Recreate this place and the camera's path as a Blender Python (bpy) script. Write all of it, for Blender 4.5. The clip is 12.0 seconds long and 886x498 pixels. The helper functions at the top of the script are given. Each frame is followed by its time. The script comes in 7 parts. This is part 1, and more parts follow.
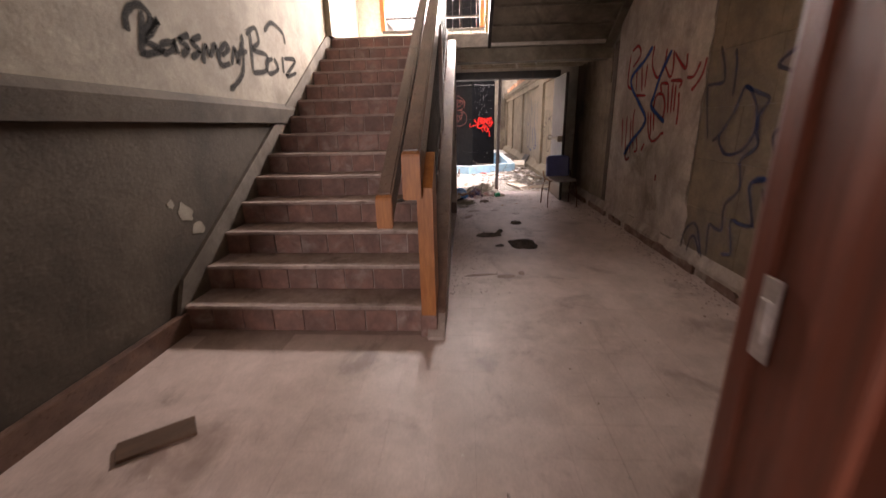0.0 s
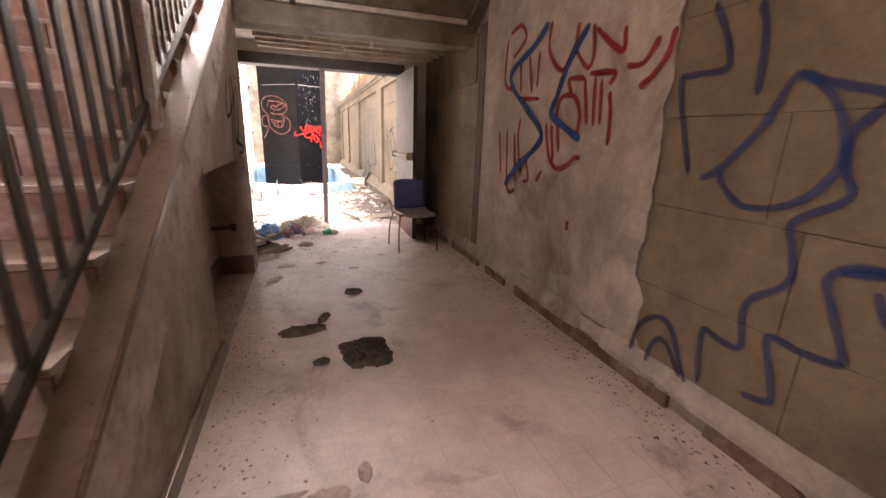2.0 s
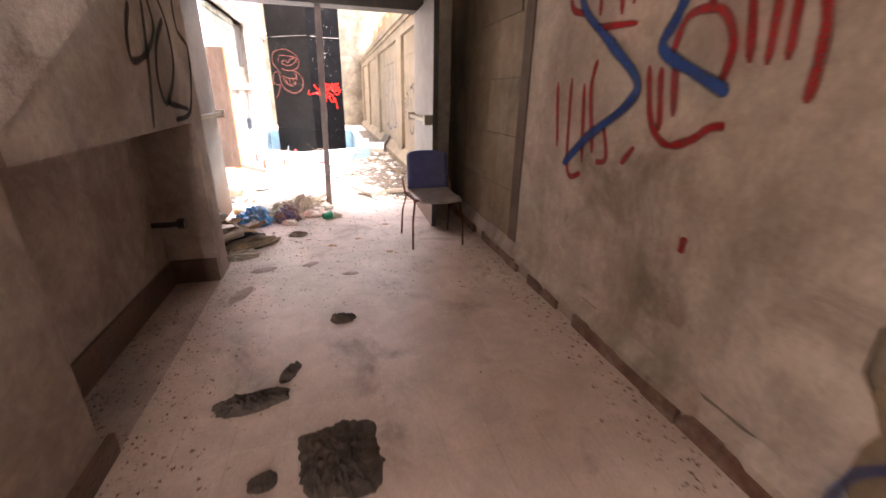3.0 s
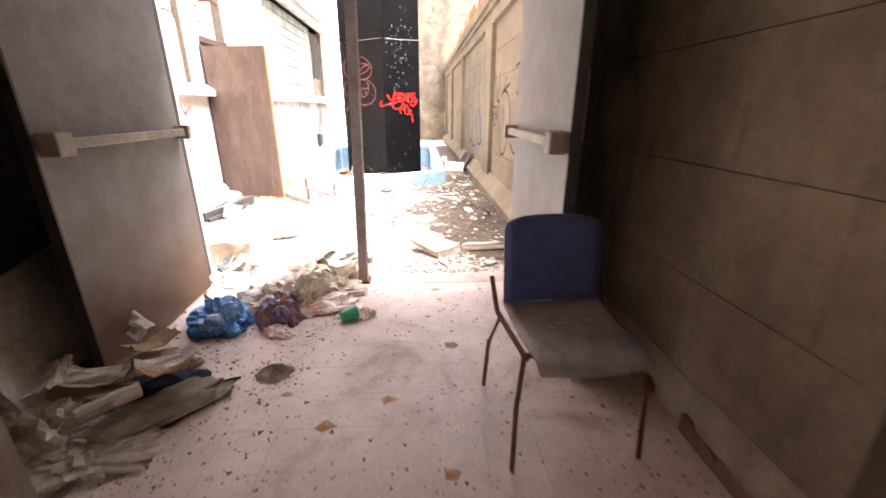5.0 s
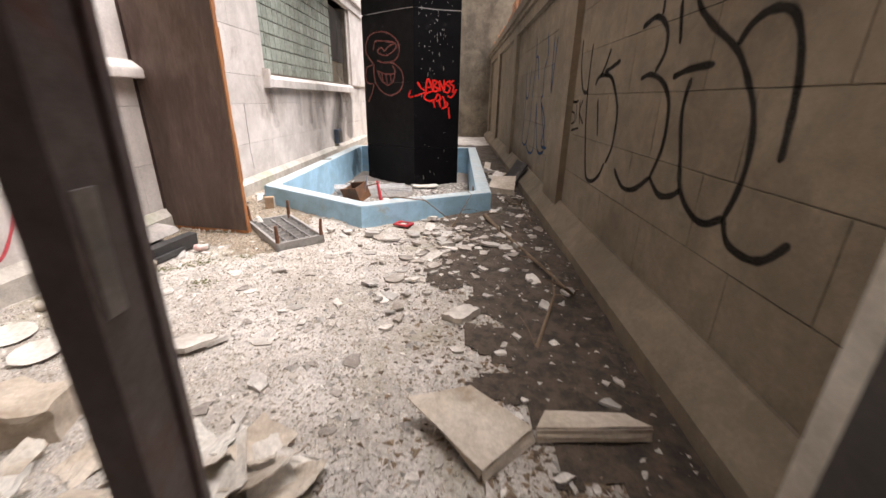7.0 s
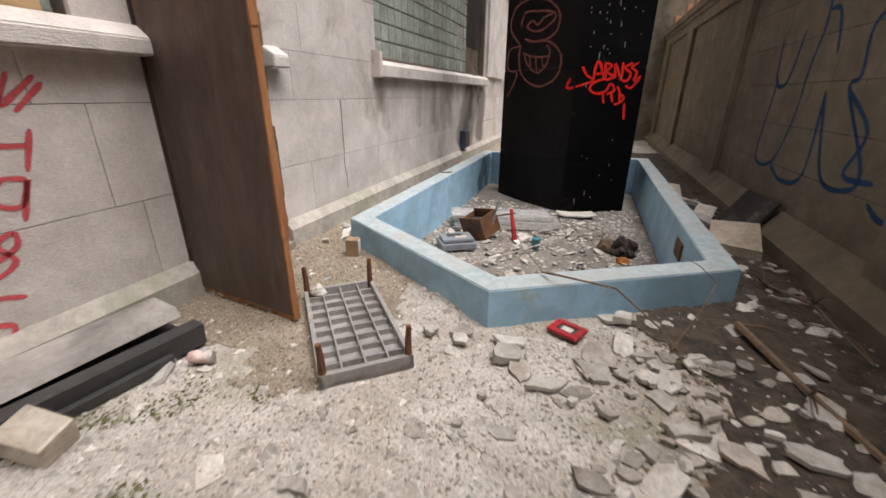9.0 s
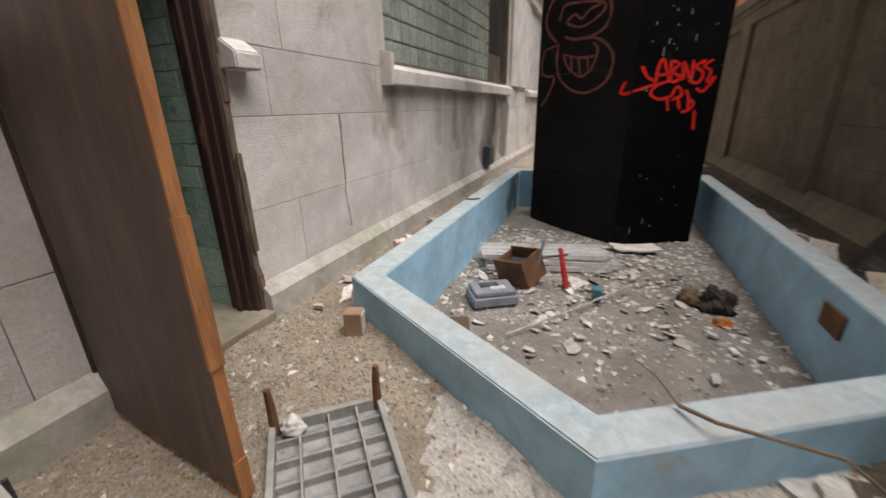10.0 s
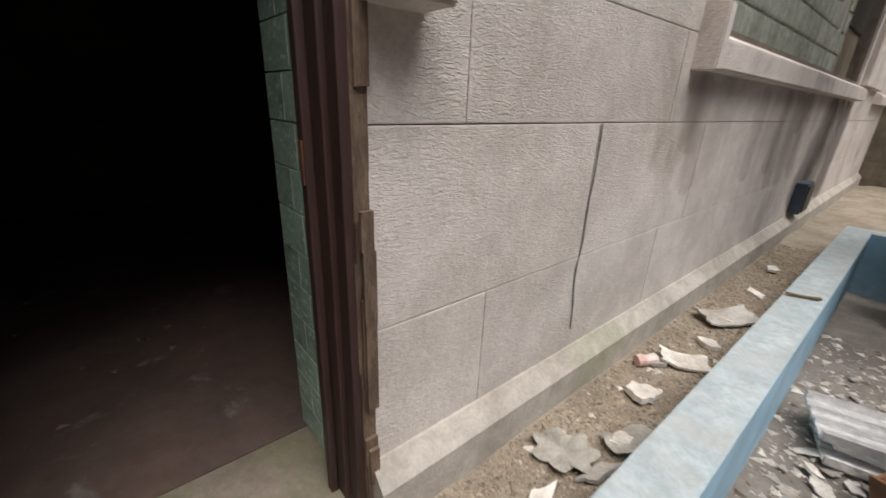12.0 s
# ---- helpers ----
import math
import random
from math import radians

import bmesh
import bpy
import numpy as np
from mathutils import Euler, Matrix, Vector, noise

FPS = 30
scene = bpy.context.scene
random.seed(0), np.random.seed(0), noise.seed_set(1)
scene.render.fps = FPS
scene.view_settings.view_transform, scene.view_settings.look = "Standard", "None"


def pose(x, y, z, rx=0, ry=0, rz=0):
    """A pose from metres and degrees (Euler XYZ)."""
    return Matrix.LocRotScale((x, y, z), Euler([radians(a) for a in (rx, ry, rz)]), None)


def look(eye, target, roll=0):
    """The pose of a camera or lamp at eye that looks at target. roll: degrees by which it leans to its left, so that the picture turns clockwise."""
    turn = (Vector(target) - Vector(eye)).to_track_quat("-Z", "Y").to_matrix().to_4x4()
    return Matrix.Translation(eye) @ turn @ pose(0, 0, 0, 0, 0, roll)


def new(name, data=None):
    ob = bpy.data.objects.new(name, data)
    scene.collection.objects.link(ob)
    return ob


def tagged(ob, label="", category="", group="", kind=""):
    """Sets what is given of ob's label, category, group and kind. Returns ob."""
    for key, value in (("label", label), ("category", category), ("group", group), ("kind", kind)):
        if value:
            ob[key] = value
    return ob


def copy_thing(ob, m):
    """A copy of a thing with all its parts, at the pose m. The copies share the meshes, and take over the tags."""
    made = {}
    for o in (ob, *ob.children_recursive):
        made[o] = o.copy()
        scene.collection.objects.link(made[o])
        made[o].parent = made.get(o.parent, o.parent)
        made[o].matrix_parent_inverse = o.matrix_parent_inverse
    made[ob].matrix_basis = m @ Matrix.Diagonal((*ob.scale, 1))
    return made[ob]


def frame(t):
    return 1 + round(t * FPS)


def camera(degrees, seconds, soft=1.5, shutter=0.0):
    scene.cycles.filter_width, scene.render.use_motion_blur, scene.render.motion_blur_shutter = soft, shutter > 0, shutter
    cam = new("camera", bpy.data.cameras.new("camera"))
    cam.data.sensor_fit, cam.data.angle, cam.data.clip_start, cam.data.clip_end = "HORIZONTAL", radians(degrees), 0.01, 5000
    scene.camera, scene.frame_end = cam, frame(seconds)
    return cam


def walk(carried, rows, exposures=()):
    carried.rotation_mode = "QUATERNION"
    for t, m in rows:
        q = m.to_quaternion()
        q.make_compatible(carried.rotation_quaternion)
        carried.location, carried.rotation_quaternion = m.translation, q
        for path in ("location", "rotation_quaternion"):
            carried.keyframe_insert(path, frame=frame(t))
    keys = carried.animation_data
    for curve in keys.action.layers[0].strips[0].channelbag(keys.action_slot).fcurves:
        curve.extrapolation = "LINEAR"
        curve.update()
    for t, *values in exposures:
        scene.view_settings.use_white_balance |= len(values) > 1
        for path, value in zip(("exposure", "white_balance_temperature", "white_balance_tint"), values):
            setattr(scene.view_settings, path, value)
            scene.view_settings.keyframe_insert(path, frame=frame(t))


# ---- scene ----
cam = camera(96.2, 12.0, shutter=0.3)
METRES, EYE, TILT, LEAN, TURN = 12.7, 1.33, 0.0, 0.0, 3.7
ROWS = [
    (0.0, 0.0, 0.0, 0.0, -0.41, -17.3, 1.32),
    (0.5, -0.001, 0.0449, 0.0015, -1.88, -13.63, -0.22),
    (1.0, 0.0059, 0.084, -0.0014, -12.94, -15.67, -1.31),
    (1.5, 0.0232, 0.1272, -0.0019, -25.54, -13.64, 0.4),
    (2.0, 0.0381, 0.1706, -0.0033, -22.39, -15.5, -1.75),
    (2.5, 0.0558, 0.2104, -0.0036, -28.08, -18.44, -0.72),
    (3.0, 0.0713, 0.2519, -0.0042, -18.46, -20.99, -1.23),
    (5.0, 0.1068, 0.4244, -0.0106, -7.02, -19.44, -0.03),
    (5.5, 0.1084, 0.4691, -0.0094, 2.22, -18.59, -1.06),
    (6.0, 0.1142, 0.5128, -0.0086, -7.49, -18.98, -0.66),
    (6.5, 0.1195, 0.5577, -0.0077, -3.92, -20.43, -0.67),
    (8.5, 0.0994, 0.7249, -0.013, 3.53, -21.02, -2.66),
    (9.0, 0.0856, 0.7656, -0.0124, 15.86, -21.3, -0.32),
    (9.5, 0.0694, 0.8039, -0.0125, 11.93, -19.32, -1.97),
    (10.0, 0.0517, 0.8416, -0.0143, 17.36, -19.6, 1.02),
    (10.5, 0.0338, 0.8743, -0.0131, 26.02, -20.88, -1.56),
    (11.0, 0.0184, 0.8998, -0.014, 24.85, -20.79, -2.61),
    (11.5, -0.004, 0.9287, -0.012, 38.46, -20.31, -1.98),
    (12.0, -0.0241, 0.9424, -0.012, 46.69, -20.6, -2.16),
]
LANDING, LOBBY = 230.0, 110.0
SKY, SUN = 0.145, 4.9
EXPOSURES = ((0.0, 1.95, 6500, 20), (1.0, 2.2, 6500, 20), (2.0, 3.2, 6500, 19), (3.0, 3.5, 6500, 18), (5.0, 3.1, 6500, 18), (5.5, 2.5, 6500, 18), (6.0, 1.65, 6500, 15), (6.5, 1.0, 6500, 14), (8.5, 0.1, 6500, 12), (9.5, -0.35, 6500, 11), (12.0, -0.45, 6500, 10))
walk(cam, [(t, pose(0, 0, EYE, TILT, LEAN, TURN) @ pose(METRES * x, METRES * y, METRES * z, 90 + pitch, roll, yaw)) for t, x, y, z, yaw, pitch, roll in ROWS], EXPOSURES)

# ---- light ----
world = bpy.data.worlds.new("sky")
scene.world = world
world.use_nodes = True
wn = world.node_tree
sky = wn.nodes.new("ShaderNodeTexSky")
sky.sky_type, sky.sun_disc = "NISHITA", False
sky.sun_elevation, sky.sun_rotation = radians(70), radians(100)
sky.air_density, sky.dust_density, sky.ozone_density = 1.0, 4.0, 1.0
hsv = wn.nodes.new("ShaderNodeHueSaturation")
hsv.inputs["Saturation"].default_value = 0.25
wn.links.new(sky.outputs[0], hsv.inputs["Color"])
wn.links.new(hsv.outputs[0], wn.nodes["Background"].inputs[0])
wn.nodes["Background"].inputs[1].default_value = SKY
sun_data = bpy.data.lights.new("sun", "SUN")
sun_data.energy, sun_data.angle, sun_data.color = SUN, radians(50), (1.0, 0.98, 0.965)
sun = new("sun", sun_data)
sun.matrix_world = look((7.0, 10.5, 18), (0.6, 12, 0))


def window_lamp(name, at, target, w, h, watts, color):
    """Stands in for the daylight that comes through one opening."""
    d = bpy.data.lights.new(name, "AREA")
    d.shape, d.size, d.size_y, d.energy, d.color = "RECTANGLE", w, h, watts, color
    new(name, d).matrix_world = look(at, target)


window_lamp("landing_window_light", (-0.0, 8.0, 3.74), (0.2, 4.0, 1.6), 2.8, 1.4, LANDING, (1.0, 0.90, 0.80))
# No lobby window is in view; this lamp is added to light the stairs.
window_lamp("lobby_fill_light", (-0.5, -8.9, 1.75), (-0.45, 0.0, 1.4), 1.9, 2.4, LOBBY, (1.0, 0.87, 0.79))

# ---- materials ----
def mat(name, a, b=None, rough=0.8, scale=2.0, grain=40.0, bump=0.25, metal=0.0, dirt=None, dirt_scale=0.8, dirt_amount=0.5,
        grain_mix=0.25, vary=0.0, stretch=(1, 1, 1), spec=0.5, bump_dist=0.01, world=False, streak=None, streak_amount=0.5, blotch=0.55):
    """Two tones in broad patches, a fine grain, dirt patches with an edge of their own, relief from the grain."""
    m = bpy.data.materials.new(name)
    m.use_nodes = True
    t = m.node_tree
    n, l = t.nodes, t.links
    bsdf = n["Principled BSDF"]
    b = b or tuple(0.75 * c for c in a)
    co = n.new("ShaderNodeTexCoord")
    mp = n.new("ShaderNodeMapping")
    mp.inputs["Scale"].default_value = stretch
    where = n.new("ShaderNodeNewGeometry").outputs["Position"] if world else co.outputs["Object"]
    l.new(where, mp.inputs[0])
    info = n.new("ShaderNodeObjectInfo")

    def tex(s, detail, rgh=0.6, dist=0.0):
        x = n.new("ShaderNodeTexNoise")
        x.noise_dimensions = "4D"
        x.inputs["Scale"].default_value, x.inputs["Detail"].default_value = s, detail
        x.inputs["Roughness"].default_value, x.inputs["Distortion"].default_value = rgh, dist
        l.new(mp.outputs[0], x.inputs["Vector"])
        if vary and not world:
            w = n.new("ShaderNodeMath")
            w.operation = "MULTIPLY"
            w.inputs[1].default_value = 30.0
            l.new(info.outputs["Random"], w.inputs[0])
            l.new(w.outputs[0], x.inputs["W"])
        return x.outputs["Fac"]

    def ramp(f, lo, hi):
        r = n.new("ShaderNodeMapRange")
        r.interpolation_type = "SMOOTHSTEP"
        r.inputs["From Min"].default_value, r.inputs["From Max"].default_value = lo, hi
        l.new(f, r.inputs["Value"])
        return r.outputs[0]

    def mix(f, x, y, kind="MIX"):
        q = n.new("ShaderNodeMix")
        q.data_type, q.blend_type = "RGBA", kind
        for s, v in ((q.inputs[0], f), (q.inputs[6], x), (q.inputs[7], y)):
            if hasattr(v, "is_linked"):
                l.new(v, s)
            else:
                s.default_value = v if isinstance(v, float) else (*v, 1.0)
        return q.outputs[2]

    col = mix(ramp(tex(scale, 6), 0.35, 0.65), a, b)
    fine = tex(grain, 4, 0.7)
    dark = mix(ramp(fine, 0.3, 0.7), (0.6, 0.6, 0.6), (1.25, 1.25, 1.25))
    col = mix(grain_mix, col, mix(1.0, col, dark, "MULTIPLY"))
    blot = mix(ramp(tex(scale * 4.3, 9, 0.72, 0.4), 0.34, 0.66), (0.68, 0.66, 0.64), (1.22, 1.22, 1.22))
    col = mix(blotch, col, mix(1.0, col, blot, "MULTIPLY"))
    if dirt:
        col = mix(mix(1.0, ramp(tex(dirt_scale, 8, 0.68, 0.6), 0.62 - 0.25 * dirt_amount, 0.72), (0.85, 0.85, 0.85), "MULTIPLY"), col, dirt)
    if streak:
        run = n.new("ShaderNodeMapping")
        run.inputs["Scale"].default_value = (1.7, 1.7, 0.6)
        l.new(where, run.inputs[0])
        drip = n.new("ShaderNodeTexNoise")
        drip.inputs["Scale"].default_value, drip.inputs["Detail"].default_value, drip.inputs["Roughness"].default_value = 1.0, 7, 0.62
        l.new(run.outputs[0], drip.inputs["Vector"])
        f = ramp(drip.outputs["Fac"], 0.46, 0.72)
        k = n.new("ShaderNodeMath")
        k.operation = "MULTIPLY"
        k.inputs[1].default_value = streak_amount
        l.new(f, k.inputs[0])
        col = mix(k.outputs[0], col, streak)
    if vary:
        h = n.new("ShaderNodeHueSaturation")
        r = n.new("ShaderNodeMapRange")
        r.inputs["To Min"].default_value, r.inputs["To Max"].default_value = 1 - vary, 1 + vary
        l.new(info.outputs["Random"], r.inputs["Value"])
        l.new(r.outputs[0], h.inputs["Value"])
        l.new(col, h.inputs["Color"])
        col = h.outputs[0]
    l.new(col, bsdf.inputs["Base Color"])
    rr = n.new("ShaderNodeMapRange")
    rr.inputs["To Min"].default_value, rr.inputs["To Max"].default_value = max(0.02, rough - 0.12), min(1.0, rough + 0.12)
    l.new(fine, rr.inputs["Value"])
    l.new(rr.outputs[0], bsdf.inputs["Roughness"])
    bsdf.inputs["Metallic"].default_value = metal
    bsdf.inputs["Specular IOR Level"].default_value = spec
    if bump:
        bp = n.new("ShaderNodeBump")
        bp.inputs["Strength"].default_value, bp.inputs["Distance"].default_value = bump, bump_dist
        l.new(fine, bp.inputs["Height"])
        l.new(bp.outputs[0], bsdf.inputs["Normal"])
    return m


M_FLOOR = mat("dusty_floor_tile", (0.67, 0.55, 0.505), (0.56, 0.445, 0.40), 0.42, 1.1, 70, 0.2, dirt=(0.25, 0.175, 0.145), dirt_scale=2.1, dirt_amount=0.46, blotch=0.4, vary=0.03, world=True)
M_PLASTER = mat("grey_plaster", (0.285, 0.255, 0.215), (0.195, 0.17, 0.14), 0.9, 1.1, 30, 0.35, dirt=(0.10, 0.08, 0.062), dirt_scale=1.1, dirt_amount=0.5, streak=(0.085, 0.066, 0.05), streak_amount=0.7)
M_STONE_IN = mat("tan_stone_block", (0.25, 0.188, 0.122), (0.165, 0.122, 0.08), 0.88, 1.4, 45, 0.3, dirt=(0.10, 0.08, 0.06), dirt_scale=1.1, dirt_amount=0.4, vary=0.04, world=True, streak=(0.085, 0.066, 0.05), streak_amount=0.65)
M_STONE = mat("pale_stone_block", (0.72, 0.655, 0.61), (0.59, 0.53, 0.485), 0.9, 2.2, 55, 0.25, dirt=(0.32, 0.265, 0.215), dirt_scale=1.1, dirt_amount=0.25, vary=0.06, world=True, streak=(0.32, 0.27, 0.225), streak_amount=0.28, blotch=0.25)
M_JOINT = mat("joint_mortar", (0.22, 0.18, 0.14), (0.15, 0.12, 0.095), 0.95, 4, 60, 0.3)
M_WALL_R = mat("stained_block_wall", (0.235, 0.193, 0.138), (0.165, 0.132, 0.092), 0.92, 1.4, 50, 0.4, dirt=(0.19, 0.145, 0.10), dirt_scale=0.9, dirt_amount=0.4, vary=0.05, world=True, streak=(0.16, 0.125, 0.09), streak_amount=0.35)
M_TREAD = mat("brown_quarry_tile", (0.235, 0.122, 0.096), (0.15, 0.084, 0.069), 0.6, 5, 70, 0.15, dirt=(0.34, 0.27, 0.245), dirt_scale=3.2, dirt_amount=0.5, vary=0.22)
M_DUST_TREAD = mat("dusty_stair_tread", (0.45, 0.36, 0.325), (0.31, 0.235, 0.21), 0.85, 3, 80, 0.2, dirt=(0.10, 0.065, 0.055), dirt_scale=4, dirt_amount=0.35)
M_ORANGE = mat("varnished_orange_wood", (0.40, 0.155, 0.038), (0.30, 0.105, 0.025), 0.42, 3, 50, 0.15, stretch=(6, 6, 0.7), dirt=(0.22, 0.09, 0.035), dirt_scale=2, dirt_amount=0.2)
M_RAIL = mat("worn_brown_rail_wood", (0.19, 0.115, 0.085), (0.11, 0.066, 0.05), 0.3, 2, 60, 0.2, dirt=(0.07, 0.045, 0.04), dirt_scale=3, dirt_amount=0.4)
M_DARK_METAL = mat("dark_painted_steel", (0.055, 0.048, 0.042), (0.035, 0.03, 0.027), 0.5, 4, 60, 0.15, dirt=(0.13, 0.07, 0.04), dirt_scale=3, dirt_amount=0.2)
M_RUST = mat("rusty_steel", (0.20, 0.085, 0.04), (0.11, 0.05, 0.03), 0.85, 8, 90, 0.5, metal=0.2)
M_REDDOOR = mat("red_brown_door_wood", (0.23, 0.062, 0.03), (0.15, 0.04, 0.02), 0.5, 2, 40, 0.2, stretch=(8, 8, 0.5), dirt=(0.10, 0.035, 0.02), dirt_scale=2.5, dirt_amount=0.35)
M_GREYDOOR = mat("grey_painted_steel_door", (0.235, 0.215, 0.205), (0.19, 0.175, 0.165), 0.5, 1.2, 60, 0.06, dirt=(0.20, 0.13, 0.08), dirt_scale=1.0, dirt_amount=0.05)
M_BAR = mat("cream_push_bar", (0.42, 0.37, 0.29), (0.31, 0.26, 0.20), 0.45, 4, 60, 0.1, dirt=(0.22, 0.13, 0.07), dirt_scale=5, dirt_amount=0.3)
M_POST = mat("taupe_painted_steel_post", (0.26, 0.215, 0.20), (0.17, 0.135, 0.125), 0.5, 3, 60, 0.15, dirt=(0.20, 0.06, 0.035), dirt_scale=2.5, dirt_amount=0.5)
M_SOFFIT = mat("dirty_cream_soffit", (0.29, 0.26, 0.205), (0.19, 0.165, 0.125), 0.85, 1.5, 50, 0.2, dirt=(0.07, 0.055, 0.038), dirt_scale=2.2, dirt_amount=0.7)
M_WHITE = mat("grubby_white_paint", (0.72, 0.68, 0.60), (0.60, 0.56, 0.49), 0.7, 2, 50, 0.15, dirt=(0.35, 0.30, 0.24), dirt_scale=2, dirt_amount=0.2)
M_BROWNDOOR = mat("weathered_brown_door", (0.135, 0.09, 0.072), (0.085, 0.057, 0.046), 0.6, 2.2, 50, 0.25, stretch=(3, 3, 0.8), dirt=(0.05, 0.028, 0.022), dirt_scale=1.6, dirt_amount=0.6, streak=(0.16, 0.12, 0.095), streak_amount=0.25)
M_RAWWOOD = mat("exposed_orange_wood", (0.46, 0.20, 0.07), (0.36, 0.14, 0.05), 0.7, 3, 60, 0.4, stretch=(6, 6, 0.6), dirt=(0.11, 0.06, 0.045), dirt_scale=2.2, dirt_amount=0.35)
M_BLUE = mat("pale_blue_pool_paint", (0.38, 0.60, 0.76), (0.32, 0.52, 0.67), 0.6, 0.7, 50, 0.2, dirt=(0.36, 0.37, 0.34), dirt_scale=2.4, dirt_amount=0.22, grain_mix=0.15)
M_BLUETOP = mat("worn_dusty_blue_rim", (0.42, 0.47, 0.48), (0.36, 0.43, 0.455), 0.75, 3, 50, 0.25, dirt=(0.42, 0.40, 0.37), dirt_scale=3.0, dirt_amount=0.75)
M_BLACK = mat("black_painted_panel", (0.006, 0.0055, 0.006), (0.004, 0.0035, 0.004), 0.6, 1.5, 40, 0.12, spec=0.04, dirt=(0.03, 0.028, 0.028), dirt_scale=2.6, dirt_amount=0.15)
M_CHARCOAL = mat("charcoal_panel", (0.014, 0.0125, 0.0125), (0.01, 0.009, 0.009), 0.5, 1.5, 40, 0.12, spec=0.06, dirt=(0.04, 0.036, 0.036), dirt_scale=2.6, dirt_amount=0.15)
M_GRAVEL_BED = mat("dusty_gravel_ground", (0.56, 0.515, 0.47), (0.42, 0.37, 0.32), 0.95, 1.5, 70, 0.9, dirt=(0.27, 0.245, 0.16), dirt_scale=1.8, dirt_amount=0.38, grain_mix=0.8)
M_CONCRETE = mat("pale_concrete", (0.35, 0.335, 0.28), (0.26, 0.25, 0.20), 0.9, 2, 50, 0.3, dirt=(0.22, 0.24, 0.17), dirt_scale=2, dirt_amount=0.4)
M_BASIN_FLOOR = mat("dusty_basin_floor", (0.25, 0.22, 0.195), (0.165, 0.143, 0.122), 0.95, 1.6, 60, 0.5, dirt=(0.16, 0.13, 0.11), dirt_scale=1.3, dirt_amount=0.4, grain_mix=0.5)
# Plaster with the gloom of the unlit room and alcove in its colour.
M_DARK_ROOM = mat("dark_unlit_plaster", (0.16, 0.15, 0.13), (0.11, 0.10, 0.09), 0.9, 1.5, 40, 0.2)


def tooled(m, scale, depth):
    """Adds the short wavy chisel marks of dressed stone."""
    t = m.node_tree
    bs = t.nodes["Principled BSDF"]
    co, mp, wave, bp = t.nodes.new("ShaderNodeTexCoord"), t.nodes.new("ShaderNodeMapping"), t.nodes.new("ShaderNodeTexNoise"), t.nodes.new("ShaderNodeBump")
    mp.inputs["Scale"].default_value = (1, 0.45, 1.3)
    wave.inputs["Scale"].default_value, wave.inputs["Detail"].default_value, wave.inputs["Distortion"].default_value = scale, 1.5, 1.2
    bp.inputs["Strength"].default_value, bp.inputs["Distance"].default_value = 0.9, depth
    t.links.new(co.outputs["Object"], mp.inputs[0])
    t.links.new(mp.outputs[0], wave.inputs["Vector"])
    t.links.new(wave.outputs["Fac"], bp.inputs["Height"])
    t.links.new(bs.inputs["Normal"].links[0].from_socket, bp.inputs["Normal"])
    t.links.new(bp.outputs[0], bs.inputs["Normal"])


def rust_foot(m, height, color):
    """Rust creeping up from the foot of a steel leaf, with a ragged edge."""
    t = m.node_tree
    n, l = t.nodes, t.links
    bs = n["Principled BSDF"]
    co, sep, ns, add, rg, mx = (n.new("ShaderNode" + k) for k in ("TexCoord", "SeparateXYZ", "TexNoise", "Math", "MapRange", "Mix"))
    ns.inputs["Scale"].default_value, ns.inputs["Detail"].default_value = 5.0, 8
    add.operation = "MULTIPLY_ADD"
    add.inputs[1].default_value = -0.7
    rg.inputs["From Min"].default_value, rg.inputs["From Max"].default_value = -0.12, height - 0.35
    rg.inputs["To Min"].default_value, rg.inputs["To Max"].default_value = 0.95, 0.0
    mx.data_type = "RGBA"
    mx.inputs[7].default_value = (*color, 1.0)
    l.new(co.outputs["Object"], sep.inputs[0])
    l.new(co.outputs["Object"], ns.inputs["Vector"])
    l.new(ns.outputs["Fac"], add.inputs[0])
    l.new(sep.outputs["Z"], add.inputs[2])
    l.new(add.outputs[0], rg.inputs["Value"])
    l.new(rg.outputs[0], mx.inputs[0])
    l.new(bs.inputs["Base Color"].links[0].from_socket, mx.inputs[6])
    l.new(mx.outputs[2], bs.inputs["Base Color"])


rust_foot(M_GREYDOOR, 0.85, (0.12, 0.058, 0.028))
tooled(M_STONE, 105, 0.005)


# ---- building blocks ----
def part(name, bm, material, parent=None, label=""):
    """Links a bmesh as one mesh object, under a thing or a part."""
    me = bpy.data.meshes.new(name)
    bmesh.ops.recalc_face_normals(bm, faces=bm.faces)
    bm.to_mesh(me)
    bm.free()
    ob = new(name, me)
    me.materials.append(material)
    if parent is not None:
        ob.parent = parent
    if label:
        ob["label"] = label
    return ob


def thing(name, label, category, group="", kind="", at=(0, 0, 0), turn=0.0):
    ob = new(name)
    ob.matrix_basis = pose(*at, 0, 0, turn)
    ob.empty_display_size = 0.1
    return tagged(ob, label, category, group, kind)


def structure(name, bm, material, label, category):
    return tagged(part(name, bm, material), label, category, "", "structure")


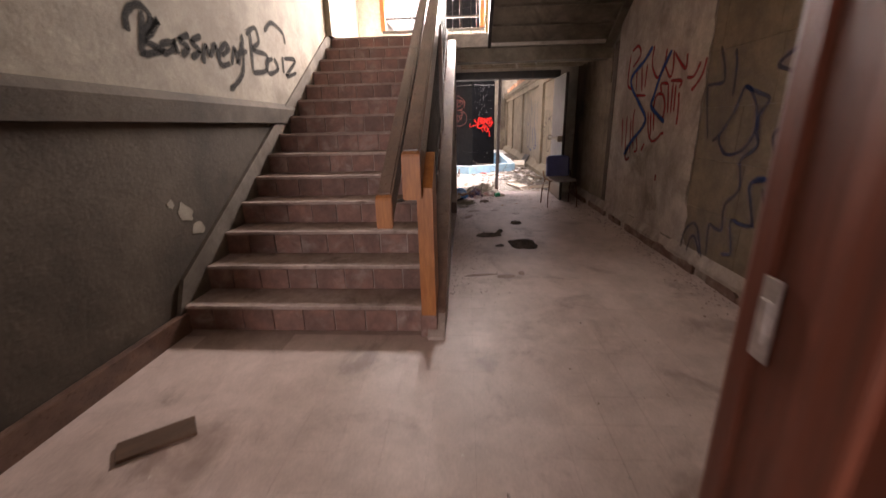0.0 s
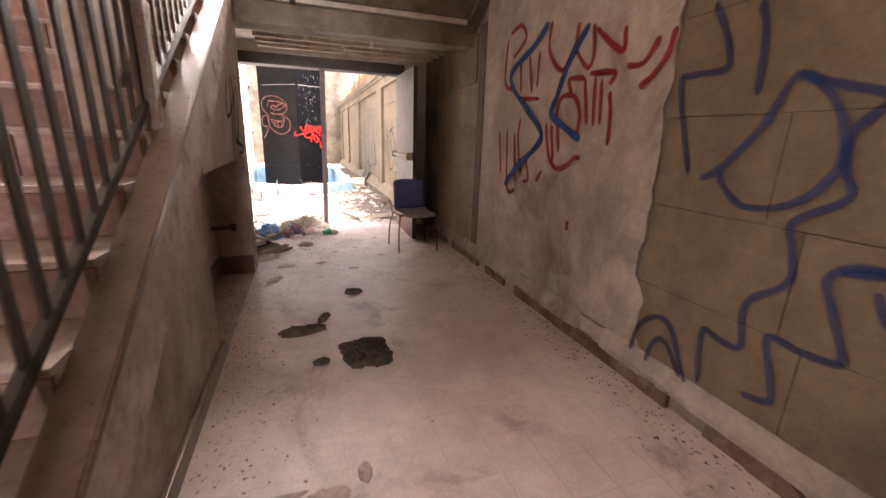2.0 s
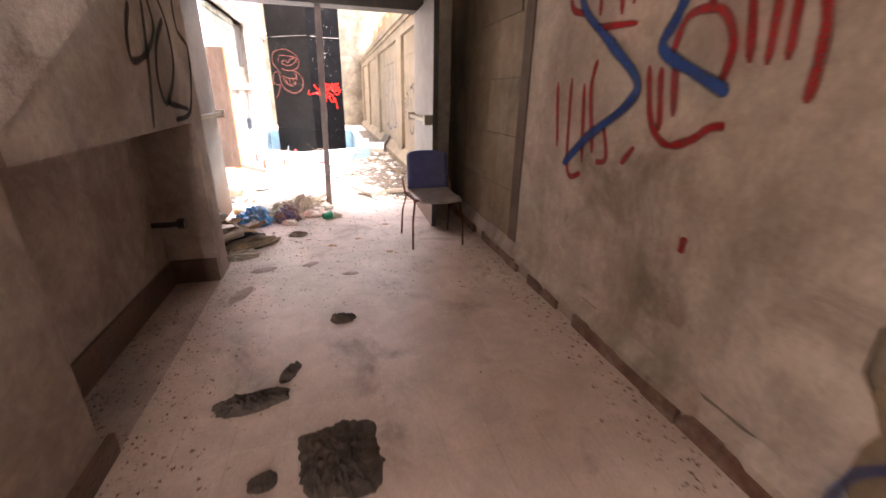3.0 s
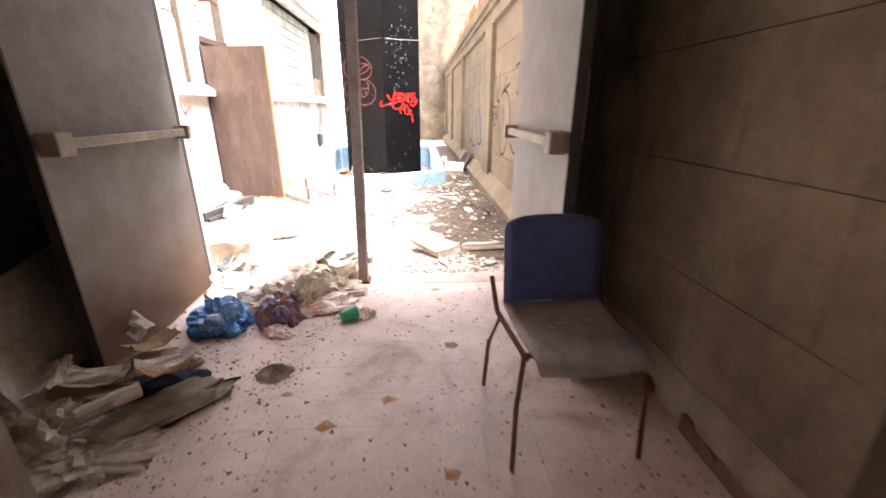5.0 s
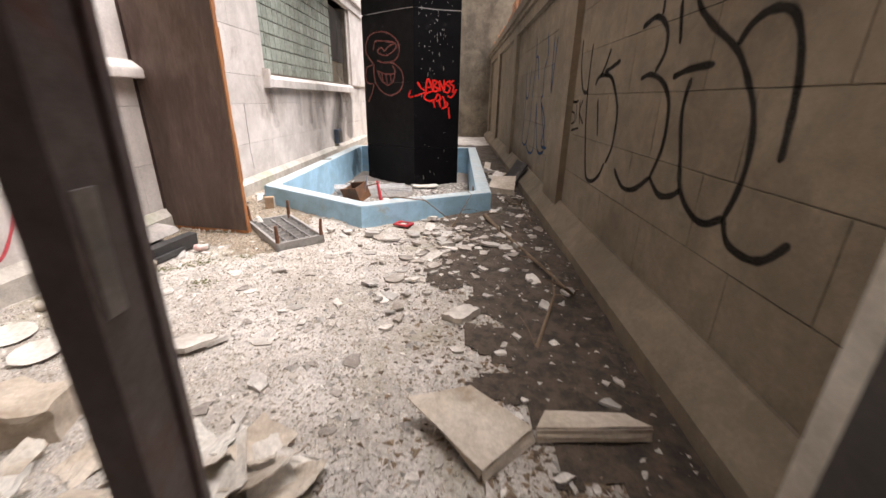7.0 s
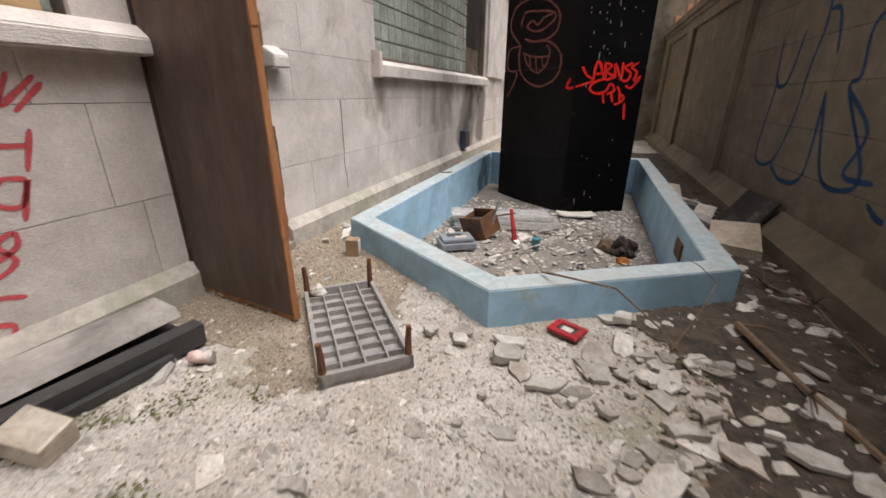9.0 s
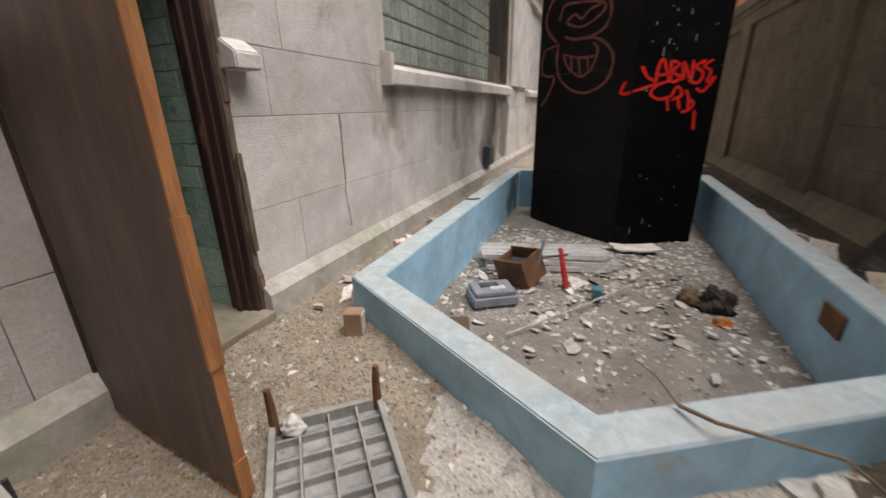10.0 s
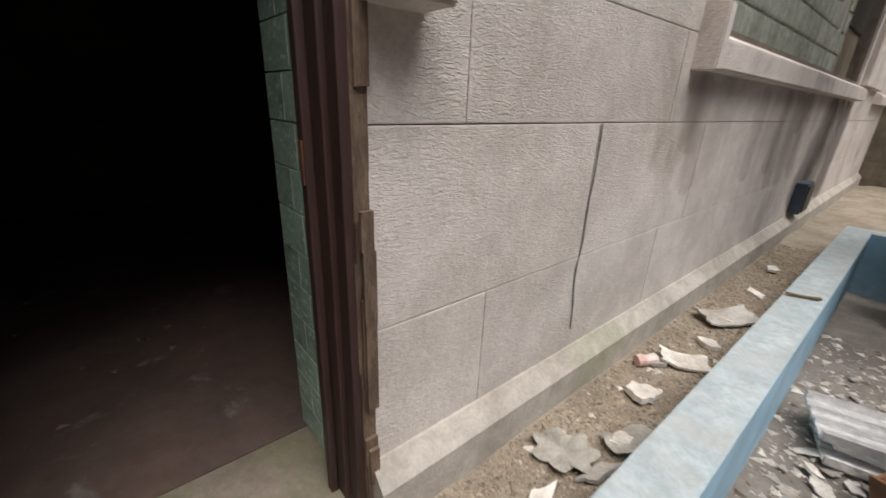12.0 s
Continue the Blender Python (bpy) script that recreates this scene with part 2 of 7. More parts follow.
def box(bm, x0, x1, y0, y1, z0, z1, bevel=0.0, m=None):
    vs = [bm.verts.new(p) for p in ((x0, y0, z0), (x1, y0, z0), (x1, y1, z0), (x0, y1, z0), (x0, y0, z1), (x1, y0, z1), (x1, y1, z1), (x0, y1, z1))]
    fs = [bm.faces.new([vs[i] for i in f]) for f in ((3, 2, 1, 0), (4, 5, 6, 7), (0, 1, 5, 4), (1, 2, 6, 5), (2, 3, 7, 6), (3, 0, 4, 7))]
    if bevel:
        es = list({e for f in fs for e in f.edges})
        out = bmesh.ops.bevel(bm, geom=es, offset=bevel, segments=2, affect="EDGES", profile=0.6)
        vs = list({v for f in out["faces"] for v in f.verts} | {v for v in vs if v.is_valid})
    if m is not None:
        bmesh.ops.transform(bm, matrix=m, verts=[v for v in vs if v.is_valid])
    return bm


def boxes(*rows, bevel=0.0):
    bm = bmesh.new()
    for r in rows:
        box(bm, *r, bevel=bevel)
    return bm


def prism(bm, outline, axis, lo, hi):
    """A straight-sided solid: the outline in the plane across the axis, from lo to hi along it."""
    def place(u, v, w):
        return {"x": (w, u, v), "y": (u, w, v), "z": (u, v, w)}[axis]
    a = [bm.verts.new(place(u, v, lo)) for u, v in outline]
    b = [bm.verts.new(place(u, v, hi)) for u, v in outline]
    bm.faces.new(a[::-1])
    bm.faces.new(b)
    for i in range(len(a)):
        j = (i + 1) % len(a)
        bm.faces.new((a[i], a[j], b[j], b[i]))
    return bm


def tube(bm, points, radius, sides=8, close=False):
    """A round bar along points, with a radius for each or one for all."""
    pts = [Vector(p) for p in points]
    rad = radius if isinstance(radius, (list, tuple)) else [radius] * len(pts)
    rings = []
    for i, p in enumerate(pts):
        d = (pts[min(i + 1, len(pts) - 1)] - pts[max(i - 1, 0)]).normalized()
        up = Vector((0, 0, 1)) if abs(d.z) < 0.9 else Vector((1, 0, 0))
        s = d.cross(up).normalized()
        u = s.cross(d)
        rings.append([bm.verts.new(p + rad[i] * (math.cos(2 * math.pi * k / sides) * s + math.sin(2 * math.pi * k / sides) * u)) for k in range(sides)])
    for a, b in zip(rings, rings[1:]):
        for k in range(sides):
            bm.faces.new((a[k], a[(k + 1) % sides], b[(k + 1) % sides], b[k]))
    bm.faces.new(rings[0][::-1])
    bm.faces.new(rings[-1])
    return bm


M_FLOORBED = mat("dust_filled_floor_joint", (0.48, 0.385, 0.345), (0.39, 0.30, 0.26), 0.85, 1.1, 60, 0.2, world=True)

# ---- plan ----
RW, LW = 2.04, -1.97           # faces of the hall's side walls
Y0, RISE, RUN, STEPS = 2.38, 0.183, 0.298, 14
K = RISE / RUN
LAND = RISE * STEPS            # landing height
YL = Y0 + RUN * (STEPS - 1)    # landing edge
YD = 8.14                      # courtyard doors
G = -0.06                      # courtyard ground
HALL = 5.2
SX0, SX1 = LW, -0.26
FW, CW = -1.87, 2.12           # courtyard wall faces
BASIN_OUT = [(0.05, 11.69), (1.46, 12.52), (1.46, 17.4), (-1.40, 17.4), (-1.40, 12.62)]
BASIN_IN = [(0.05, 11.89), (1.28, 12.61), (1.28, 17.2), (-1.21, 17.2), (-1.21, 12.71)]
BED = -0.40                    # basin floor


def inside(x, y, outline):
    hit = False
    for (x0, y0), (x1, y1) in zip(outline, outline[1:] + outline[:1]):
        if (y0 > y) != (y1 > y) and x < (x1 - x0) * (y - y0) / (y1 - y0) + x0:
            hit = not hit
    return hit


def wall_with_holes(bm, axis, lo, hi, u0, u1, z0, z1, holes):
    """A wall along x or y from u0 to u1, lo to hi thick, with openings (u, u, z, z) side by side along it."""
    def put(a, b, c, d):
        if b - a > 1e-4 and d - c > 1e-4:
            box(bm, *((lo, hi, a, b) if axis == "y" else (a, b, lo, hi)), c, d)
    at = u0
    for a, b, c, d in sorted(holes):
        put(at, a, z0, z1)
        put(a, b, z0, c)
        put(a, b, d, z1)
        at = b
    put(at, u1, z0, z1)
    return bm


# ---- structure: stair hall ----
structure("ground_sheet", boxes((-60, 60, -60, 80, -0.9, -0.6)), M_GRAVEL_BED, "bare grey earth round the buildings", "ground")
structure("lobby_floor", boxes((-6.3, RW + 0.4, -9.3, -3.2, -0.25, -0.004), (-6.3, LW - 0.3, -3.2, 0.65, -0.25, -0.004)), M_FLOORBED, "dusty floor of an unseen entrance lobby", "floor")
structure("floor", boxes((LW - 0.3, RW + 0.4, -3.2, YD + 0.16, -0.25, -0.003)), M_FLOORBED, "dusty reddish-grey tiled hall floor", "floor")
bm = boxes((RW + 0.012, RW + 0.4, 0.65, YD - 0.1, -0.2, HALL))
wall_e = structure("wall_east", bm, M_PLASTER, "grimy plaster and stone hall wall covered in graffiti", "wall")
M_PATCH = mat("pinkish_render_patch", (0.50, 0.425, 0.375), (0.37, 0.305, 0.26), 0.88, 1.3, 35, 0.3, dirt=(0.17, 0.13, 0.10), dirt_scale=1.6, dirt_amount=0.4, world=True, streak=(0.12, 0.092, 0.07), streak_amount=0.7)
edge, rp = [(5.98, 3.2), (5.98, 0.2)], random.Random(8)
for i in range(46):
    edge.append((3.80 + 0.06 * noise.noise((i * 0.35, 1, 0)) + rp.uniform(-0.012, 0.012) - 0.1 * (i < 6) * (6 - i) / 6, 0.2 + i * 3.0 / 45))
structure("render_patch", prism(bmesh.new(), edge, "x", RW - 0.0045, RW + 0.012), M_PATCH, "paler pinkish render patch on the hall wall", "wall")
structure("wall_strip", boxes((RW - 0.012, RW + 0.012, 5.98, 6.12, 0.2, 2.35), bevel=0.004), mat("dark_brown_strip", (0.13, 0.095, 0.07), (0.09, 0.065, 0.05), 0.8, 3, 50, 0.2), "dark brown vertical strip on the hall wall", "trim")
M_BASE = mat("worn_brown_base_tile", (0.16, 0.08, 0.055), (0.25, 0.165, 0.135), 0.8, 5, 60, 0.4, dirt=(0.36, 0.30, 0.265), dirt_scale=5, dirt_amount=0.5, world=True)
base_strip = structure("baseboard", prism(bmesh.new(), [(RW + 0.02, -0.01), (RW - 0.012, -0.01), (RW - 0.012, 0.08), (RW + 0.02, 0.08)], "y", 0.66, YD - 0.1), M_PATCH, "chipped brown base tiles along the hall wall", "baseboard")
rb_ = random.Random(23)
y = 0.66
while y < YD - 0.32:
    lo, hi = rb_.uniform(0.03, 0.045), rb_.uniform(0.07, 0.09)
    if rb_.random() < 0.87:
        bm = bmesh.new()
        d0, d1 = rb_.choice((0.0, 0.0, 0.0, 0.035)), rb_.choice((0.0, 0.0, 0.0, 0.04))
        prism(bm, [(y + 0.002, -0.01), (y + 0.198, -0.01), (y + 0.198, hi - d1), (y + 0.15, hi - 0.004 * rb_.random()), (y + 0.07, hi), (y + 0.002, hi - d0)], "x", RW - lo, RW - 0.0125)
        part("base_tile", bm, M_BASE, base_strip)
    y += 0.2
bm = bmesh.new()
n = 150
rings = []
for i in range(n + 1):
    y = 0.66 + (YD - 0.76) * i / n
    wob = 0.012 * noise.noise((y * 3, 2, 1)) + 0.009 * noise.noise((y * 11, 5, 1)) - (0.022 if noise.noise((y * 2.3, 9, 4)) > 0.28 else 0.0)
    rings.append([bm.verts.new(p) for p in ((RW + 0.02, y, 0.081), (RW - 0.040 - wob, y, 0.081), (RW - 0.038 - wob, y, 0.11 + wob), (RW + 0.012, y, 0.2 + wob), (RW + 0.02, y, 0.2 + wob))])
for a, b in zip(rings, rings[1:]):
    for k in range(5):
        bm.faces.new((a[k], a[(k + 1) % 5], b[(k + 1) % 5], b[k]))
bm.faces.new(rings[0][::-1])
bm.faces.new(rings[-1])
structure("base_ledge", bm, M_PATCH, "dusty sloping plaster ledge above the base tile", "ledge")
# Grimy plaster, with the dimness of this side also put into its colour.
M_GRIME_SHADED = mat("grimy_shaded_plaster", (0.125, 0.10, 0.075), (0.075, 0.06, 0.045), 0.9, 1.1, 30, 0.4, dirt=(0.05, 0.04, 0.03), dirt_scale=1.3, dirt_amount=0.5, streak=(0.16, 0.125, 0.09), streak_amount=0.4)
structure("wall_west", boxes((LW - 0.3, LW, 0.65, YD - 0.1, -0.2, HALL)), M_GRIME_SHADED, "stained plaster wall beside the stairs", "wall")
M_UPPER = mat("pale_upper_plaster", (0.44, 0.40, 0.33), (0.34, 0.30, 0.24), 0.88, 1.1, 30, 0.3, dirt=(0.30, 0.26, 0.21), dirt_scale=1.2, dirt_amount=0.25, streak=(0.20, 0.165, 0.125), streak_amount=0.55)
structure("upper_wall_face", boxes((LW, LW + 0.012, 0.66, YD - 0.1, 1.56, HALL)), M_UPPER, "paler painted plaster of the upper stair wall", "wall")
bm = bmesh.new()
prism(bm, [(LW, 1.39), (LW + 0.045, 1.39), (LW + 0.05, 1.53), (LW + 0.012, 1.585), (LW, 1.585)], "y", 0.66, 4.62)
structure("wall_ledge", bm, M_GRIME_SHADED, "plaster ledge running along the stair wall", "ledge")
structure("baseboard_west", boxes((LW, LW + 0.05, 0.66, Y0, -0.01, 0.14), bevel=0.008), M_RAIL, "dark brown baseboard beside the stairs", "baseboard")
bm = bmesh.new()
prism(bm, [(Y0 - 0.12, 0.0), (Y0 + 0.05, 0.36), (YL + 0.1, LAND + 0.17), (YL + 0.1, LAND - 0.1), (Y0 + 0.2, 0.0)], "x", LW, LW + 0.03)
structure("stair_skirting", bm, M_PLASTER, "dirty skirting rising along the stairs", "trim")
structure("stair_pilaster", boxes((LW, LW + 0.09, 6.1, 6.42, LAND, HALL), bevel=0.006), mat("olive_painted_frame", (0.25, 0.22, 0.15), (0.19, 0.165, 0.11), 0.7, 2, 50, 0.1), "olive-brown painted pilaster at the stair top", "pilaster")
structure("lobby_ceiling", boxes((-6.3, RW + 0.4, -9.3, -3.4, HALL, HALL + 0.2), (-6.3, LW - 0.3, -3.4, 0.65, HALL, HALL + 0.2)), M_PLASTER, "dim plaster ceiling of the unseen lobby", "ceiling")
structure("ceiling", boxes((LW - 0.3, RW + 0.4, -3.4, YD + 0.2, HALL, HALL + 0.2)), M_PLASTER, "dim plaster hall ceiling", "ceiling")

# wall round the courtyard doors, landing window above
bm = wall_with_holes(bmesh.new(), "x", YD - 0.1, YD + 0.2, LW - 0.3, RW + 0.4, -0.25, LAND, [(-0.56, 1.72, -0.25, 2.25)])
wall_with_holes(bm, "x", YD - 0.1, YD + 0.2, LW - 0.3, RW + 0.4, LAND, HALL, [(-1.52, 1.5, 2.98, 4.5)])
structure("wall_north", bm, M_WHITE, "grubby wall round the open courtyard doorway and landing window", "wall")
win = thing("window_1", "orange-framed landing window with dark bars", "window", kind="structure")
for x in (-1.55, -0.66, 0.24, 1.42):
    part("window_frame", boxes((x, x + 0.08, YD - 0.13, YD + 0.02, 2.98, 4.5), bevel=0.006), M_ORANGE, win)
part("window_sill", boxes((-1.52, 1.5, YD - 0.16, YD + 0.1, 2.94, 2.985), bevel=0.006), M_DARK_METAL, win)
part("transom_rail", boxes((-1.47, 1.42, YD - 0.05, YD - 0.01, 3.18, 3.21)), M_DARK_METAL, win)
for i in range(9):
    x = -1.32 + i * 0.3
    part("window_bar", tube(bmesh.new(), [(x, YD + 0.05, 2.98), (x, YD + 0.05, 4.5)], 0.008, 6), M_DARK_METAL, win)

structure("landing", boxes((LW, RW + 0.012, YL + 0.02, YD - 0.1, LAND - 0.18, LAND), bevel=0.006), M_WHITE, "stair landing slab with a pale painted edge", "landing")
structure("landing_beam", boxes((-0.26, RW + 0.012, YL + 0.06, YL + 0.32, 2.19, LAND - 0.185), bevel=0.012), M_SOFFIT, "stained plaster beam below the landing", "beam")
bm = boxes(*[(-0.1 + 0.0 * i, RW, YL + 0.42 + 0.26 * i, YL + 0.47 + 0.26 * i, 2.27, 2.33) for i in range(5)])
structure("ceiling_battens", bm, mat("pale_broken_batten", (0.52, 0.45, 0.34), (0.40, 0.33, 0.24), 0.85, 3, 50, 0.3, dirt=(0.16, 0.12, 0.08), dirt_scale=4, dirt_amount=0.4), "broken wooden battens below the landing", "battens")
hanger = thing("ceiling_hanger", "short broken lath hanging below the landing", "lath", group="hanging laths")
part("lath", boxes((-0.02, 0.02, -0.012, 0.012, -0.13, 0.0), bevel=0.003), M_WHITE, hanger)
hanger.matrix_basis = pose(0.42, 6.78, 2.33)
copy_thing(hanger, pose(1.13, 6.86, 2.33, 0, 24, 0))
copy_thing(hanger, pose(0.82, 7.3, 2.33, 12, -14, 0))
structure("door_header", boxes((-0.56, 1.72, YD - 0.14, YD + 0.1, 2.12, 2.25), bevel=0.006), M_DARK_METAL, "dark brown steel header over the courtyard doors", "lintel")

# stairs, with a row of tiles on each riser
st = thing("stairs", "straight flight of dusty brown quarry-tile stairs", "stairs", kind="structure")
bm = bmesh.new()
for i in range(STEPS):
    y = Y0 + i * RUN
    box(bm, SX0, SX1, y + 0.022, y + RUN + 0.06, i * RISE - 0.05, (i + 1) * RISE - 0.022)
part("step_core", bm, M_DUST_TREAD, st)
for i in range(STEPS):
    y, z = Y0 + i * RUN, (i + 1) * RISE
    bm = boxes((SX0, SX1, y - 0.004, y + RUN + 0.02, z - 0.022, z))
    bmesh.ops.bevel(bm, geom=[e for e in bm.edges if all(v.co.y < y for v in e.verts) and abs(e.verts[0].co.x - e.verts[1].co.x) > 0.5], offset=0.01, segments=3, affect="EDGES")
    part("tread", bm, M_DUST_TREAD, st)
tile_w = (SX1 - SX0) / 8
bm = boxes((0.003, tile_w - 0.005, 0.006, 0.03, 0.003, RISE - 0.026), bevel=0.003)
tile_mesh = part("riser_tile", bm, M_TREAD, st)
tile_mesh.location = (SX0, Y0, 0)
for i in range(STEPS):
    for j in range(8):
        if i + j:
            o = new("riser_tile", tile_mesh.data)
            o.parent = st
            o.location = (SX0 + j * tile_w, Y0 + i * RUN + random.uniform(-0.002, 0.002), i * RISE)

# side wall below the flight with a niche
nose = lambda y: RISE + (y - Y0) * K
bm = bmesh.new()
prism(bm, [(Y0 - 0.02, -0.01), (4.6, -0.01), (4.6, nose(4.6) - 0.12), (Y0 - 0.02, nose(Y0) - 0.12)], "x", -0.26, -0.19)
prism(bm, [(4.6, 1.07), (6.42, 1.09), (6.42, LAND - 0.19), (YL - 0.02, LAND - 0.19), (4.6, nose(4.6) - 0.12)], "x", -0.26, -0.165)
box(bm, -0.47, -0.165, 6.2, 6.42, -0.01, 1.1)
box(bm, -0.6, -0.47, 4.4, 6.42, -0.01, 2.0)
box(bm, -0.47, -0.2, 4.45, 4.6, -0.01, 1.1)
side = structure("stair_side_wall", bm, M_PATCH, "plastered side wall below the stairs with a niche", "wall")
bm = bmesh.new()
lo, hi = Y0 - 0.1, YL - 0.02
prism(bm, [(lo, -0.01), (lo, nose(lo) - 0.1), (hi, nose(hi) - 0.1), (hi, nose(hi) - 0.38), (lo + 0.42, -0.01)], "x", -0.262, -0.15)
structure("stringer_band", bm, mat("chipped_pale_plaster", (0.52, 0.43, 0.38), (0.38, 0.30, 0.255), 0.9, 4, 60, 0.7, dirt=(0.14, 0.085, 0.062), dirt_scale=4.5, dirt_amount=0.4), "chipped pale plaster band along the stair side", "trim")
structure("niche_base", boxes((-0.468, -0.45, 4.652, 6.198, -0.005, 0.17), (-0.45, -0.17, 6.18, 6.198, -0.005, 0.17), bevel=0.004), M_RAIL, "dark base tile inside the stair niche", "baseboard")
structure("side_base", boxes((-0.19, -0.165, Y0 + 0.42, 4.65, -0.008, 0.09), bevel=0.006), M_RAIL, "dark base strip below the stair side", "baseboard")
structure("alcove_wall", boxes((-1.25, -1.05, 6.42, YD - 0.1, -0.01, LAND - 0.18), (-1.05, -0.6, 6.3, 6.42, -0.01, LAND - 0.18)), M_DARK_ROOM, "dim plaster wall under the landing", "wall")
pipe = thing("pipe_stub", "short rusty pipe stub in the stair niche", "pipe")
part("pipe", tube(bmesh.new(), [(-0.46, 6.05, 0.47), (-0.36, 6.05, 0.47), (-0.3, 6.05, 0.475)], 0.018, 10), M_DARK_METAL, pipe)
part("flange", tube(bmesh.new(), [(-0.31, 6.05, 0.475), (-0.27, 6.05, 0.475)], 0.034, 12), M_DARK_METAL, pipe)

# upper flight: boarded underside rising back over the hall
bm = bmesh.new()
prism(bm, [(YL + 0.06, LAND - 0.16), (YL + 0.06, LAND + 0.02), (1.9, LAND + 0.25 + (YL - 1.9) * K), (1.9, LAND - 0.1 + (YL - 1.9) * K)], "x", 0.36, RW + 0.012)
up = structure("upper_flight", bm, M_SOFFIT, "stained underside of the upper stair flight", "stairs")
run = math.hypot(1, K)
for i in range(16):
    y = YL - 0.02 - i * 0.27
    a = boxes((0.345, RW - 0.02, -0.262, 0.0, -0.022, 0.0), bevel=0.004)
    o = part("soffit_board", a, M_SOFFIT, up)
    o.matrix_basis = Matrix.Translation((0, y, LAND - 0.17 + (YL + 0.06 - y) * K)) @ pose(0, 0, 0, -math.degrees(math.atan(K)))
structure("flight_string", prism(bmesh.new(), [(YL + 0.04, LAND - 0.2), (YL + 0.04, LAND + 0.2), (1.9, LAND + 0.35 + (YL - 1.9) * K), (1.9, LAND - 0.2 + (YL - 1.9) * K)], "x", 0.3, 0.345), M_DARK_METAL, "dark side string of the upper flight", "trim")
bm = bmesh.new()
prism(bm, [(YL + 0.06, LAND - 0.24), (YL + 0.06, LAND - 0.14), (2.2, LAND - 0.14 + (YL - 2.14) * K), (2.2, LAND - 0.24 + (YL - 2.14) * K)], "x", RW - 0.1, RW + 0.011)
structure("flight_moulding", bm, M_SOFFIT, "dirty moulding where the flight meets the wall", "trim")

# unseen room added behind the start, with a timber-lined opening
bm = wall_with_holes(bmesh.new(), "x", 0.33, 0.65, LW - 0.3, RW + 0.4, -0.25, HALL, [(-1.35, 0.51, -0.01, 2.5)])
box(bm, -6.3, LW - 0.3, 0.33, 0.65, -0.25, HALL)
box(bm, -6.3, -6.0, -9.0, 0.33, -0.25, HALL)
box(bm, RW, RW + 0.4, -9.0, 0.33, -0.25, HALL)
# Window opening added in the lobby's end wall for the fill lamp.
wall_with_holes(bm, "x", -9.3, -9.0, -6.3, RW + 0.4, -0.25, HALL, [(-1.5, 0.5, 0.5, 3.0)])
structure("wall_south", bm, M_PLASTER, "dim plaster walls of the start doorway and unseen lobby", "wall")
jamb = thing("door_frame", "red-brown varnished wooden door frame with worn mouldings", "door frame", kind="structure")
bm = bmesh.new()
prism(bm, [(0.51, 0.18), (0.47, 0.18), (0.462, 0.22), (0.462, 0.40), (0.452, 0.41), (0.452, 0.47), (0.464, 0.48), (0.470, 0.52), (0.475, 0.60), (0.468, 0.61), (0.468, 0.65), (0.476, 0.665), (0.51, 0.665)], "z", 0.0, 2.16)
part("jamb", bm, M_REDDOOR, jamb)
part("casing", boxes((0.5, 0.62, 0.652, 0.69, 0, 2.2), bevel=0.008), M_REDDOOR, jamb)
part("casing", boxes((0.5, 0.62, 0.29, 0.328, 0, 2.2), bevel=0.008), M_REDDOOR, jamb)
part("jamb", boxes((-1.35, -1.31, 0.2, 0.66, 0, 2.16), bevel=0.005), M_REDDOOR, jamb)
part("head", boxes((-1.35, 0.5, 0.2, 0.66, 2.16, 2.2), bevel=0.005), M_REDDOOR, jamb)
M_STEEL = mat("dull_steel", (0.62, 0.58, 0.56), (0.45, 0.42, 0.40), 0.4, 6, 60, 0.1, metal=0.6)
sp = part("strike_plate", boxes((0.466, 0.472, 0.575, 0.612, 0.955, 1.095), bevel=0.002), M_STEEL, jamb, "dull steel strike plate")
part("keeper", boxes((0.459, 0.467, 0.582, 0.604, 0.985, 1.06), bevel=0.003), M_STEEL, sp)

# ---- handrails ----
rail = thing("stair_balustrade", "worn wooden handrail with orange ends on dark steel balusters", "handrail")


def sloped(bm, y0, y1, x0, x1, z_at, lo, hi, b=0.012):
    prism(bm, [(y0, z_at(y0) + lo), (y1, z_at(y1) + lo), (y1, z_at(y1) + hi), (y0, z_at(y0) + hi)], "x", x0, x1)
    bmesh.ops.bevel(bm, geom=list(bm.edges), offset=b, segments=2, affect="EDGES")
    return bm


base = lambda y: 0.94 + (y - 2.22) * K
part("top_rail", sloped(bmesh.new(), 2.235, YL + 0.1, -0.36, -0.26, base, 0.0, 0.25), M_RAIL, rail)
part("rail_end", sloped(bmesh.new(), 2.2, 2.236, -0.362, -0.258, base, 0.0, 0.252, 0.006), M_ORANGE, rail, "bare orange end of the top rail")
low = lambda y: 0.775 + (y - 2.22) * K
part("lower_rail", sloped(bmesh.new(), 2.235, YL, -0.52, -0.43, low, 0.0, 0.175), M_RAIL, rail)
part("rail_end", sloped(bmesh.new(), 2.2, 2.236, -0.522, -0.428, low, 0.0, 0.177, 0.006), M_ORANGE, rail, "bare orange end of the lower rail")
for y in (2.45, 3.8, 5.1):
    part("bracket", tube(bmesh.new(), [(-0.475, y, low(y)), (-0.475, y, low(y) - 0.04), (-0.36, y, low(y) - 0.02), (-0.3, y, base(y) + 0.02)], 0.013, 6), M_DARK_METAL, rail)
part("newel", prism(bmesh.new(), [(2.33, 0.15), (2.60, 0.15), (2.60, 1.17), (2.33, 0.98)], "x", -0.30, -0.205), M_ORANGE, rail, "orange varnished newel post")
part("newel_base", boxes((-0.31, -0.2, 2.325, 2.605, -0.01, 0.15), bevel=0.01), M_TREAD, rail)
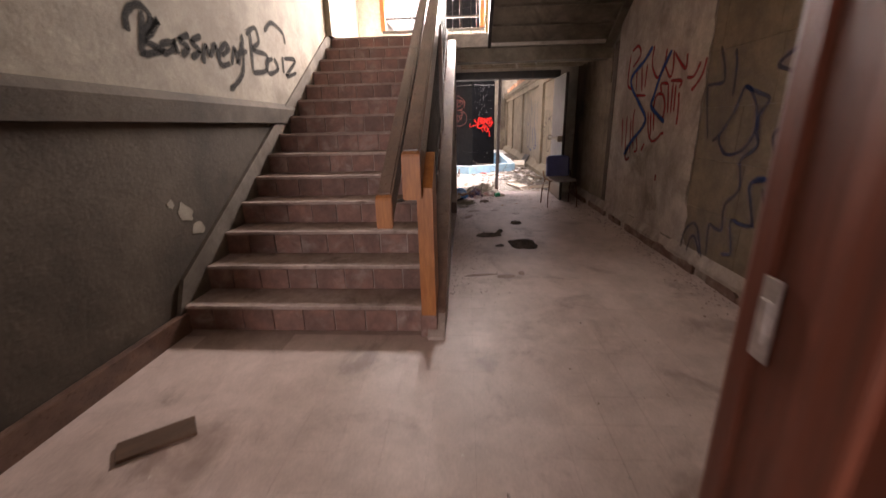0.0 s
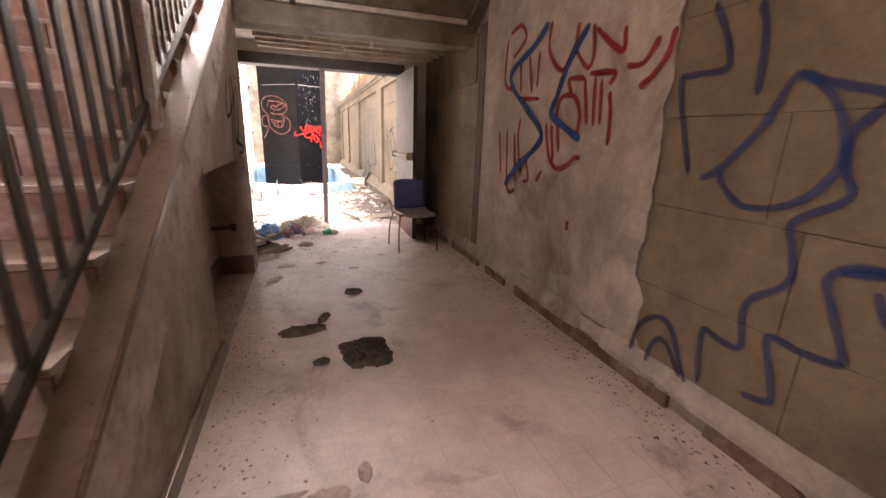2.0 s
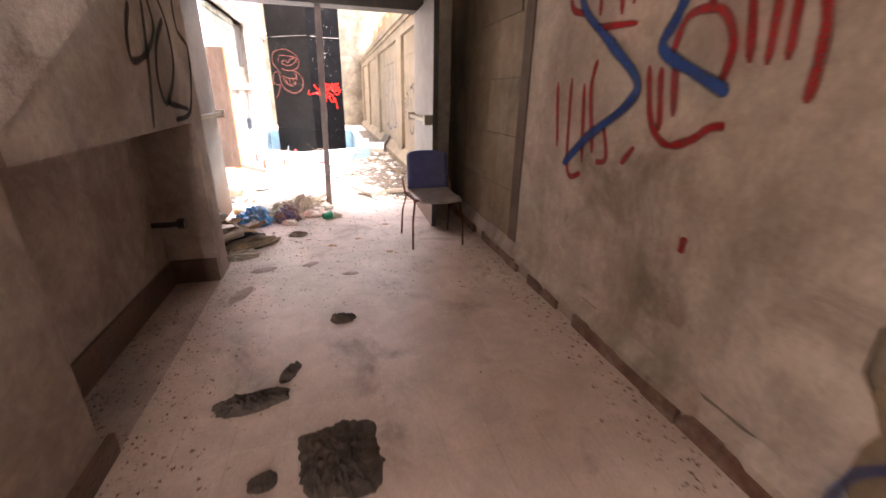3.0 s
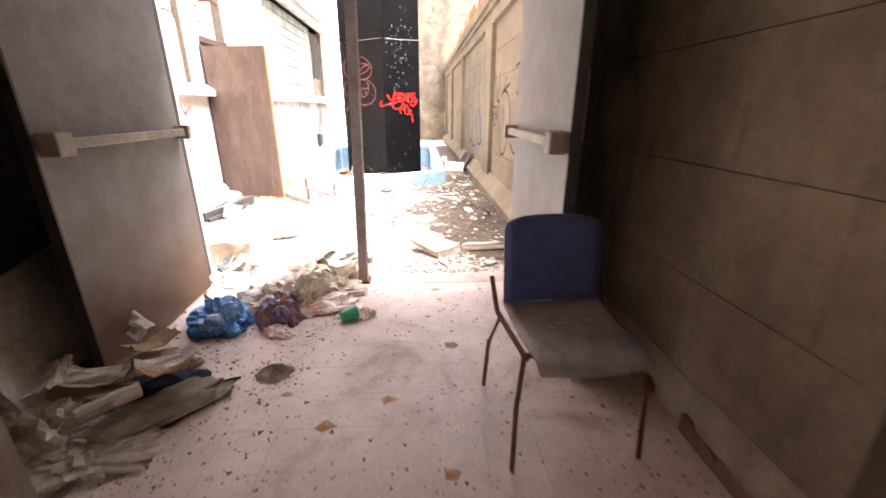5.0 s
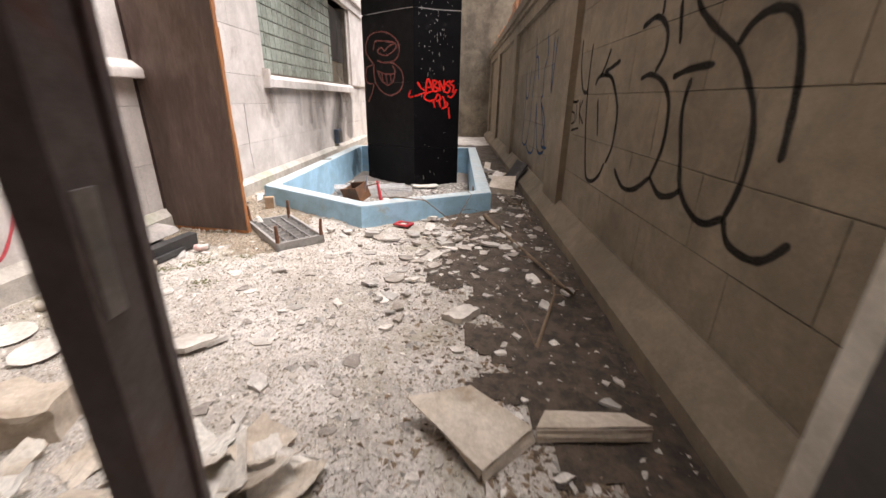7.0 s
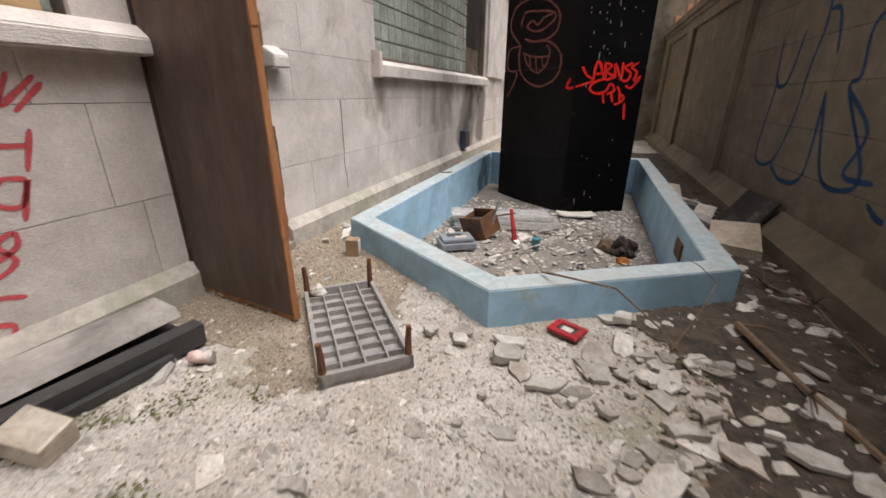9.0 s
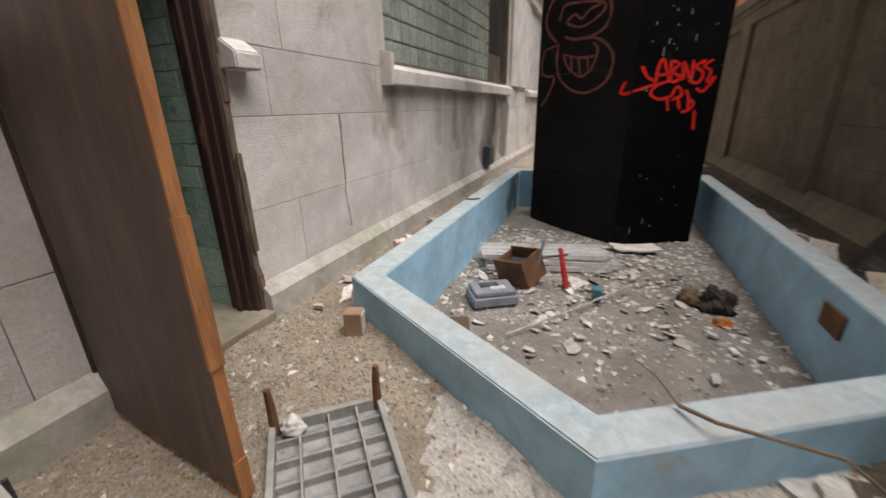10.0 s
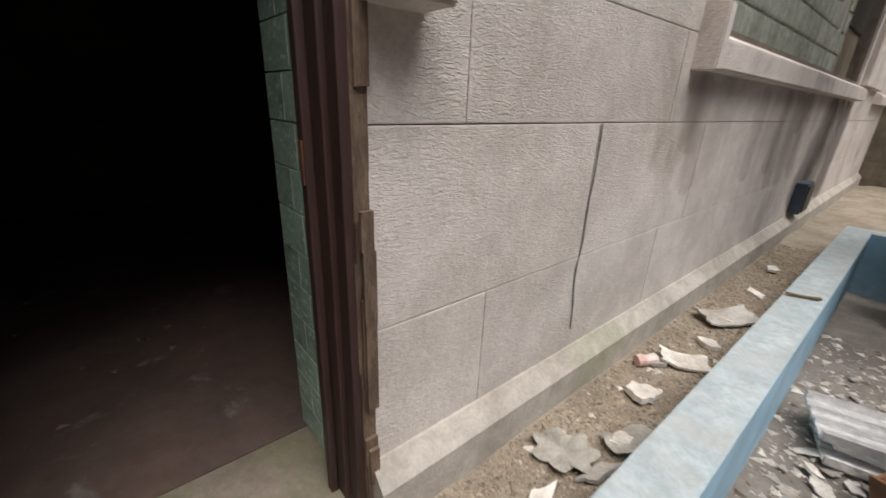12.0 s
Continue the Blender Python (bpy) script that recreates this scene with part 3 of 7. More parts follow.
part("mid_post", boxes((-0.31, -0.24, 4.28, 4.36, nose(4.3) - 0.08, base(4.3) + 0.04), bevel=0.006), M_RAIL, rail)
part("bottom_rail", sloped(bmesh.new(), 2.45, YL, -0.3, -0.265, nose, 0.015, 0.055, 0.004), M_DARK_METAL, rail)
part("side_plate", sloped(bmesh.new(), 2.43, YL - 0.02, -0.262, -0.147, nose, -0.102, -0.06, 0.006), M_RAIL, rail)
y = 2.56
while y < YL - 0.05:
    part("baluster", boxes((-0.289, -0.277, y, y + 0.03, nose(y) + 0.04, base(y) + 0.02)), M_DARK_METAL, rail)
    y += 0.112
guard = thing("landing_guard", "dark steel guard rail at the landing edge", "handrail")
part("top_rail", boxes((-0.3, 0.36, YL + 0.04, YL + 0.09, LAND + 0.55, LAND + 0.6), bevel=0.006), M_RAIL, guard)
for i in range(5):
    part("baluster", boxes((-0.2 + 0.13 * i, -0.19 + 0.13 * i, YL + 0.055, YL + 0.075, LAND, LAND + 0.56)), M_DARK_METAL, guard)
part("end_post", boxes((0.27, 0.34, YL + 0.03, YL + 0.1, LAND, LAND + 1.1), bevel=0.006), mat("yellow_painted_post", (0.60, 0.37, 0.08), (0.5, 0.3, 0.06), 0.5), guard)

# ---- courtyard doors ----
def courtyard_door(x, face, label, turn):
    d = thing("courtyard_door", label, "door", group="courtyard doors", at=(x, YD - 0.02, 0.0), turn=turn)
    part("leaf", boxes((-0.022, 0.022, -1.02, 0.0, 0.015, 2.105), bevel=0.003), M_GREYDOOR, d)
    part("edge_strip", boxes((-0.024, 0.024, -1.032, -1.02, 0.015, 2.105), bevel=0.002), M_DARK_METAL, d)
    s = face
    bar = part("push_bar", boxes(*[(min(s * 0.05, s * 0.085), max(s * 0.05, s * 0.085), -0.99, -0.04, 1.04, 1.082)], bevel=0.01), M_BAR, d, "cream push bar")
    part("latch_box", boxes((min(s * 0.022, s * 0.10), max(s * 0.022, s * 0.10), -1.01, -0.92, 1.015, 1.11), bevel=0.012), M_BAR, bar)
    part("end_bracket", boxes((min(s * 0.022, s * 0.105), max(s * 0.022, s * 0.105), -0.06, -0.02, 1.02, 1.10), bevel=0.006), M_BAR, bar)
    for z in (0.3, 1.06, 1.85):
        part("hinge", tube(bmesh.new(), [(-s * 0.0, 0.012, z - 0.06), (-s * 0.0, 0.012, z + 0.06)], 0.012, 8), M_DARK_METAL, d)
    return d


courtyard_door(-0.50, 1, "grey steel courtyard door standing open, rust along its foot", 1.5)
courtyard_door(1.655, -1, "grey steel courtyard door standing open behind the chair", -1.0)
fr = thing("door_frame", "dark brown steel frame of the courtyard doors", "door frame", kind="structure")
part("jamb", boxes((-0.60, -0.535, YD - 0.12, YD + 0.12, -0.006, 2.12), bevel=0.004), M_DARK_METAL, fr)
part("jamb", boxes((1.69, 1.75, YD - 0.12, YD + 0.12, -0.006, 2.12), bevel=0.004), M_DARK_METAL, fr)
part("threshold", boxes((-0.53, 1.69, YD - 0.03, YD + 0.05, -0.07, 0.002), bevel=0.001), M_FLOORBED, fr)
post = thing("mullion_post", "worn brown steel mullion post in the doorway", "post")
part("shaft", prism(bmesh.new(), [(0.552, YD - 0.05), (0.612, YD - 0.05), (0.612, YD - 0.005), (0.602, YD + 0.0), (0.602, YD + 0.03), (0.61, YD + 0.035), (0.61, YD + 0.05), (0.554, YD + 0.05), (0.554, YD + 0.035), (0.562, YD + 0.03), (0.562, YD + 0.0), (0.552, YD - 0.005)], "z", 0.002, 2.12), M_POST, post)
part("latch_plate", boxes((0.611, 0.615, YD - 0.04, YD - 0.012, 0.98, 1.13), bevel=0.001), M_STEEL, post)
post.matrix_basis = Matrix.Translation((0.59, YD, 0)) @ pose(0, 0, 0, 0, 1.1, 0) @ Matrix.Translation((-0.583, -YD, 0))
part("foot", boxes((0.54, 0.625, YD - 0.06, YD + 0.06, 0.004, 0.03), bevel=0.004), M_RUST, post)
# Narrow dark bar for the dark line left of the door leaf.
bar = thing("steel_strip", "dark strip leaning in the alcove", "strip")
part("strip", boxes((-0.02, 0.02, -0.006, 0.006, 0.0, 2.0), bevel=0.002), M_DARK_METAL, bar)
bar.matrix_basis = pose(-0.80, 7.42, 0.0, 3, 5, 20)

# ---- structure: courtyard ----
def bumps(x, y):
    return noise.noise((x * 1.7, y * 1.7, 3)) + 0.5 * noise.noise((x * 6, y * 6, 8)) - 0.5


def sheet(x0, x1, y0, y1, z, step, rough, keep=lambda x, y: True):
    """An uneven sheet of ground."""
    bm = bmesh.new()
    nx, ny = int((x1 - x0) / step) + 1, int((y1 - y0) / step) + 1
    vs = [[bm.verts.new((x0 + (x1 - x0) * i / nx, y0 + (y1 - y0) * j / ny, 0)) for j in range(ny + 1)] for i in range(nx + 1)]
    for row in vs:
        for v in row:
            v.co.z = z + rough * bumps(v.co.x, v.co.y)
    for i in range(nx):
        for j in range(ny):
            c = vs[i][j].co
            if keep(c.x + step / 2, c.y + step / 2):
                bm.faces.new((vs[i][j], vs[i + 1][j], vs[i + 1][j + 1], vs[i][j + 1]))
    for f in bm.faces:
        f.smooth = True
    return bm


BASIN_MID = [tuple((a + b) / 2 for a, b in zip(p, q)) for p, q in zip(BASIN_OUT, BASIN_IN)]
structure("ground", sheet(FW - 0.03, CW + 0.05, YD + 0.1, 23.0, G + 0.01, 0.055, 0.03, lambda x, y: not inside(x, y, BASIN_MID)), M_GRAVEL_BED, "pale dusty gravel of the courtyard with moss", "ground")
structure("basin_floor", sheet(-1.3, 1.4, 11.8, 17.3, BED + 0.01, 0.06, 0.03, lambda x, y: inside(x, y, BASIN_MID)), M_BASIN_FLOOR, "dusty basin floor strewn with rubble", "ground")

# stone facade
W1, DOOR, W2 = (8.9, 11.18, 1.5, 3.3), (11.5, 12.35, -0.1, 3.3), (14.1, 19.0, 1.56, 3.3)
bm = wall_with_holes(bmesh.new(), "y", FW - 0.4, FW - 0.03, YD + 0.2, 23.2, -0.4, 9.0, [W1, DOOR, W2])
fac = structure("facade_west", bm, M_JOINT, "pale tooled stone facade with glass-block windows", "wall")
bm = bmesh.new()
for a, b in ((YD + 0.2, DOOR[0]), (DOOR[1], 23.0)):
    prism(bm, [(FW - 0.03, -0.3), (FW + 0.07, -0.3), (FW + 0.07, 0.09), (FW + 0.01, 0.16), (FW - 0.03, 0.16)], "y", a, b)
structure("plinth", bm, mat("mossy_plinth_stone", (0.52, 0.475, 0.42), (0.40, 0.36, 0.31), 0.9, 2.2, 55, 0.3, dirt=(0.29, 0.295, 0.19), dirt_scale=1.3, dirt_amount=0.5, world=True), "bevelled stone plinth along the facade", "plinth")
for a, b in ((YD + 0.2, DOOR[0] - 0.01), (DOOR[1] + 0.0, DOOR[1] + 0.17)):
    bm = bmesh.new()
    prism(bm, [(FW - 0.2, 1.35), (FW + 0.12, 1.35), (FW + 0.12, 1.43), (FW + 0.02, 1.5), (FW - 0.2, 1.5)], "y", a, b)
    bmesh.ops.bevel(bm, geom=list(bm.edges), offset=0.008, segments=2, affect="EDGES")
    structure("string_course", bm, M_STONE, "weathered stone ledge below the window", "ledge")
bm = bmesh.new()
prism(bm, [(FW - 0.3, 1.35), (FW + 0.09, 1.35), (FW + 0.09, 1.47), (FW + 0.0, 1.52), (FW - 0.12, 1.56), (FW - 0.3, 1.56)], "y", W2[0] - 0.03, W2[1] + 0.1)
prism(bm, [(FW - 0.02, 1.34), (FW + 0.1, 1.34), (FW + 0.1, 1.6), (FW - 0.02, 1.62)], "y", W2[0] - 0.1, W2[0] - 0.031)
bmesh.ops.bevel(bm, geom=list(bm.edges), offset=0.006, segments=2, affect="EDGES")
structure("window_sill", bm, M_STONE, "projecting stone sill of the glass-block window", "sill")
bm = boxes((FW - 0.3, FW + 0.1, YD + 0.2, 23.0, 3.3, 3.5), (FW - 0.3, FW + 0.16, YD + 0.2, 23.0, 3.5, 3.62), bevel=0.012)
structure("cornice", bm, M_STONE, "projecting stone cornice above the windows", "cornice")

for a, b in ((21.0, 22.95),):
    bm = bmesh.new()
    prism(bm, [(FW - 0.02, 1.36), (FW + 0.09, 1.36), (FW + 0.09, 1.46), (FW + 0.02, 1.52), (FW - 0.02, 1.52)], "y", a, b)
    structure("window_sill", bm, M_STONE, "stone sill of the far blind window", "sill")
bm = boxes((FW, FW + 0.06, 19.1, 20.9, 1.53, 3.3), bevel=0.01)
structure("pier", bm, M_STONE, "plain stone pier between the windows", "pilaster")

# glass-block windows
M_GLASSBLOCK = mat("greenish_glass_block", (0.64, 0.68, 0.60), (0.52, 0.57, 0.49), 0.18, 4, 30, 0.15, dirt=(0.34, 0.35, 0.29), dirt_scale=2, dirt_amount=0.4, vary=0.12)
M_GLASSBLOCK.node_tree.nodes["Principled BSDF"].inputs["Transmission Weight"].default_value = 0.35
bm = boxes((-0.04, 0.04, 0.006, 0.194, 0.006, 0.194), bevel=0.018)
block_mesh = bpy.data.meshes.new("glass_block")
bm.to_mesh(block_mesh)
bm.free()
block_mesh.materials.append(M_GLASSBLOCK)


def glass_wall(name, y0, y1, z0, z1, x, skip=()):
    w = thing(name, "grid of dusty greenish glass blocks, some broken", "window", kind="structure")
    part("mortar_frame", boxes((x - 0.05, x + 0.02, y0, y1, z0, z1)), M_CONCRETE, w)
    ny, nz = int((y1 - y0) / 0.2 + 0.5), int((z1 - z0) / 0.2 + 0.5)
    for i in range(ny):
        for j in range(nz):
            if (i, j) in skip:
                continue
            o = new("glass_block", block_mesh)
            o.parent = w
            o.matrix_basis = Matrix.Translation((x, y0 + i * (y1 - y0) / ny, z0 + j * (z1 - z0) / nz)) @ Matrix.Diagonal((1, (y1 - y0) / ny / 0.2, (z1 - z0) / nz / 0.2, 1))
    return w


glass_wall("window_2", W1[0], W1[1], 1.5, 3.3, FW - 0.14)
glass_wall("window_3", DOOR[0] + 0.06, DOOR[1] - 0.06, 2.12, 3.3, FW - 0.16)
w = glass_wall("window_4", W2[0], 18.0, 1.56, 3.3, FW - 0.16, {(18, 2), (18, 3), (17, 3)})
part("vent_panel", boxes((FW - 0.2, FW - 0.12, 18.0, 18.96, 2.05, 3.2), bevel=0.01), M_DARK_METAL, w, "dark broken vent panel")
part("lower_panel", boxes((FW - 0.2, FW - 0.14, 18.0, 18.96, 1.56, 2.05), bevel=0.01), M_WALL_R, w)
ply = thing("plywood_board", "pale plywood board covering a window", "board")
M_PLY = mat("weathered_plywood", (0.56, 0.38, 0.20), (0.46, 0.29, 0.14), 0.75, 1.5, 30, 0.1, stretch=(1, 0.4, 3), dirt=(0.30, 0.17, 0.08), dirt_scale=2.5, dirt_amount=0.2)
part("board", boxes((FW - 0.07, FW - 0.05, 9.9, 11.1, 1.502, 2.22), bevel=0.002), M_PLY, ply)
for y, z in ((10.0, 1.6), (11.0, 1.6), (10.0, 2.12), (11.0, 2.12), (10.55, 1.95)):
    part("screw", tube(bmesh.new(), [(FW - 0.052, y, z), (FW - 0.044, y, z)], 0.012, 8), M_RUST, ply)
nub = thing("pipe_bracket", "small rusty bracket on the glass blocks", "bracket")
part("arm", tube(bmesh.new(), [(FW - 0.12, 11.95, 2.6), (FW + 0.05, 11.95, 2.6), (FW + 0.05, 12.08, 2.57)], 0.015, 8), M_RUST, nub)
duct = thing("wall_box", "small dark blue box at the facade foot", "box")
part("body", boxes((FW, FW + 0.1, 17.3, 17.62, 0.2, 0.52), bevel=0.012), mat("dark_blue_grey_paint", (0.05, 0.07, 0.10), (0.035, 0.05, 0.075), 0.5), duct)
part("cover", boxes((FW + 0.1, FW + 0.115, 17.33, 17.59, 0.23, 0.49), bevel=0.005), M_DARK_METAL, duct)

# doorway in the facade
M_GREEN = mat("glazed_green_tile", (0.40, 0.545, 0.45), (0.33, 0.47, 0.385), 0.25, 6, 60, 0.05, dirt=(0.12, 0.15, 0.11), dirt_scale=3, dirt_amount=0.3, vary=0.12)
rev = structure("door_reveal", boxes((FW - 0.46, FW - 0.2, DOOR[1] - 0.03, DOOR[1] + 0.02, -0.05, 2.12)), M_CONCRETE, "green-tiled reveal of the open doorway", "reveal")
bm = boxes((0.002, 0.098, -0.006, 0.004, 0.002, 0.121), bevel=0.002)
green_mesh = bpy.data.meshes.new("wall_tile")
bm.to_mesh(green_mesh)
bm.free()
green_mesh.materials.append(M_GREEN)
for j in range(17):
    for i, (a, b) in enumerate(((0.0, 0.13), (0.13, 0.26)) if j % 2 else ((0.0, 0.195), (0.195, 0.26))):
        o = new("wall_tile", green_mesh)
        o.parent = rev
        o.matrix_basis = Matrix.Translation((FW - 0.46 + a, DOOR[1] - 0.034, 0.0 + j * 0.123)) @ Matrix.Diagonal(((b - a) / 0.1, 1, 1, 1))
M_FRAMEWOOD = mat("dark_rotten_frame_wood", (0.065, 0.032, 0.026), (0.045, 0.024, 0.02), 0.55, 3, 50, 0.3, stretch=(5, 5, 0.6), dirt=(0.20, 0.15, 0.11), dirt_scale=3, dirt_amount=0.15)
df = thing("door_frame", "dark rotten wooden frame of the courtyard side door", "door frame", kind="structure")
part("jamb", boxes((FW - 0.2, FW - 0.05, DOOR[1] - 0.06, DOOR[1] + 0.02, -0.05, 2.12), (FW - 0.13, FW - 0.1, DOOR[1] - 0.085, DOOR[1] - 0.06, -0.05, 2.1), (FW - 0.05, FW + 0.0, DOOR[1] - 0.045, DOOR[1] + 0.0, -0.05, 2.12), bevel=0.006), M_FRAMEWOOD, df)
bm = bmesh.new()
for k in range(4):
    left, z = -0.02 + 0.011 * k, -0.05
    while z < 2.1:
        h = random.uniform(0.02, 0.3)
        gap = 0.5 + 0.5 * noise.noise((z * 3, k * 2.2, 1))
        if random.random() < 0.92 - 0.16 * k:
            front = DOOR[1] - 0.028 + 0.012 * gap + 0.003 * k
            box(bm, FW + left, FW + left + 0.0105, front, DOOR[1] + 0.02, z, z + h, m=Matrix.Translation((0.0, random.uniform(-0.003, 0.003), 0.0)))
        z += h
part("split_edge", bm, mat("splintered_wood", (0.24, 0.165, 0.115), (0.13, 0.085, 0.06), 0.85, 8, 60, 0.6, stretch=(4, 4, 1)), df)
part("strike_plate", boxes((FW - 0.125, FW - 0.105, DOOR[1] - 0.088, DOOR[1] - 0.084, 0.98, 1.08), bevel=0.001), M_RUST, df)
part("jamb", boxes((FW - 0.22, FW - 0.02, DOOR[0] - 0.02, DOOR[0] + 0.05, -0.05, 2.12), bevel=0.006), M_FRAMEWOOD, df)
part("head", boxes((FW - 0.22, FW - 0.02, DOOR[0] + 0.05, DOOR[1] - 0.06, 2.04, 2.12), bevel=0.006), M_FRAMEWOOD, df)
structure("door_sill", boxes((FW - 0.42, FW + 0.09, DOOR[0], DOOR[1] + 0.0, -0.2, 0.0), bevel=0.012), mat("mossy_doorstep_concrete", (0.30, 0.25, 0.20), (0.21, 0.17, 0.13), 0.92, 2.5, 60, 0.5, dirt=(0.125, 0.145, 0.055), dirt_scale=3.2, dirt_amount=0.8, world=True), "mossy concrete doorstep", "doorstep")
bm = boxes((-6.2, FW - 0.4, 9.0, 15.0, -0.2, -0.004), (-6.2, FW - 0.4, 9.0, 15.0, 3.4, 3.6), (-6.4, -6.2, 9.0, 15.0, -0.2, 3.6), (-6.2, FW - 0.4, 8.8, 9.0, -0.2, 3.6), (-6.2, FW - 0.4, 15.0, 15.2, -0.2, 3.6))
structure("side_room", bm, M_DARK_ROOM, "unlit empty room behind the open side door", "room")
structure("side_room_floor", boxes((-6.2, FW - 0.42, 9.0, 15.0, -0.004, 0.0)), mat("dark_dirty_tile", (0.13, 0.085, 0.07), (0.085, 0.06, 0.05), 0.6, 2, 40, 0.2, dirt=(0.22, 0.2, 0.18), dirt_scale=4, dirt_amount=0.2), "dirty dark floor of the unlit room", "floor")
bd = thing("side_door", "weathered brown wooden door standing open, splintered foot", "door")
bm = boxes((0.0, 0.86, -0.04, 0.0, 0.05, 2.03), bevel=0.003)
part("leaf", bm, M_BROWNDOOR, bd)
bm = bmesh.new()
x = 0.0
while x < 0.855:
    w = min(random.uniform(0.008, 0.03), 0.86 - x)
    box(bm, x, x + w, -0.036, -0.004, 0.05 - random.uniform(0.0, 0.035), 0.055)
    x += w
part("splinters", bm, M_RAWWOOD, bd)
bm = bmesh.new()
z = 0.03
while z < 2.02:
    h = random.uniform(0.1, 0.35)
    d = random.uniform(0, 0.006)
    box(bm, 0.86, 0.874 - d, -0.044 + d, 0.002 - d, z, min(z + h, 2.03))
    z += h
part("raw_edge", bm, M_RAWWOOD, bd, "bare orange wood along the broken edge")
part("edge_post", boxes((-0.07, -0.01, -0.05, 0.02, 0.06, 2.06), bevel=0.006), M_FRAMEWOOD, bd)
bd.matrix_basis = pose(-1.84, 11.50, G, 0, 0, -8)

# block wall on the other side
bm = wall_with_holes(bmesh.new(), "y", CW + 0.06, CW + 0.35, YD + 0.2, 23.2, -0.4, 2.75, [])
for a, b in ((YD + 0.2, 8.55), (11.98, 12.66), (16.2, 16.7), (19.6, 20.2), (22.4, 23.2)):
    box(bm, CW - 0.015, CW + 0.06, a, b, -0.3, 2.38)
box(bm, CW - 0.015, CW + 0.06, YD + 0.2, 23.2, 2.38, 2.62)
we = structure("wall_court_east", bm, M_WALL_R, "stained tan courtyard wall with recessed block panels", "wall")
structure("coping", boxes((CW - 0.1, CW + 0.4, YD + 0.2, 23.2, 2.62, 2.76), (CW - 0.06, CW + 0.0, YD + 0.2, 23.2, 2.55, 2.62), bevel=0.012), M_WALL_R, "projecting stone coping of the courtyard wall", "coping")
bm = bmesh.new()
prism(bm, [(CW - 0.12, -0.3), (CW - 0.12, 0.04), (CW + 0.03, 0.22), (CW + 0.07, 0.22), (CW + 0.07, -0.3)], "y", YD + 0.2, 23.0)
structure("wall_foot", bm, M_WALL_R, "sloping plastered foot of the courtyard wall", "plinth")
bm = boxes((-3.0, 3.2, 23.0, 23.4, -0.4, 7.0))
structure("wall_court_north", bm, mat("grimy_brown_render", (0.23, 0.19, 0.14), (0.14, 0.11, 0.08), 0.9, 1.5, 30, 0.6, dirt=(0.07, 0.06, 0.04), dirt_scale=2.2, dirt_amount=0.5, streak=(0.05, 0.04, 0.03), streak_amount=0.6), "grimy brown rendered wall at the far end", "wall")
structure("facade_south", boxes((-2.6, 2.6, YD - 0.1, YD + 0.2, HALL, 9.0)), M_STONE, "plain upper stone wall over the doorway", "wall")

# basin and black pillar
basin = thing("basin", "pale blue painted concrete basin with a pointed front", "basin", kind="structure")
for i in range(5):
    j = (i + 1) % 5
    bm = bmesh.new()
    prism(bm, [BASIN_OUT[i], BASIN_OUT[j], BASIN_IN[j], BASIN_IN[i]], "z", -0.45, 0.17)
    bmesh.ops.bevel(bm, geom=[e for e in bm.edges if all(v.co.z > 0 for v in e.verts) and (e.verts[0].co - e.verts[1].co).length > 0.5], offset=0.007, segments=2, affect="EDGES")
    o = part("basin_wall", bm, M_BLUE, basin)
    o.data.materials.append(M_BLUETOP)
    for f in o.data.polygons:
        f.material_index = int(f.normal.z > 0.5)
pil = thing("pillar", "tall black-panelled pillar standing in the basin", "pillar", kind="structure")
A, B, C = (-0.89, 16.40), (0.20, 15.55), (1.04, 15.86)
bm = bmesh.new()
prism(bm, [(A[0] + 0.02, A[1] + 0.03), (B[0], B[1] + 0.03), (C[0] - 0.02, C[1] + 0.03), (C[0] - 0.02, 17.0), (A[0] + 0.02, 17.0)], "z", -0.5, 8.0)
part("core", bm, M_BLACK, pil)


def pillar_panels(p, q, material):
    d = math.hypot(q[0] - p[0], q[1] - p[1])
    ang = math.degrees(math.atan2(q[1] - p[1], q[0] - p[0]))
    for z0, z1 in ((-0.46, 0.32), (0.326, 1.5), (1.506, 2.69), (2.71, 4.0), (4.01, 5.2), (5.21, 7.9)):
        o = part("panel", boxes((0.0, d, 0.0, 0.028, z0, z1), bevel=0.003), material, pil)
        o.matrix_basis = pose(p[0], p[1], 0, 0, 0, ang)


# The left face gets a slightly paler black than the right one.
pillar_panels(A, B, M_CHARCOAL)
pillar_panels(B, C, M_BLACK)

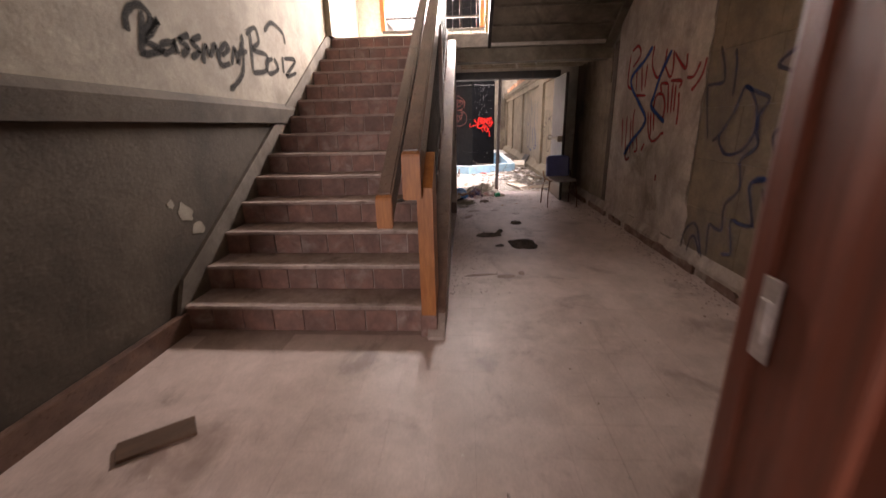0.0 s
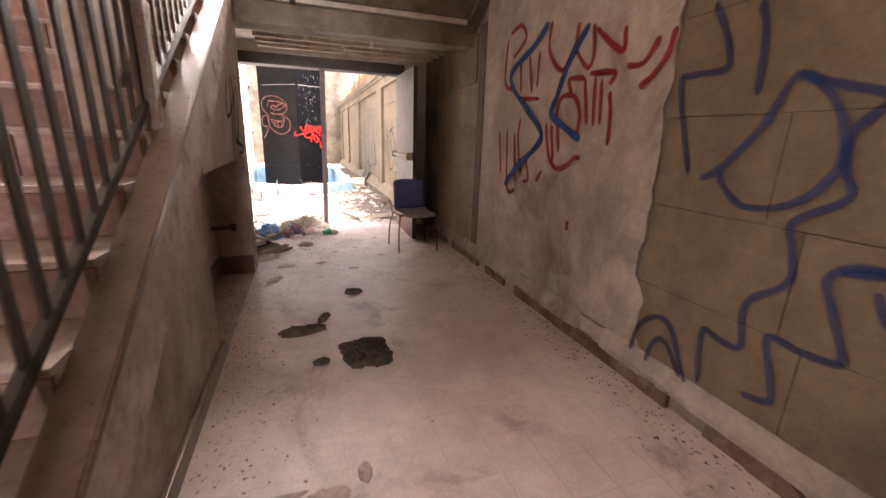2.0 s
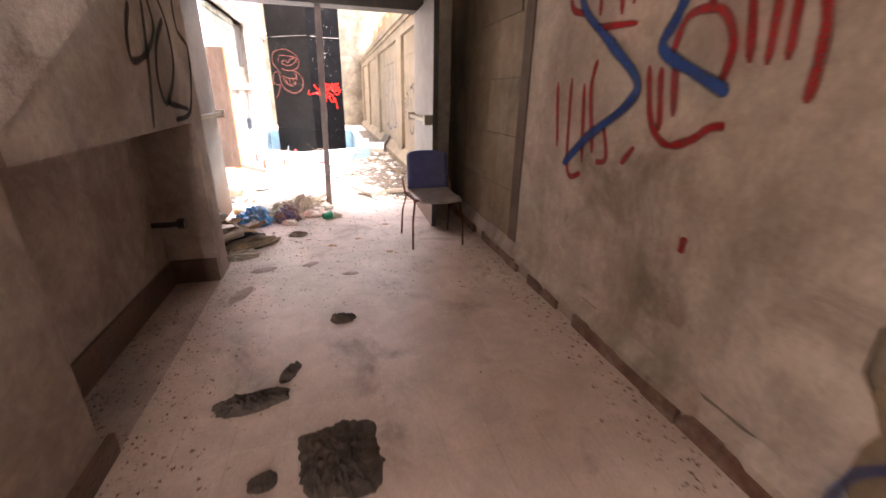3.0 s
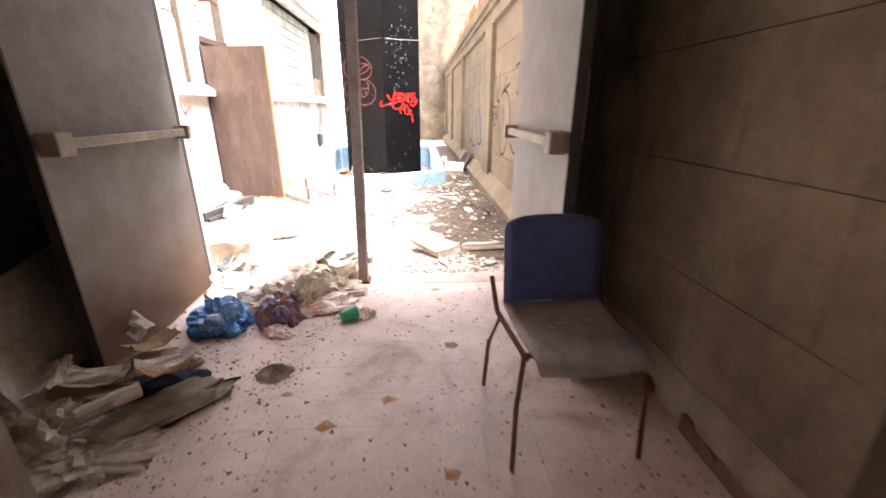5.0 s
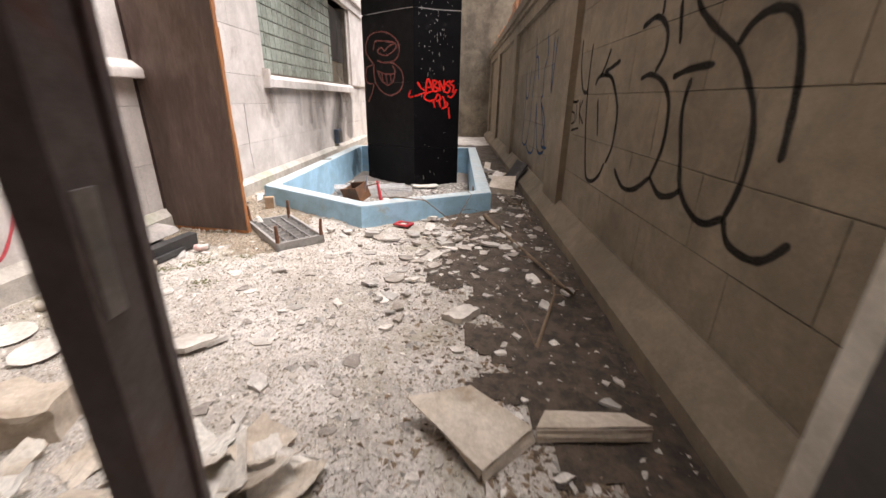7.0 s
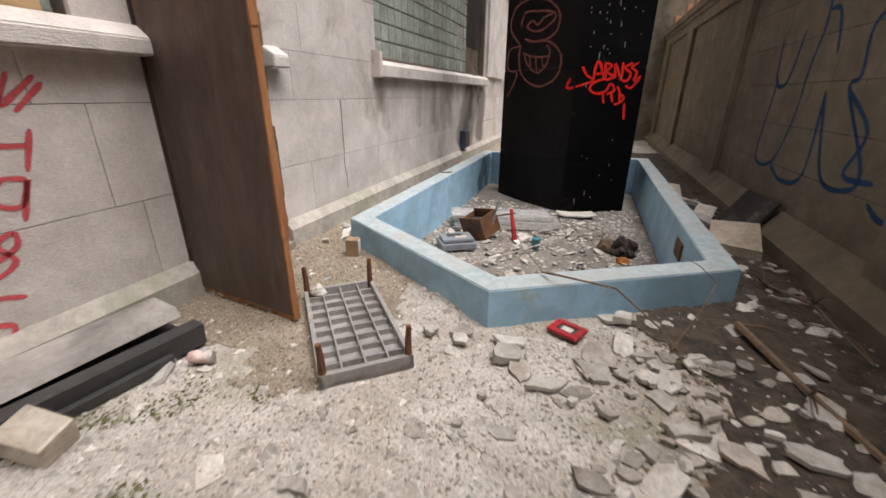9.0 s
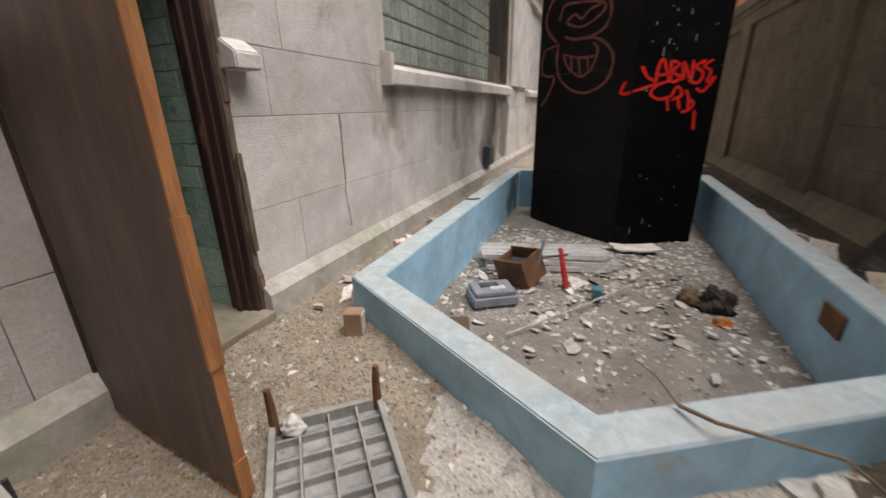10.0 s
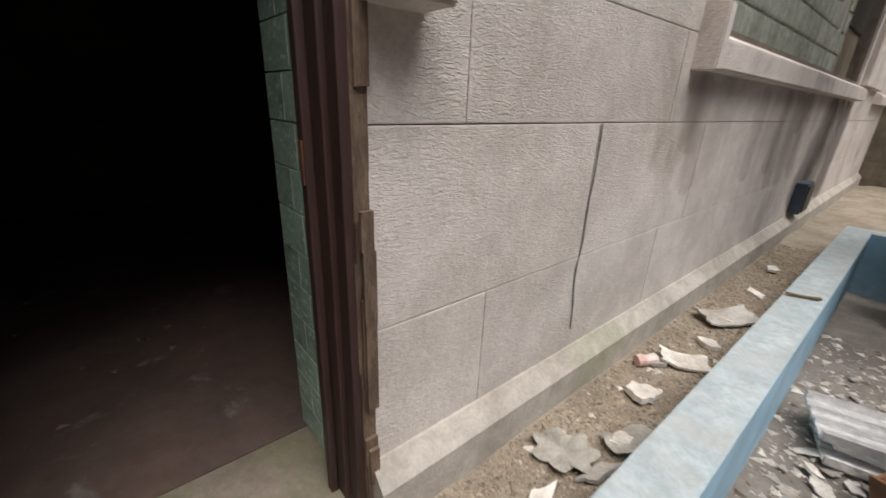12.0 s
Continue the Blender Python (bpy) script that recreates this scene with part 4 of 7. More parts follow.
# ---- paint on the walls ----
def paint(name, color, rough=0.6, cover=0.9):
    """Sprayed paint: dense in the middle of a stroke, thinning to a speckled edge."""
    m = mat(name, color, tuple(0.8 * c for c in color), max(rough, 0.85), 6, 60, 0.05, spec=0.12)
    t = m.node_tree
    n, l = t.nodes, t.links
    uv, sep, ab = n.new("ShaderNodeTexCoord"), n.new("ShaderNodeSeparateXYZ"), n.new("ShaderNodeMath")
    ab.operation = "ABSOLUTE"
    l.new(uv.outputs["UV"], sep.inputs[0])
    l.new(sep.outputs["Y"], ab.inputs[0])
    edge, grain, add = n.new("ShaderNodeMapRange"), n.new("ShaderNodeTexNoise"), n.new("ShaderNodeMath")
    edge.interpolation_type = "SMOOTHSTEP"
    edge.inputs["From Min"].default_value, edge.inputs["From Max"].default_value = 1.0, 0.45
    edge.inputs["To Max"].default_value = cover
    l.new(ab.outputs[0], edge.inputs["Value"])
    grain.inputs["Scale"].default_value, grain.inputs["Detail"].default_value = 160, 3
    l.new(uv.outputs["Object"], grain.inputs["Vector"])
    spread = n.new("ShaderNodeMapRange")
    spread.inputs["From Min"].default_value, spread.inputs["From Max"].default_value = 0.35, 0.65
    spread.inputs["To Min"].default_value, spread.inputs["To Max"].default_value = 0.75, 1.08
    l.new(grain.outputs["Fac"], spread.inputs["Value"])
    add.operation, add.use_clamp = "MULTIPLY", True
    l.new(edge.outputs[0], add.inputs[0])
    l.new(spread.outputs[0], add.inputs[1])
    l.new(add.outputs[0], n["Principled BSDF"].inputs["Alpha"])
    return m


P_BLACK = paint("black_spray", (0.02, 0.018, 0.017))
P_BLUE = paint("blue_spray", (0.03, 0.065, 0.22), 0.7, 0.7)
P_BOLD = paint("bold_blue_spray", (0.03, 0.085, 0.33), 0.6, 0.9)
P_NAVY = paint("faded_navy_spray", (0.05, 0.06, 0.09))
P_RED = paint("red_spray", (0.40, 0.022, 0.03), 0.6, 0.85)
P_BRIGHT = paint("bright_red_spray", (0.85, 0.03, 0.02))
P_PINK = paint("dull_pink_spray", (0.22, 0.085, 0.07))
P_ROSE = paint("pinkish_red_spray", (0.75, 0.10, 0.12))
P_COURTBLUE = paint("court_blue_spray", (0.03, 0.09, 0.22))


def smooth(points, n=6):
    """Points along a soft curve through the given ones."""
    p = [points[0], *points, points[-1]]
    out = []
    for a, b, c, d in zip(p, p[1:], p[2:], p[3:]):
        for k in range(n):
            t = k / n
            out.append(tuple(0.5 * (2 * v + (w - u) * t + (2 * u - 5 * v + 4 * w - x) * t * t + (3 * v - u - 3 * w + x) * t ** 3) for u, v, w, x in zip(a, b, c, d)))
    return out + [points[-1]]


def graffiti(name, label, strokes, width, place, material, seed=1):
    """Spray strokes 'a,b a,b | a,b' on a wall; place(a, b, lift) gives the spot in space."""
    rng = random.Random(seed)
    drawing = thing(name, label, "graffiti")
    lots = strokes.split("|")
    bm, uv = None, None
    for k, s in enumerate(lots):
        if bm is None:
            bm = bmesh.new()
            uv = bm.loops.layers.uv.new("along")
        pts = smooth([tuple(float(c) for c in p.split(",")) for p in s.split()])
        lift = 0.003 + 0.0015 * rng.random()
        ph = rng.uniform(0, 9)
        rows = []
        for i, (a, b) in enumerate(pts):
            u, v = pts[max(i - 1, 0)], pts[min(i + 1, len(pts) - 1)]
            dx, dy = v[0] - u[0], v[1] - u[1]
            d = math.hypot(dx, dy) or 1.0
            end = min(1.0, 0.45 + 0.5 * min(i, len(pts) - 1 - i))
            w = 0.72 * width * end * (1 + 0.3 * noise.noise((i * 0.35, ph, 0)))
            rows.append((bm.verts.new(place(a - dy / d * w, b + dx / d * w, lift)), bm.verts.new(place(a + dy / d * w, b - dx / d * w, lift))))
        for i, (p, q) in enumerate(zip(rows, rows[1:])):
            f = bm.faces.new((p[0], q[0], q[1], p[1]))
            for loop, v in zip(f.loops, ((i, 1), (i + 1, 1), (i + 1, -1), (i, -1))):
                loop[uv].uv = v
        if len(lots) < 60 or k == len(lots) - 1:
            me = bpy.data.meshes.new("stroke")
            bm.to_mesh(me)
            bm.free()
            me.materials.append(material)
            o = new("stroke", me)
            o.parent = drawing
            bm = None
            if len(lots) >= 60:
                o["kind"] = "stuff"
    return drawing


on_west = lambda a, b, h: (LW + 0.012 + h, a, b)
on_east = lambda a, b, h: (RW - 0.006 - h, a, b)
on_facade = lambda a, b, h: (FW + h, a, b)
on_panel = lambda a, b, h: (CW + 0.052 - h, a, b)
on_pillar = lambda a, b, h: (a, (A[1] + (a - A[0]) * (B[1] - A[1]) / (B[0] - A[0]) if a < B[0] else B[1] + (a - B[0]) * (C[1] - B[1]) / (C[0] - B[0])) - h, b)
graffiti("graffiti", "black sprayed name on the pale stair wall",
         "2.46,1.89 2.48,1.99 2.59,2.06 2.67,2.01 2.58,1.90 | 2.61,2.03 2.53,1.77 | "
         "2.58,1.90 2.73,2.01 2.64,1.91 2.57,1.87 2.70,1.83 2.54,1.78 | "
         "2.82,1.90 2.73,1.87 2.73,1.82 2.83,1.86 2.84,1.91 2.87,1.83 | 3.02,1.98 2.91,1.93 2.99,1.89 2.90,1.83 | "
         "3.16,2.00 3.04,1.94 3.11,1.89 3.00,1.83 | 3.13,1.81 3.19,1.94 3.24,1.88 3.32,1.97 3.34,1.86 | "
         "3.39,1.90 3.51,1.97 3.47,2.00 3.36,1.91 3.37,1.83 3.50,1.86 | 3.52,1.85 3.60,1.99 3.63,1.88 3.73,2.06 | "
         "3.76,2.13 3.69,1.83 3.53,1.70 3.44,1.66 | 3.62,1.95 3.81,2.00 | 3.91,2.16 3.86,1.83 | "
         "3.83,2.14 4.01,2.23 4.05,2.12 3.92,2.03 4.18,2.02 4.12,1.88 3.86,1.83 | "
         "4.30,2.01 4.14,1.95 4.19,1.86 4.40,1.93 4.33,2.02 | 4.54,2.07 4.52,1.90 | "
         "4.57,2.05 4.87,2.07 4.58,1.88 4.86,1.94 | 4.20,2.24 4.38,2.35 4.62,2.30 4.64,2.20",
         0.042, on_west, P_BLACK)
graffiti("graffiti", "looping blue spray lines on the hall wall",
         "3.63,1.88 3.55,1.74 3.52,1.61 3.68,1.60 3.73,1.56 3.61,1.17 | "
         "3.54,1.15 3.45,1.21 3.32,1.38 3.24,1.55 3.11,1.45 3.05,1.30 3.07,1.19 3.17,1.09 3.33,1.06 3.43,1.13 3.46,1.20 | "
         "3.24,1.55 3.10,1.50 2.97,1.45 3.04,1.35 3.03,1.23 3.00,1.14 3.14,1.03 3.12,0.94 3.10,0.81 3.21,0.70 3.23,0.62 3.21,0.48 3.30,0.47 3.38,0.47 3.35,0.22 | "
         "2.84,0.93 2.93,0.92 2.99,0.86 2.95,0.75 2.89,0.61 2.91,0.58 3.01,0.57 3.12,0.57 3.07,0.40 3.06,0.32 3.16,0.29 | "
         "3.76,0.17 3.73,0.33 3.63,0.43 3.54,0.41 3.46,0.27 3.41,0.18 | 3.65,0.16 3.62,0.29 3.55,0.32 3.44,0.19 | "
         "3.43,1.83 3.39,1.71 3.37,1.49",
         0.027, on_east, P_BLUE)
graffiti("graffiti", "more blue spray loops on the stone blocks",
         "2.78,1.88 2.80,1.76 2.95,1.66 2.79,1.59 2.67,1.48 2.64,1.37 2.72,1.30 2.85,1.24 2.85,1.16 2.74,1.01 2.78,0.95 2.96,0.89 | "
         "2.86,0.86 2.80,0.76 2.70,0.74 2.61,0.83 2.59,0.88 | 2.65,0.75 2.60,0.60 2.47,0.54 2.30,0.58 2.22,0.66 | "
         "2.34,1.31 2.38,1.24 2.34,1.15 2.30,1.11 | 2.52,1.80 2.57,1.65 2.60,1.51",
         0.027, on_east, P_BLUE)
graffiti("graffiti", "red scribbled spray lettering on the hall wall",
         "5.53,2.11 5.54,1.78 5.39,1.70 | 5.49,2.14 5.32,2.17 5.23,2.06 5.42,1.95 | 5.29,1.93 5.25,1.67 | 5.15,1.92 5.08,1.65 | "
         "5.01,1.93 5.01,1.68 | 5.29,1.62 4.96,1.60 | 4.88,2.10 4.88,1.91 4.71,1.76 4.59,1.88 4.57,2.02 | "
         "4.59,1.88 4.44,1.74 4.39,1.81 4.42,1.98 | 4.39,1.95 4.22,1.82 4.14,1.79 4.15,1.91 | "
         "3.81,1.83 3.84,1.71 3.91,1.63 3.99,1.58 | 3.90,1.81 3.98,1.70 4.10,1.70 | "
         "4.72,1.46 4.68,1.58 4.54,1.58 4.46,1.47 4.47,1.34 | 4.45,1.68 4.61,1.69 4.57,1.60 | 4.45,1.68 4.38,1.40 | "
         "4.35,1.68 4.32,1.39 | 4.41,1.70 4.19,1.68 4.22,1.62 | 4.29,1.66 4.26,1.40 | 4.21,1.58 4.18,1.45 4.17,1.28 | "
         "5.59,1.37 5.51,1.00 | 5.44,1.39 5.37,0.89 5.23,0.89 | 5.31,1.36 5.23,0.95 | 5.22,1.47 5.24,1.32 5.15,1.01 | "
         "5.09,1.16 5.03,1.00 5.11,0.97 | 4.91,0.99 4.84,1.08 | 4.84,1.42 4.77,1.20 4.66,1.11 4.54,1.14 4.47,1.19 4.41,1.20 | "
         "4.77,1.41 4.71,1.16 | 4.70,1.43 4.65,1.22 | 4.46,0.77 4.46,0.70",
         0.032, on_east, P_RED)
graffiti("graffiti", "bold blue zigzag strokes over the red lettering",
         "4.92,2.10 5.10,1.98 5.41,1.85 5.39,1.72 5.11,1.52 4.90,1.36 4.95,1.25 5.21,1.09 5.42,0.91 | "
         "4.46,1.99 4.63,1.80 4.74,1.58 4.78,1.48 4.61,1.39 4.43,1.31",
         0.05, (lambda a, b, h: on_east(a, b, h + 0.0016)), P_BOLD)
graffiti("graffiti", "dull pink cartoon face outlined on black panels",
         "-0.66,1.85 -0.82,2.07 -0.76,2.31 -0.55,2.39 -0.31,2.35 -0.13,2.21 -0.08,2.07 -0.13,1.93 -0.25,1.87 -0.44,1.86 | "
         "-0.57,1.91 -0.44,1.86 -0.22,1.84 -0.06,1.72 -0.01,1.56 -0.07,1.38 -0.26,1.28 -0.44,1.32 -0.59,1.45 -0.65,1.64 -0.64,1.85 | "
         "-0.65,2.08 -0.60,2.23 -0.43,2.23 -0.19,2.18 -0.15,2.10 -0.27,2.01 -0.40,1.98 -0.55,2.05 -0.47,2.12 -0.39,2.06 -0.31,2.13 -0.19,2.16 | "
         "-0.58,1.74 -0.50,1.57 -0.35,1.46 -0.23,1.53 -0.18,1.71 -0.24,1.80 | -0.58,1.72 -0.37,1.66 -0.18,1.66 | "
         "-0.48,1.69 -0.45,1.54 | -0.39,1.67 -0.35,1.47 | -0.29,1.67 -0.26,1.51 | -0.64,1.83 -0.82,1.78 -0.84,1.55 -0.73,1.48 | "
         "-0.73,1.50 -0.67,1.45 -0.75,1.25 -0.83,1.14",
         0.03, on_pillar, P_PINK)
graffiti("graffiti", "bright red sprayed tag on the black pillar",
         "0.14,1.37 0.10,1.28 0.14,1.25 0.31,1.30 0.42,1.35 0.33,1.41 0.27,1.51 | 0.42,1.35 0.43,1.51 0.47,1.56 0.55,1.35 | "
         "0.44,1.42 0.53,1.43 | 0.54,1.56 0.56,1.35 | 0.55,1.55 0.62,1.52 0.57,1.45 0.66,1.39 0.57,1.35 | "
         "0.68,1.37 0.66,1.54 0.75,1.38 0.75,1.56 | 0.87,1.55 0.78,1.50 0.86,1.43 0.82,1.34 0.73,1.37 | "
         "0.94,1.56 0.86,1.50 0.93,1.45 0.91,1.35 0.99,1.40 | 0.57,1.37 0.43,1.32 0.39,1.24 0.48,1.19 0.60,1.22 | "
         "0.55,1.22 0.58,1.07 | 0.59,1.22 0.64,1.31 0.69,1.23 0.60,1.18 | 0.66,1.19 0.69,1.08 | "
         "0.72,1.28 0.76,1.20 0.77,1.08 0.71,1.06 | 0.75,1.20 0.82,1.14 0.78,1.07 | 0.99,1.40 0.89,1.26 0.82,1.29 | "
         "0.84,1.08 0.86,0.87",
         0.03, on_pillar, P_BRIGHT)
graffiti("graffiti", "large red sprayed lettering on the pale facade",
         "10.10,1.35 10.46,1.39 | "
         "10.19,1.33 10.30,1.19 10.33,0.95 10.28,0.81 10.10,0.74 10.00,0.79 10.01,0.88 10.07,0.94 | "
         "10.46,1.38 10.47,1.15 10.46,0.79 | 10.42,1.28 10.57,1.32 10.73,1.25 10.80,1.12 | "
         "9.89,0.77 10.10,0.73 10.22,0.72 | 9.88,0.75 9.96,0.56 9.93,0.37 9.87,0.26 9.69,0.23 | "
         "9.89,0.32 9.95,0.21 10.06,0.33 10.15,0.52 10.17,0.68 10.32,0.74 10.49,0.65 | "
         "10.22,0.72 10.15,0.52 10.14,0.30 10.22,0.18 10.41,0.19 10.54,0.32 | 10.87,1.25 10.81,1.12 10.96,1.24 | "
         "10.98,1.21 10.85,1.09 | 10.71,0.96 10.86,0.95 | 10.88,1.02 10.82,0.84 | "
         "10.81,0.81 10.72,0.82 10.68,0.73 10.76,0.70 10.81,0.81 10.75,0.63 | "
         "10.70,0.60 10.63,0.56 10.67,0.47 10.59,0.42 10.58,0.47 10.69,0.53 10.70,0.60 | "
         "10.66,0.30 10.55,0.33 10.50,0.24 10.58,0.19 10.53,0.12 10.44,0.16",
         0.022, on_facade, P_ROSE)
graffiti("graffiti", "big black bubble letters on the block wall",
         "10.00,1.80 9.96,1.68 9.82,1.57 9.59,1.44 9.47,1.32 9.38,1.19 9.34,1.03 9.35,0.89 9.39,0.77 | "
         "9.58,1.45 9.52,1.52 9.43,1.55 9.33,1.53 9.26,1.45 9.21,1.31 9.19,1.17 9.18,1.03 | "
         "9.39,0.77 9.33,0.68 9.20,0.66 9.11,0.69 9.03,0.78 | 9.69,1.65 9.57,1.70 | 10.07,1.35 9.92,1.38 9.71,1.39 | "
         "9.88,1.34 9.90,1.18 9.83,0.98 9.76,0.81 9.62,0.72 9.50,0.71 9.39,0.77 | "
         "10.57,1.66 10.39,1.69 10.24,1.61 10.21,1.49 10.29,1.39 | "
         "10.47,1.36 10.34,1.38 10.17,1.33 10.05,1.21 10.03,0.99 10.11,0.81 | 10.11,0.81 9.97,0.74 9.84,0.76 9.76,0.81 | "
         "10.34,1.87 10.32,1.69 | 10.66,0.77 10.48,0.68 10.29,0.70 10.11,0.81 | 10.13,1.72 10.06,1.51 | "
         "11.88,1.76 11.83,1.52 11.70,1.33 11.57,1.30 11.55,1.35 11.56,1.52 11.56,1.69 | "
         "11.55,1.35 11.51,1.15 11.43,0.92 11.31,0.66 11.23,0.59 11.09,0.60 10.96,0.67 10.88,0.78 | 11.24,1.25 11.12,0.96 | "
         "11.35,1.35 11.29,1.41 11.13,1.42 10.99,1.39 10.87,1.29 10.78,1.17 10.76,1.03 10.78,0.89 10.86,0.78 | "
         "11.25,1.41 11.16,1.50 11.09,1.60 | 11.16,1.44 11.00,1.47 10.86,1.50",
         0.032, on_panel, P_BLACK)
graffiti("graffiti", "three black sprayed letters on the wall",
         "11.87,1.22 12.03,1.21 12.02,1.14 11.87,1.11 11.85,1.04 11.96,1.01 | 11.92,1.21 11.78,1.23 | 11.84,1.22 11.79,1.03 | "
         "11.74,1.24 11.67,1.02 | 11.65,1.24 11.71,1.13 11.56,1.03 | 11.93,0.95 11.68,0.99",
         0.022, on_panel, P_BLACK)
graffiti("graffiti", "tall looping blue spray letters on the wall",
         "14.37,2.11 14.29,1.73 14.35,1.39 14.37,0.96 14.57,0.57 14.98,0.56 14.99,0.96 14.95,1.34 | "
         "14.63,1.73 14.73,1.30 14.98,1.31 15.09,1.71 | 14.55,0.54 14.24,0.45 13.89,0.57 13.95,1.21 | "
         "13.95,1.21 13.63,0.61 13.27,0.56 13.16,0.71 13.62,1.21 13.54,1.31 13.59,1.61 13.44,1.77 13.55,2.04 | "
         "13.62,1.21 13.24,0.95 13.34,0.66 12.99,0.66 | 14.28,1.83 14.11,1.79 13.96,1.48 | "
         "12.97,1.93 13.01,1.59 13.05,1.32 13.11,1.61 13.13,1.96 | "
         "12.49,1.65 12.59,1.41 12.53,1.02 12.50,0.74 12.57,0.53 12.81,0.47 12.98,0.54",
         0.034, on_panel, P_COURTBLUE)
graffiti("graffiti", "black spray scrawl above the stair niche",
         "5.63,1.65 5.54,1.51 5.54,1.40 5.73,1.45 5.88,1.58 5.86,1.72 | 5.79,1.70 5.70,1.37 5.60,1.10 | "
         "5.99,1.76 6.08,1.62 6.06,1.40 5.85,1.21 5.79,1.33 5.87,1.50 6.03,1.64 | "
         "6.26,1.84 6.24,1.62 6.39,1.51 6.22,1.17 5.93,1.12 | 5.87,1.21 6.18,1.17",
         0.03, (lambda a, b, h: (-0.165 + h, a, b)), P_BLACK)
graffiti("graffiti", "faded navy scrawl beside the grey door",
         "7.25,1.95 7.08,1.60 6.81,1.87 6.74,1.53 6.58,1.82 6.37,1.56 | 7.16,1.78 6.37,1.73",
         0.03, (lambda a, b, h: (RW + 0.012 - h, a, b)), P_NAVY)


graffiti("graffiti", "pink spray scrawl on the landing wall", "6.6,3.3 6.75,2.85 6.9,3.35 7.0,2.9 7.2,3.3 7.3,2.8 | 6.7,3.1 7.3,3.05 | 7.4,3.4 7.5,2.9", 0.05, on_west, P_ROSE)
P_CRACK = paint("dark_crack", (0.09, 0.07, 0.055), 0.9, 0.85)
graffiti("wall_crack", "dark crack running down the stone facade", "13.33,1.12 13.333,0.95 13.325,0.8 13.33,0.66 13.315,0.55 13.325,0.45 13.34,0.36 13.35,0.25", 0.011, on_facade, P_CRACK)
P_SOOT = paint("soot_smear", (0.05, 0.042, 0.036), 0.9, 0.42)
graffiti("soot_stain", "black soot smeared up the stone facade", "17.35,0.2 17.5,0.6 17.75,1.0 18.0,1.33 | 17.8,0.2 18.0,0.7 18.3,1.2 18.5,1.34 | 18.1,1.66 18.3,2.2 18.5,2.9 | 18.7,0.2 18.8,0.9 18.9,1.3", 0.6, on_facade, P_SOOT)
graffiti("soot_stain", "black soot on the basin wall by the pillar", "16.3,-0.35 16.5,-0.1 16.7,0.12 | 16.8,-0.38 16.9,-0.1 17.0,0.14", 0.3, (lambda a, b, h: (-1.209 + h, a, b)), P_SOOT)
P_RUNOFF = paint("brown_runoff", (0.30, 0.235, 0.175), 0.9, 0.16)
rs = random.Random(17)
runs = " | ".join("%.2f,1.34 %.2f,%.2f %.2f,%.2f" % (y, y + rs.uniform(-0.03, 0.03), 1.34 - d / 2, y + rs.uniform(-0.05, 0.05), 1.34 - d) for y, d in ((rs.uniform(14.0, 18.9), rs.uniform(0.12, 0.75)) for _ in range(14)))
graffiti("water_stain", "brown water runs below the window sill", runs, 0.2, on_facade, P_RUNOFF)
rs = random.Random(31)
drops = " | ".join("%.3f,%.3f %.3f,%.3f" % (x, z, x + rs.uniform(-0.006, 0.006), z - rs.choice((0.015, 0.02, 0.03, 0.07)) * rs.uniform(0.4, 1.3)) for x, z in ((min(1.0, max(0.3, rs.gauss(0.58, 0.2))), rs.choice((rs.gauss(2.3, 0.35), rs.gauss(2.9, 0.4), rs.uniform(-0.2, 3.4)))) for _ in range(85)))
graffiti("paint_spatter", "white paint spatter on the black pillar", drops, 0.008, on_pillar, paint("white_spatter", (0.5, 0.48, 0.46), 0.6, 0.75))
graffiti("chalk_line", "pale line across the black pillar", "-0.78,2.70 -0.2,2.705 0.2,2.70 | 0.28,2.70 0.6,2.69 1.02,2.70", 0.014, on_pillar, paint("pale_line", (0.4, 0.38, 0.36), 0.6, 0.8))

# ---- loose things ----
def shard(rng, size, thick):
    """A broken flat piece with an uneven outline."""
    n = rng.randint(4, 6)
    corners = []
    for i in range(n):
        a = 2 * math.pi * (i + rng.uniform(-0.3, 0.3)) / n
        r = size * rng.uniform(0.5, 1.0)
        corners.append((r * math.cos(a), 0.75 * r * math.sin(a)))
    out = []
    for p, q in zip(corners, corners[1:] + corners[:1]):
        out.append(p)
        for t in (0.3, 0.62):
            out.append(tuple(u + (v - u) * (t + rng.uniform(-0.1, 0.1)) + rng.uniform(-0.07, 0.07) * size for u, v in zip(p, q)))
    bm = bmesh.new()
    prism(bm, out, "z", 0.0, thick)
    for v in bm.verts:
        v.co.z += rng.uniform(-0.15, 0.15) * thick
    return bm


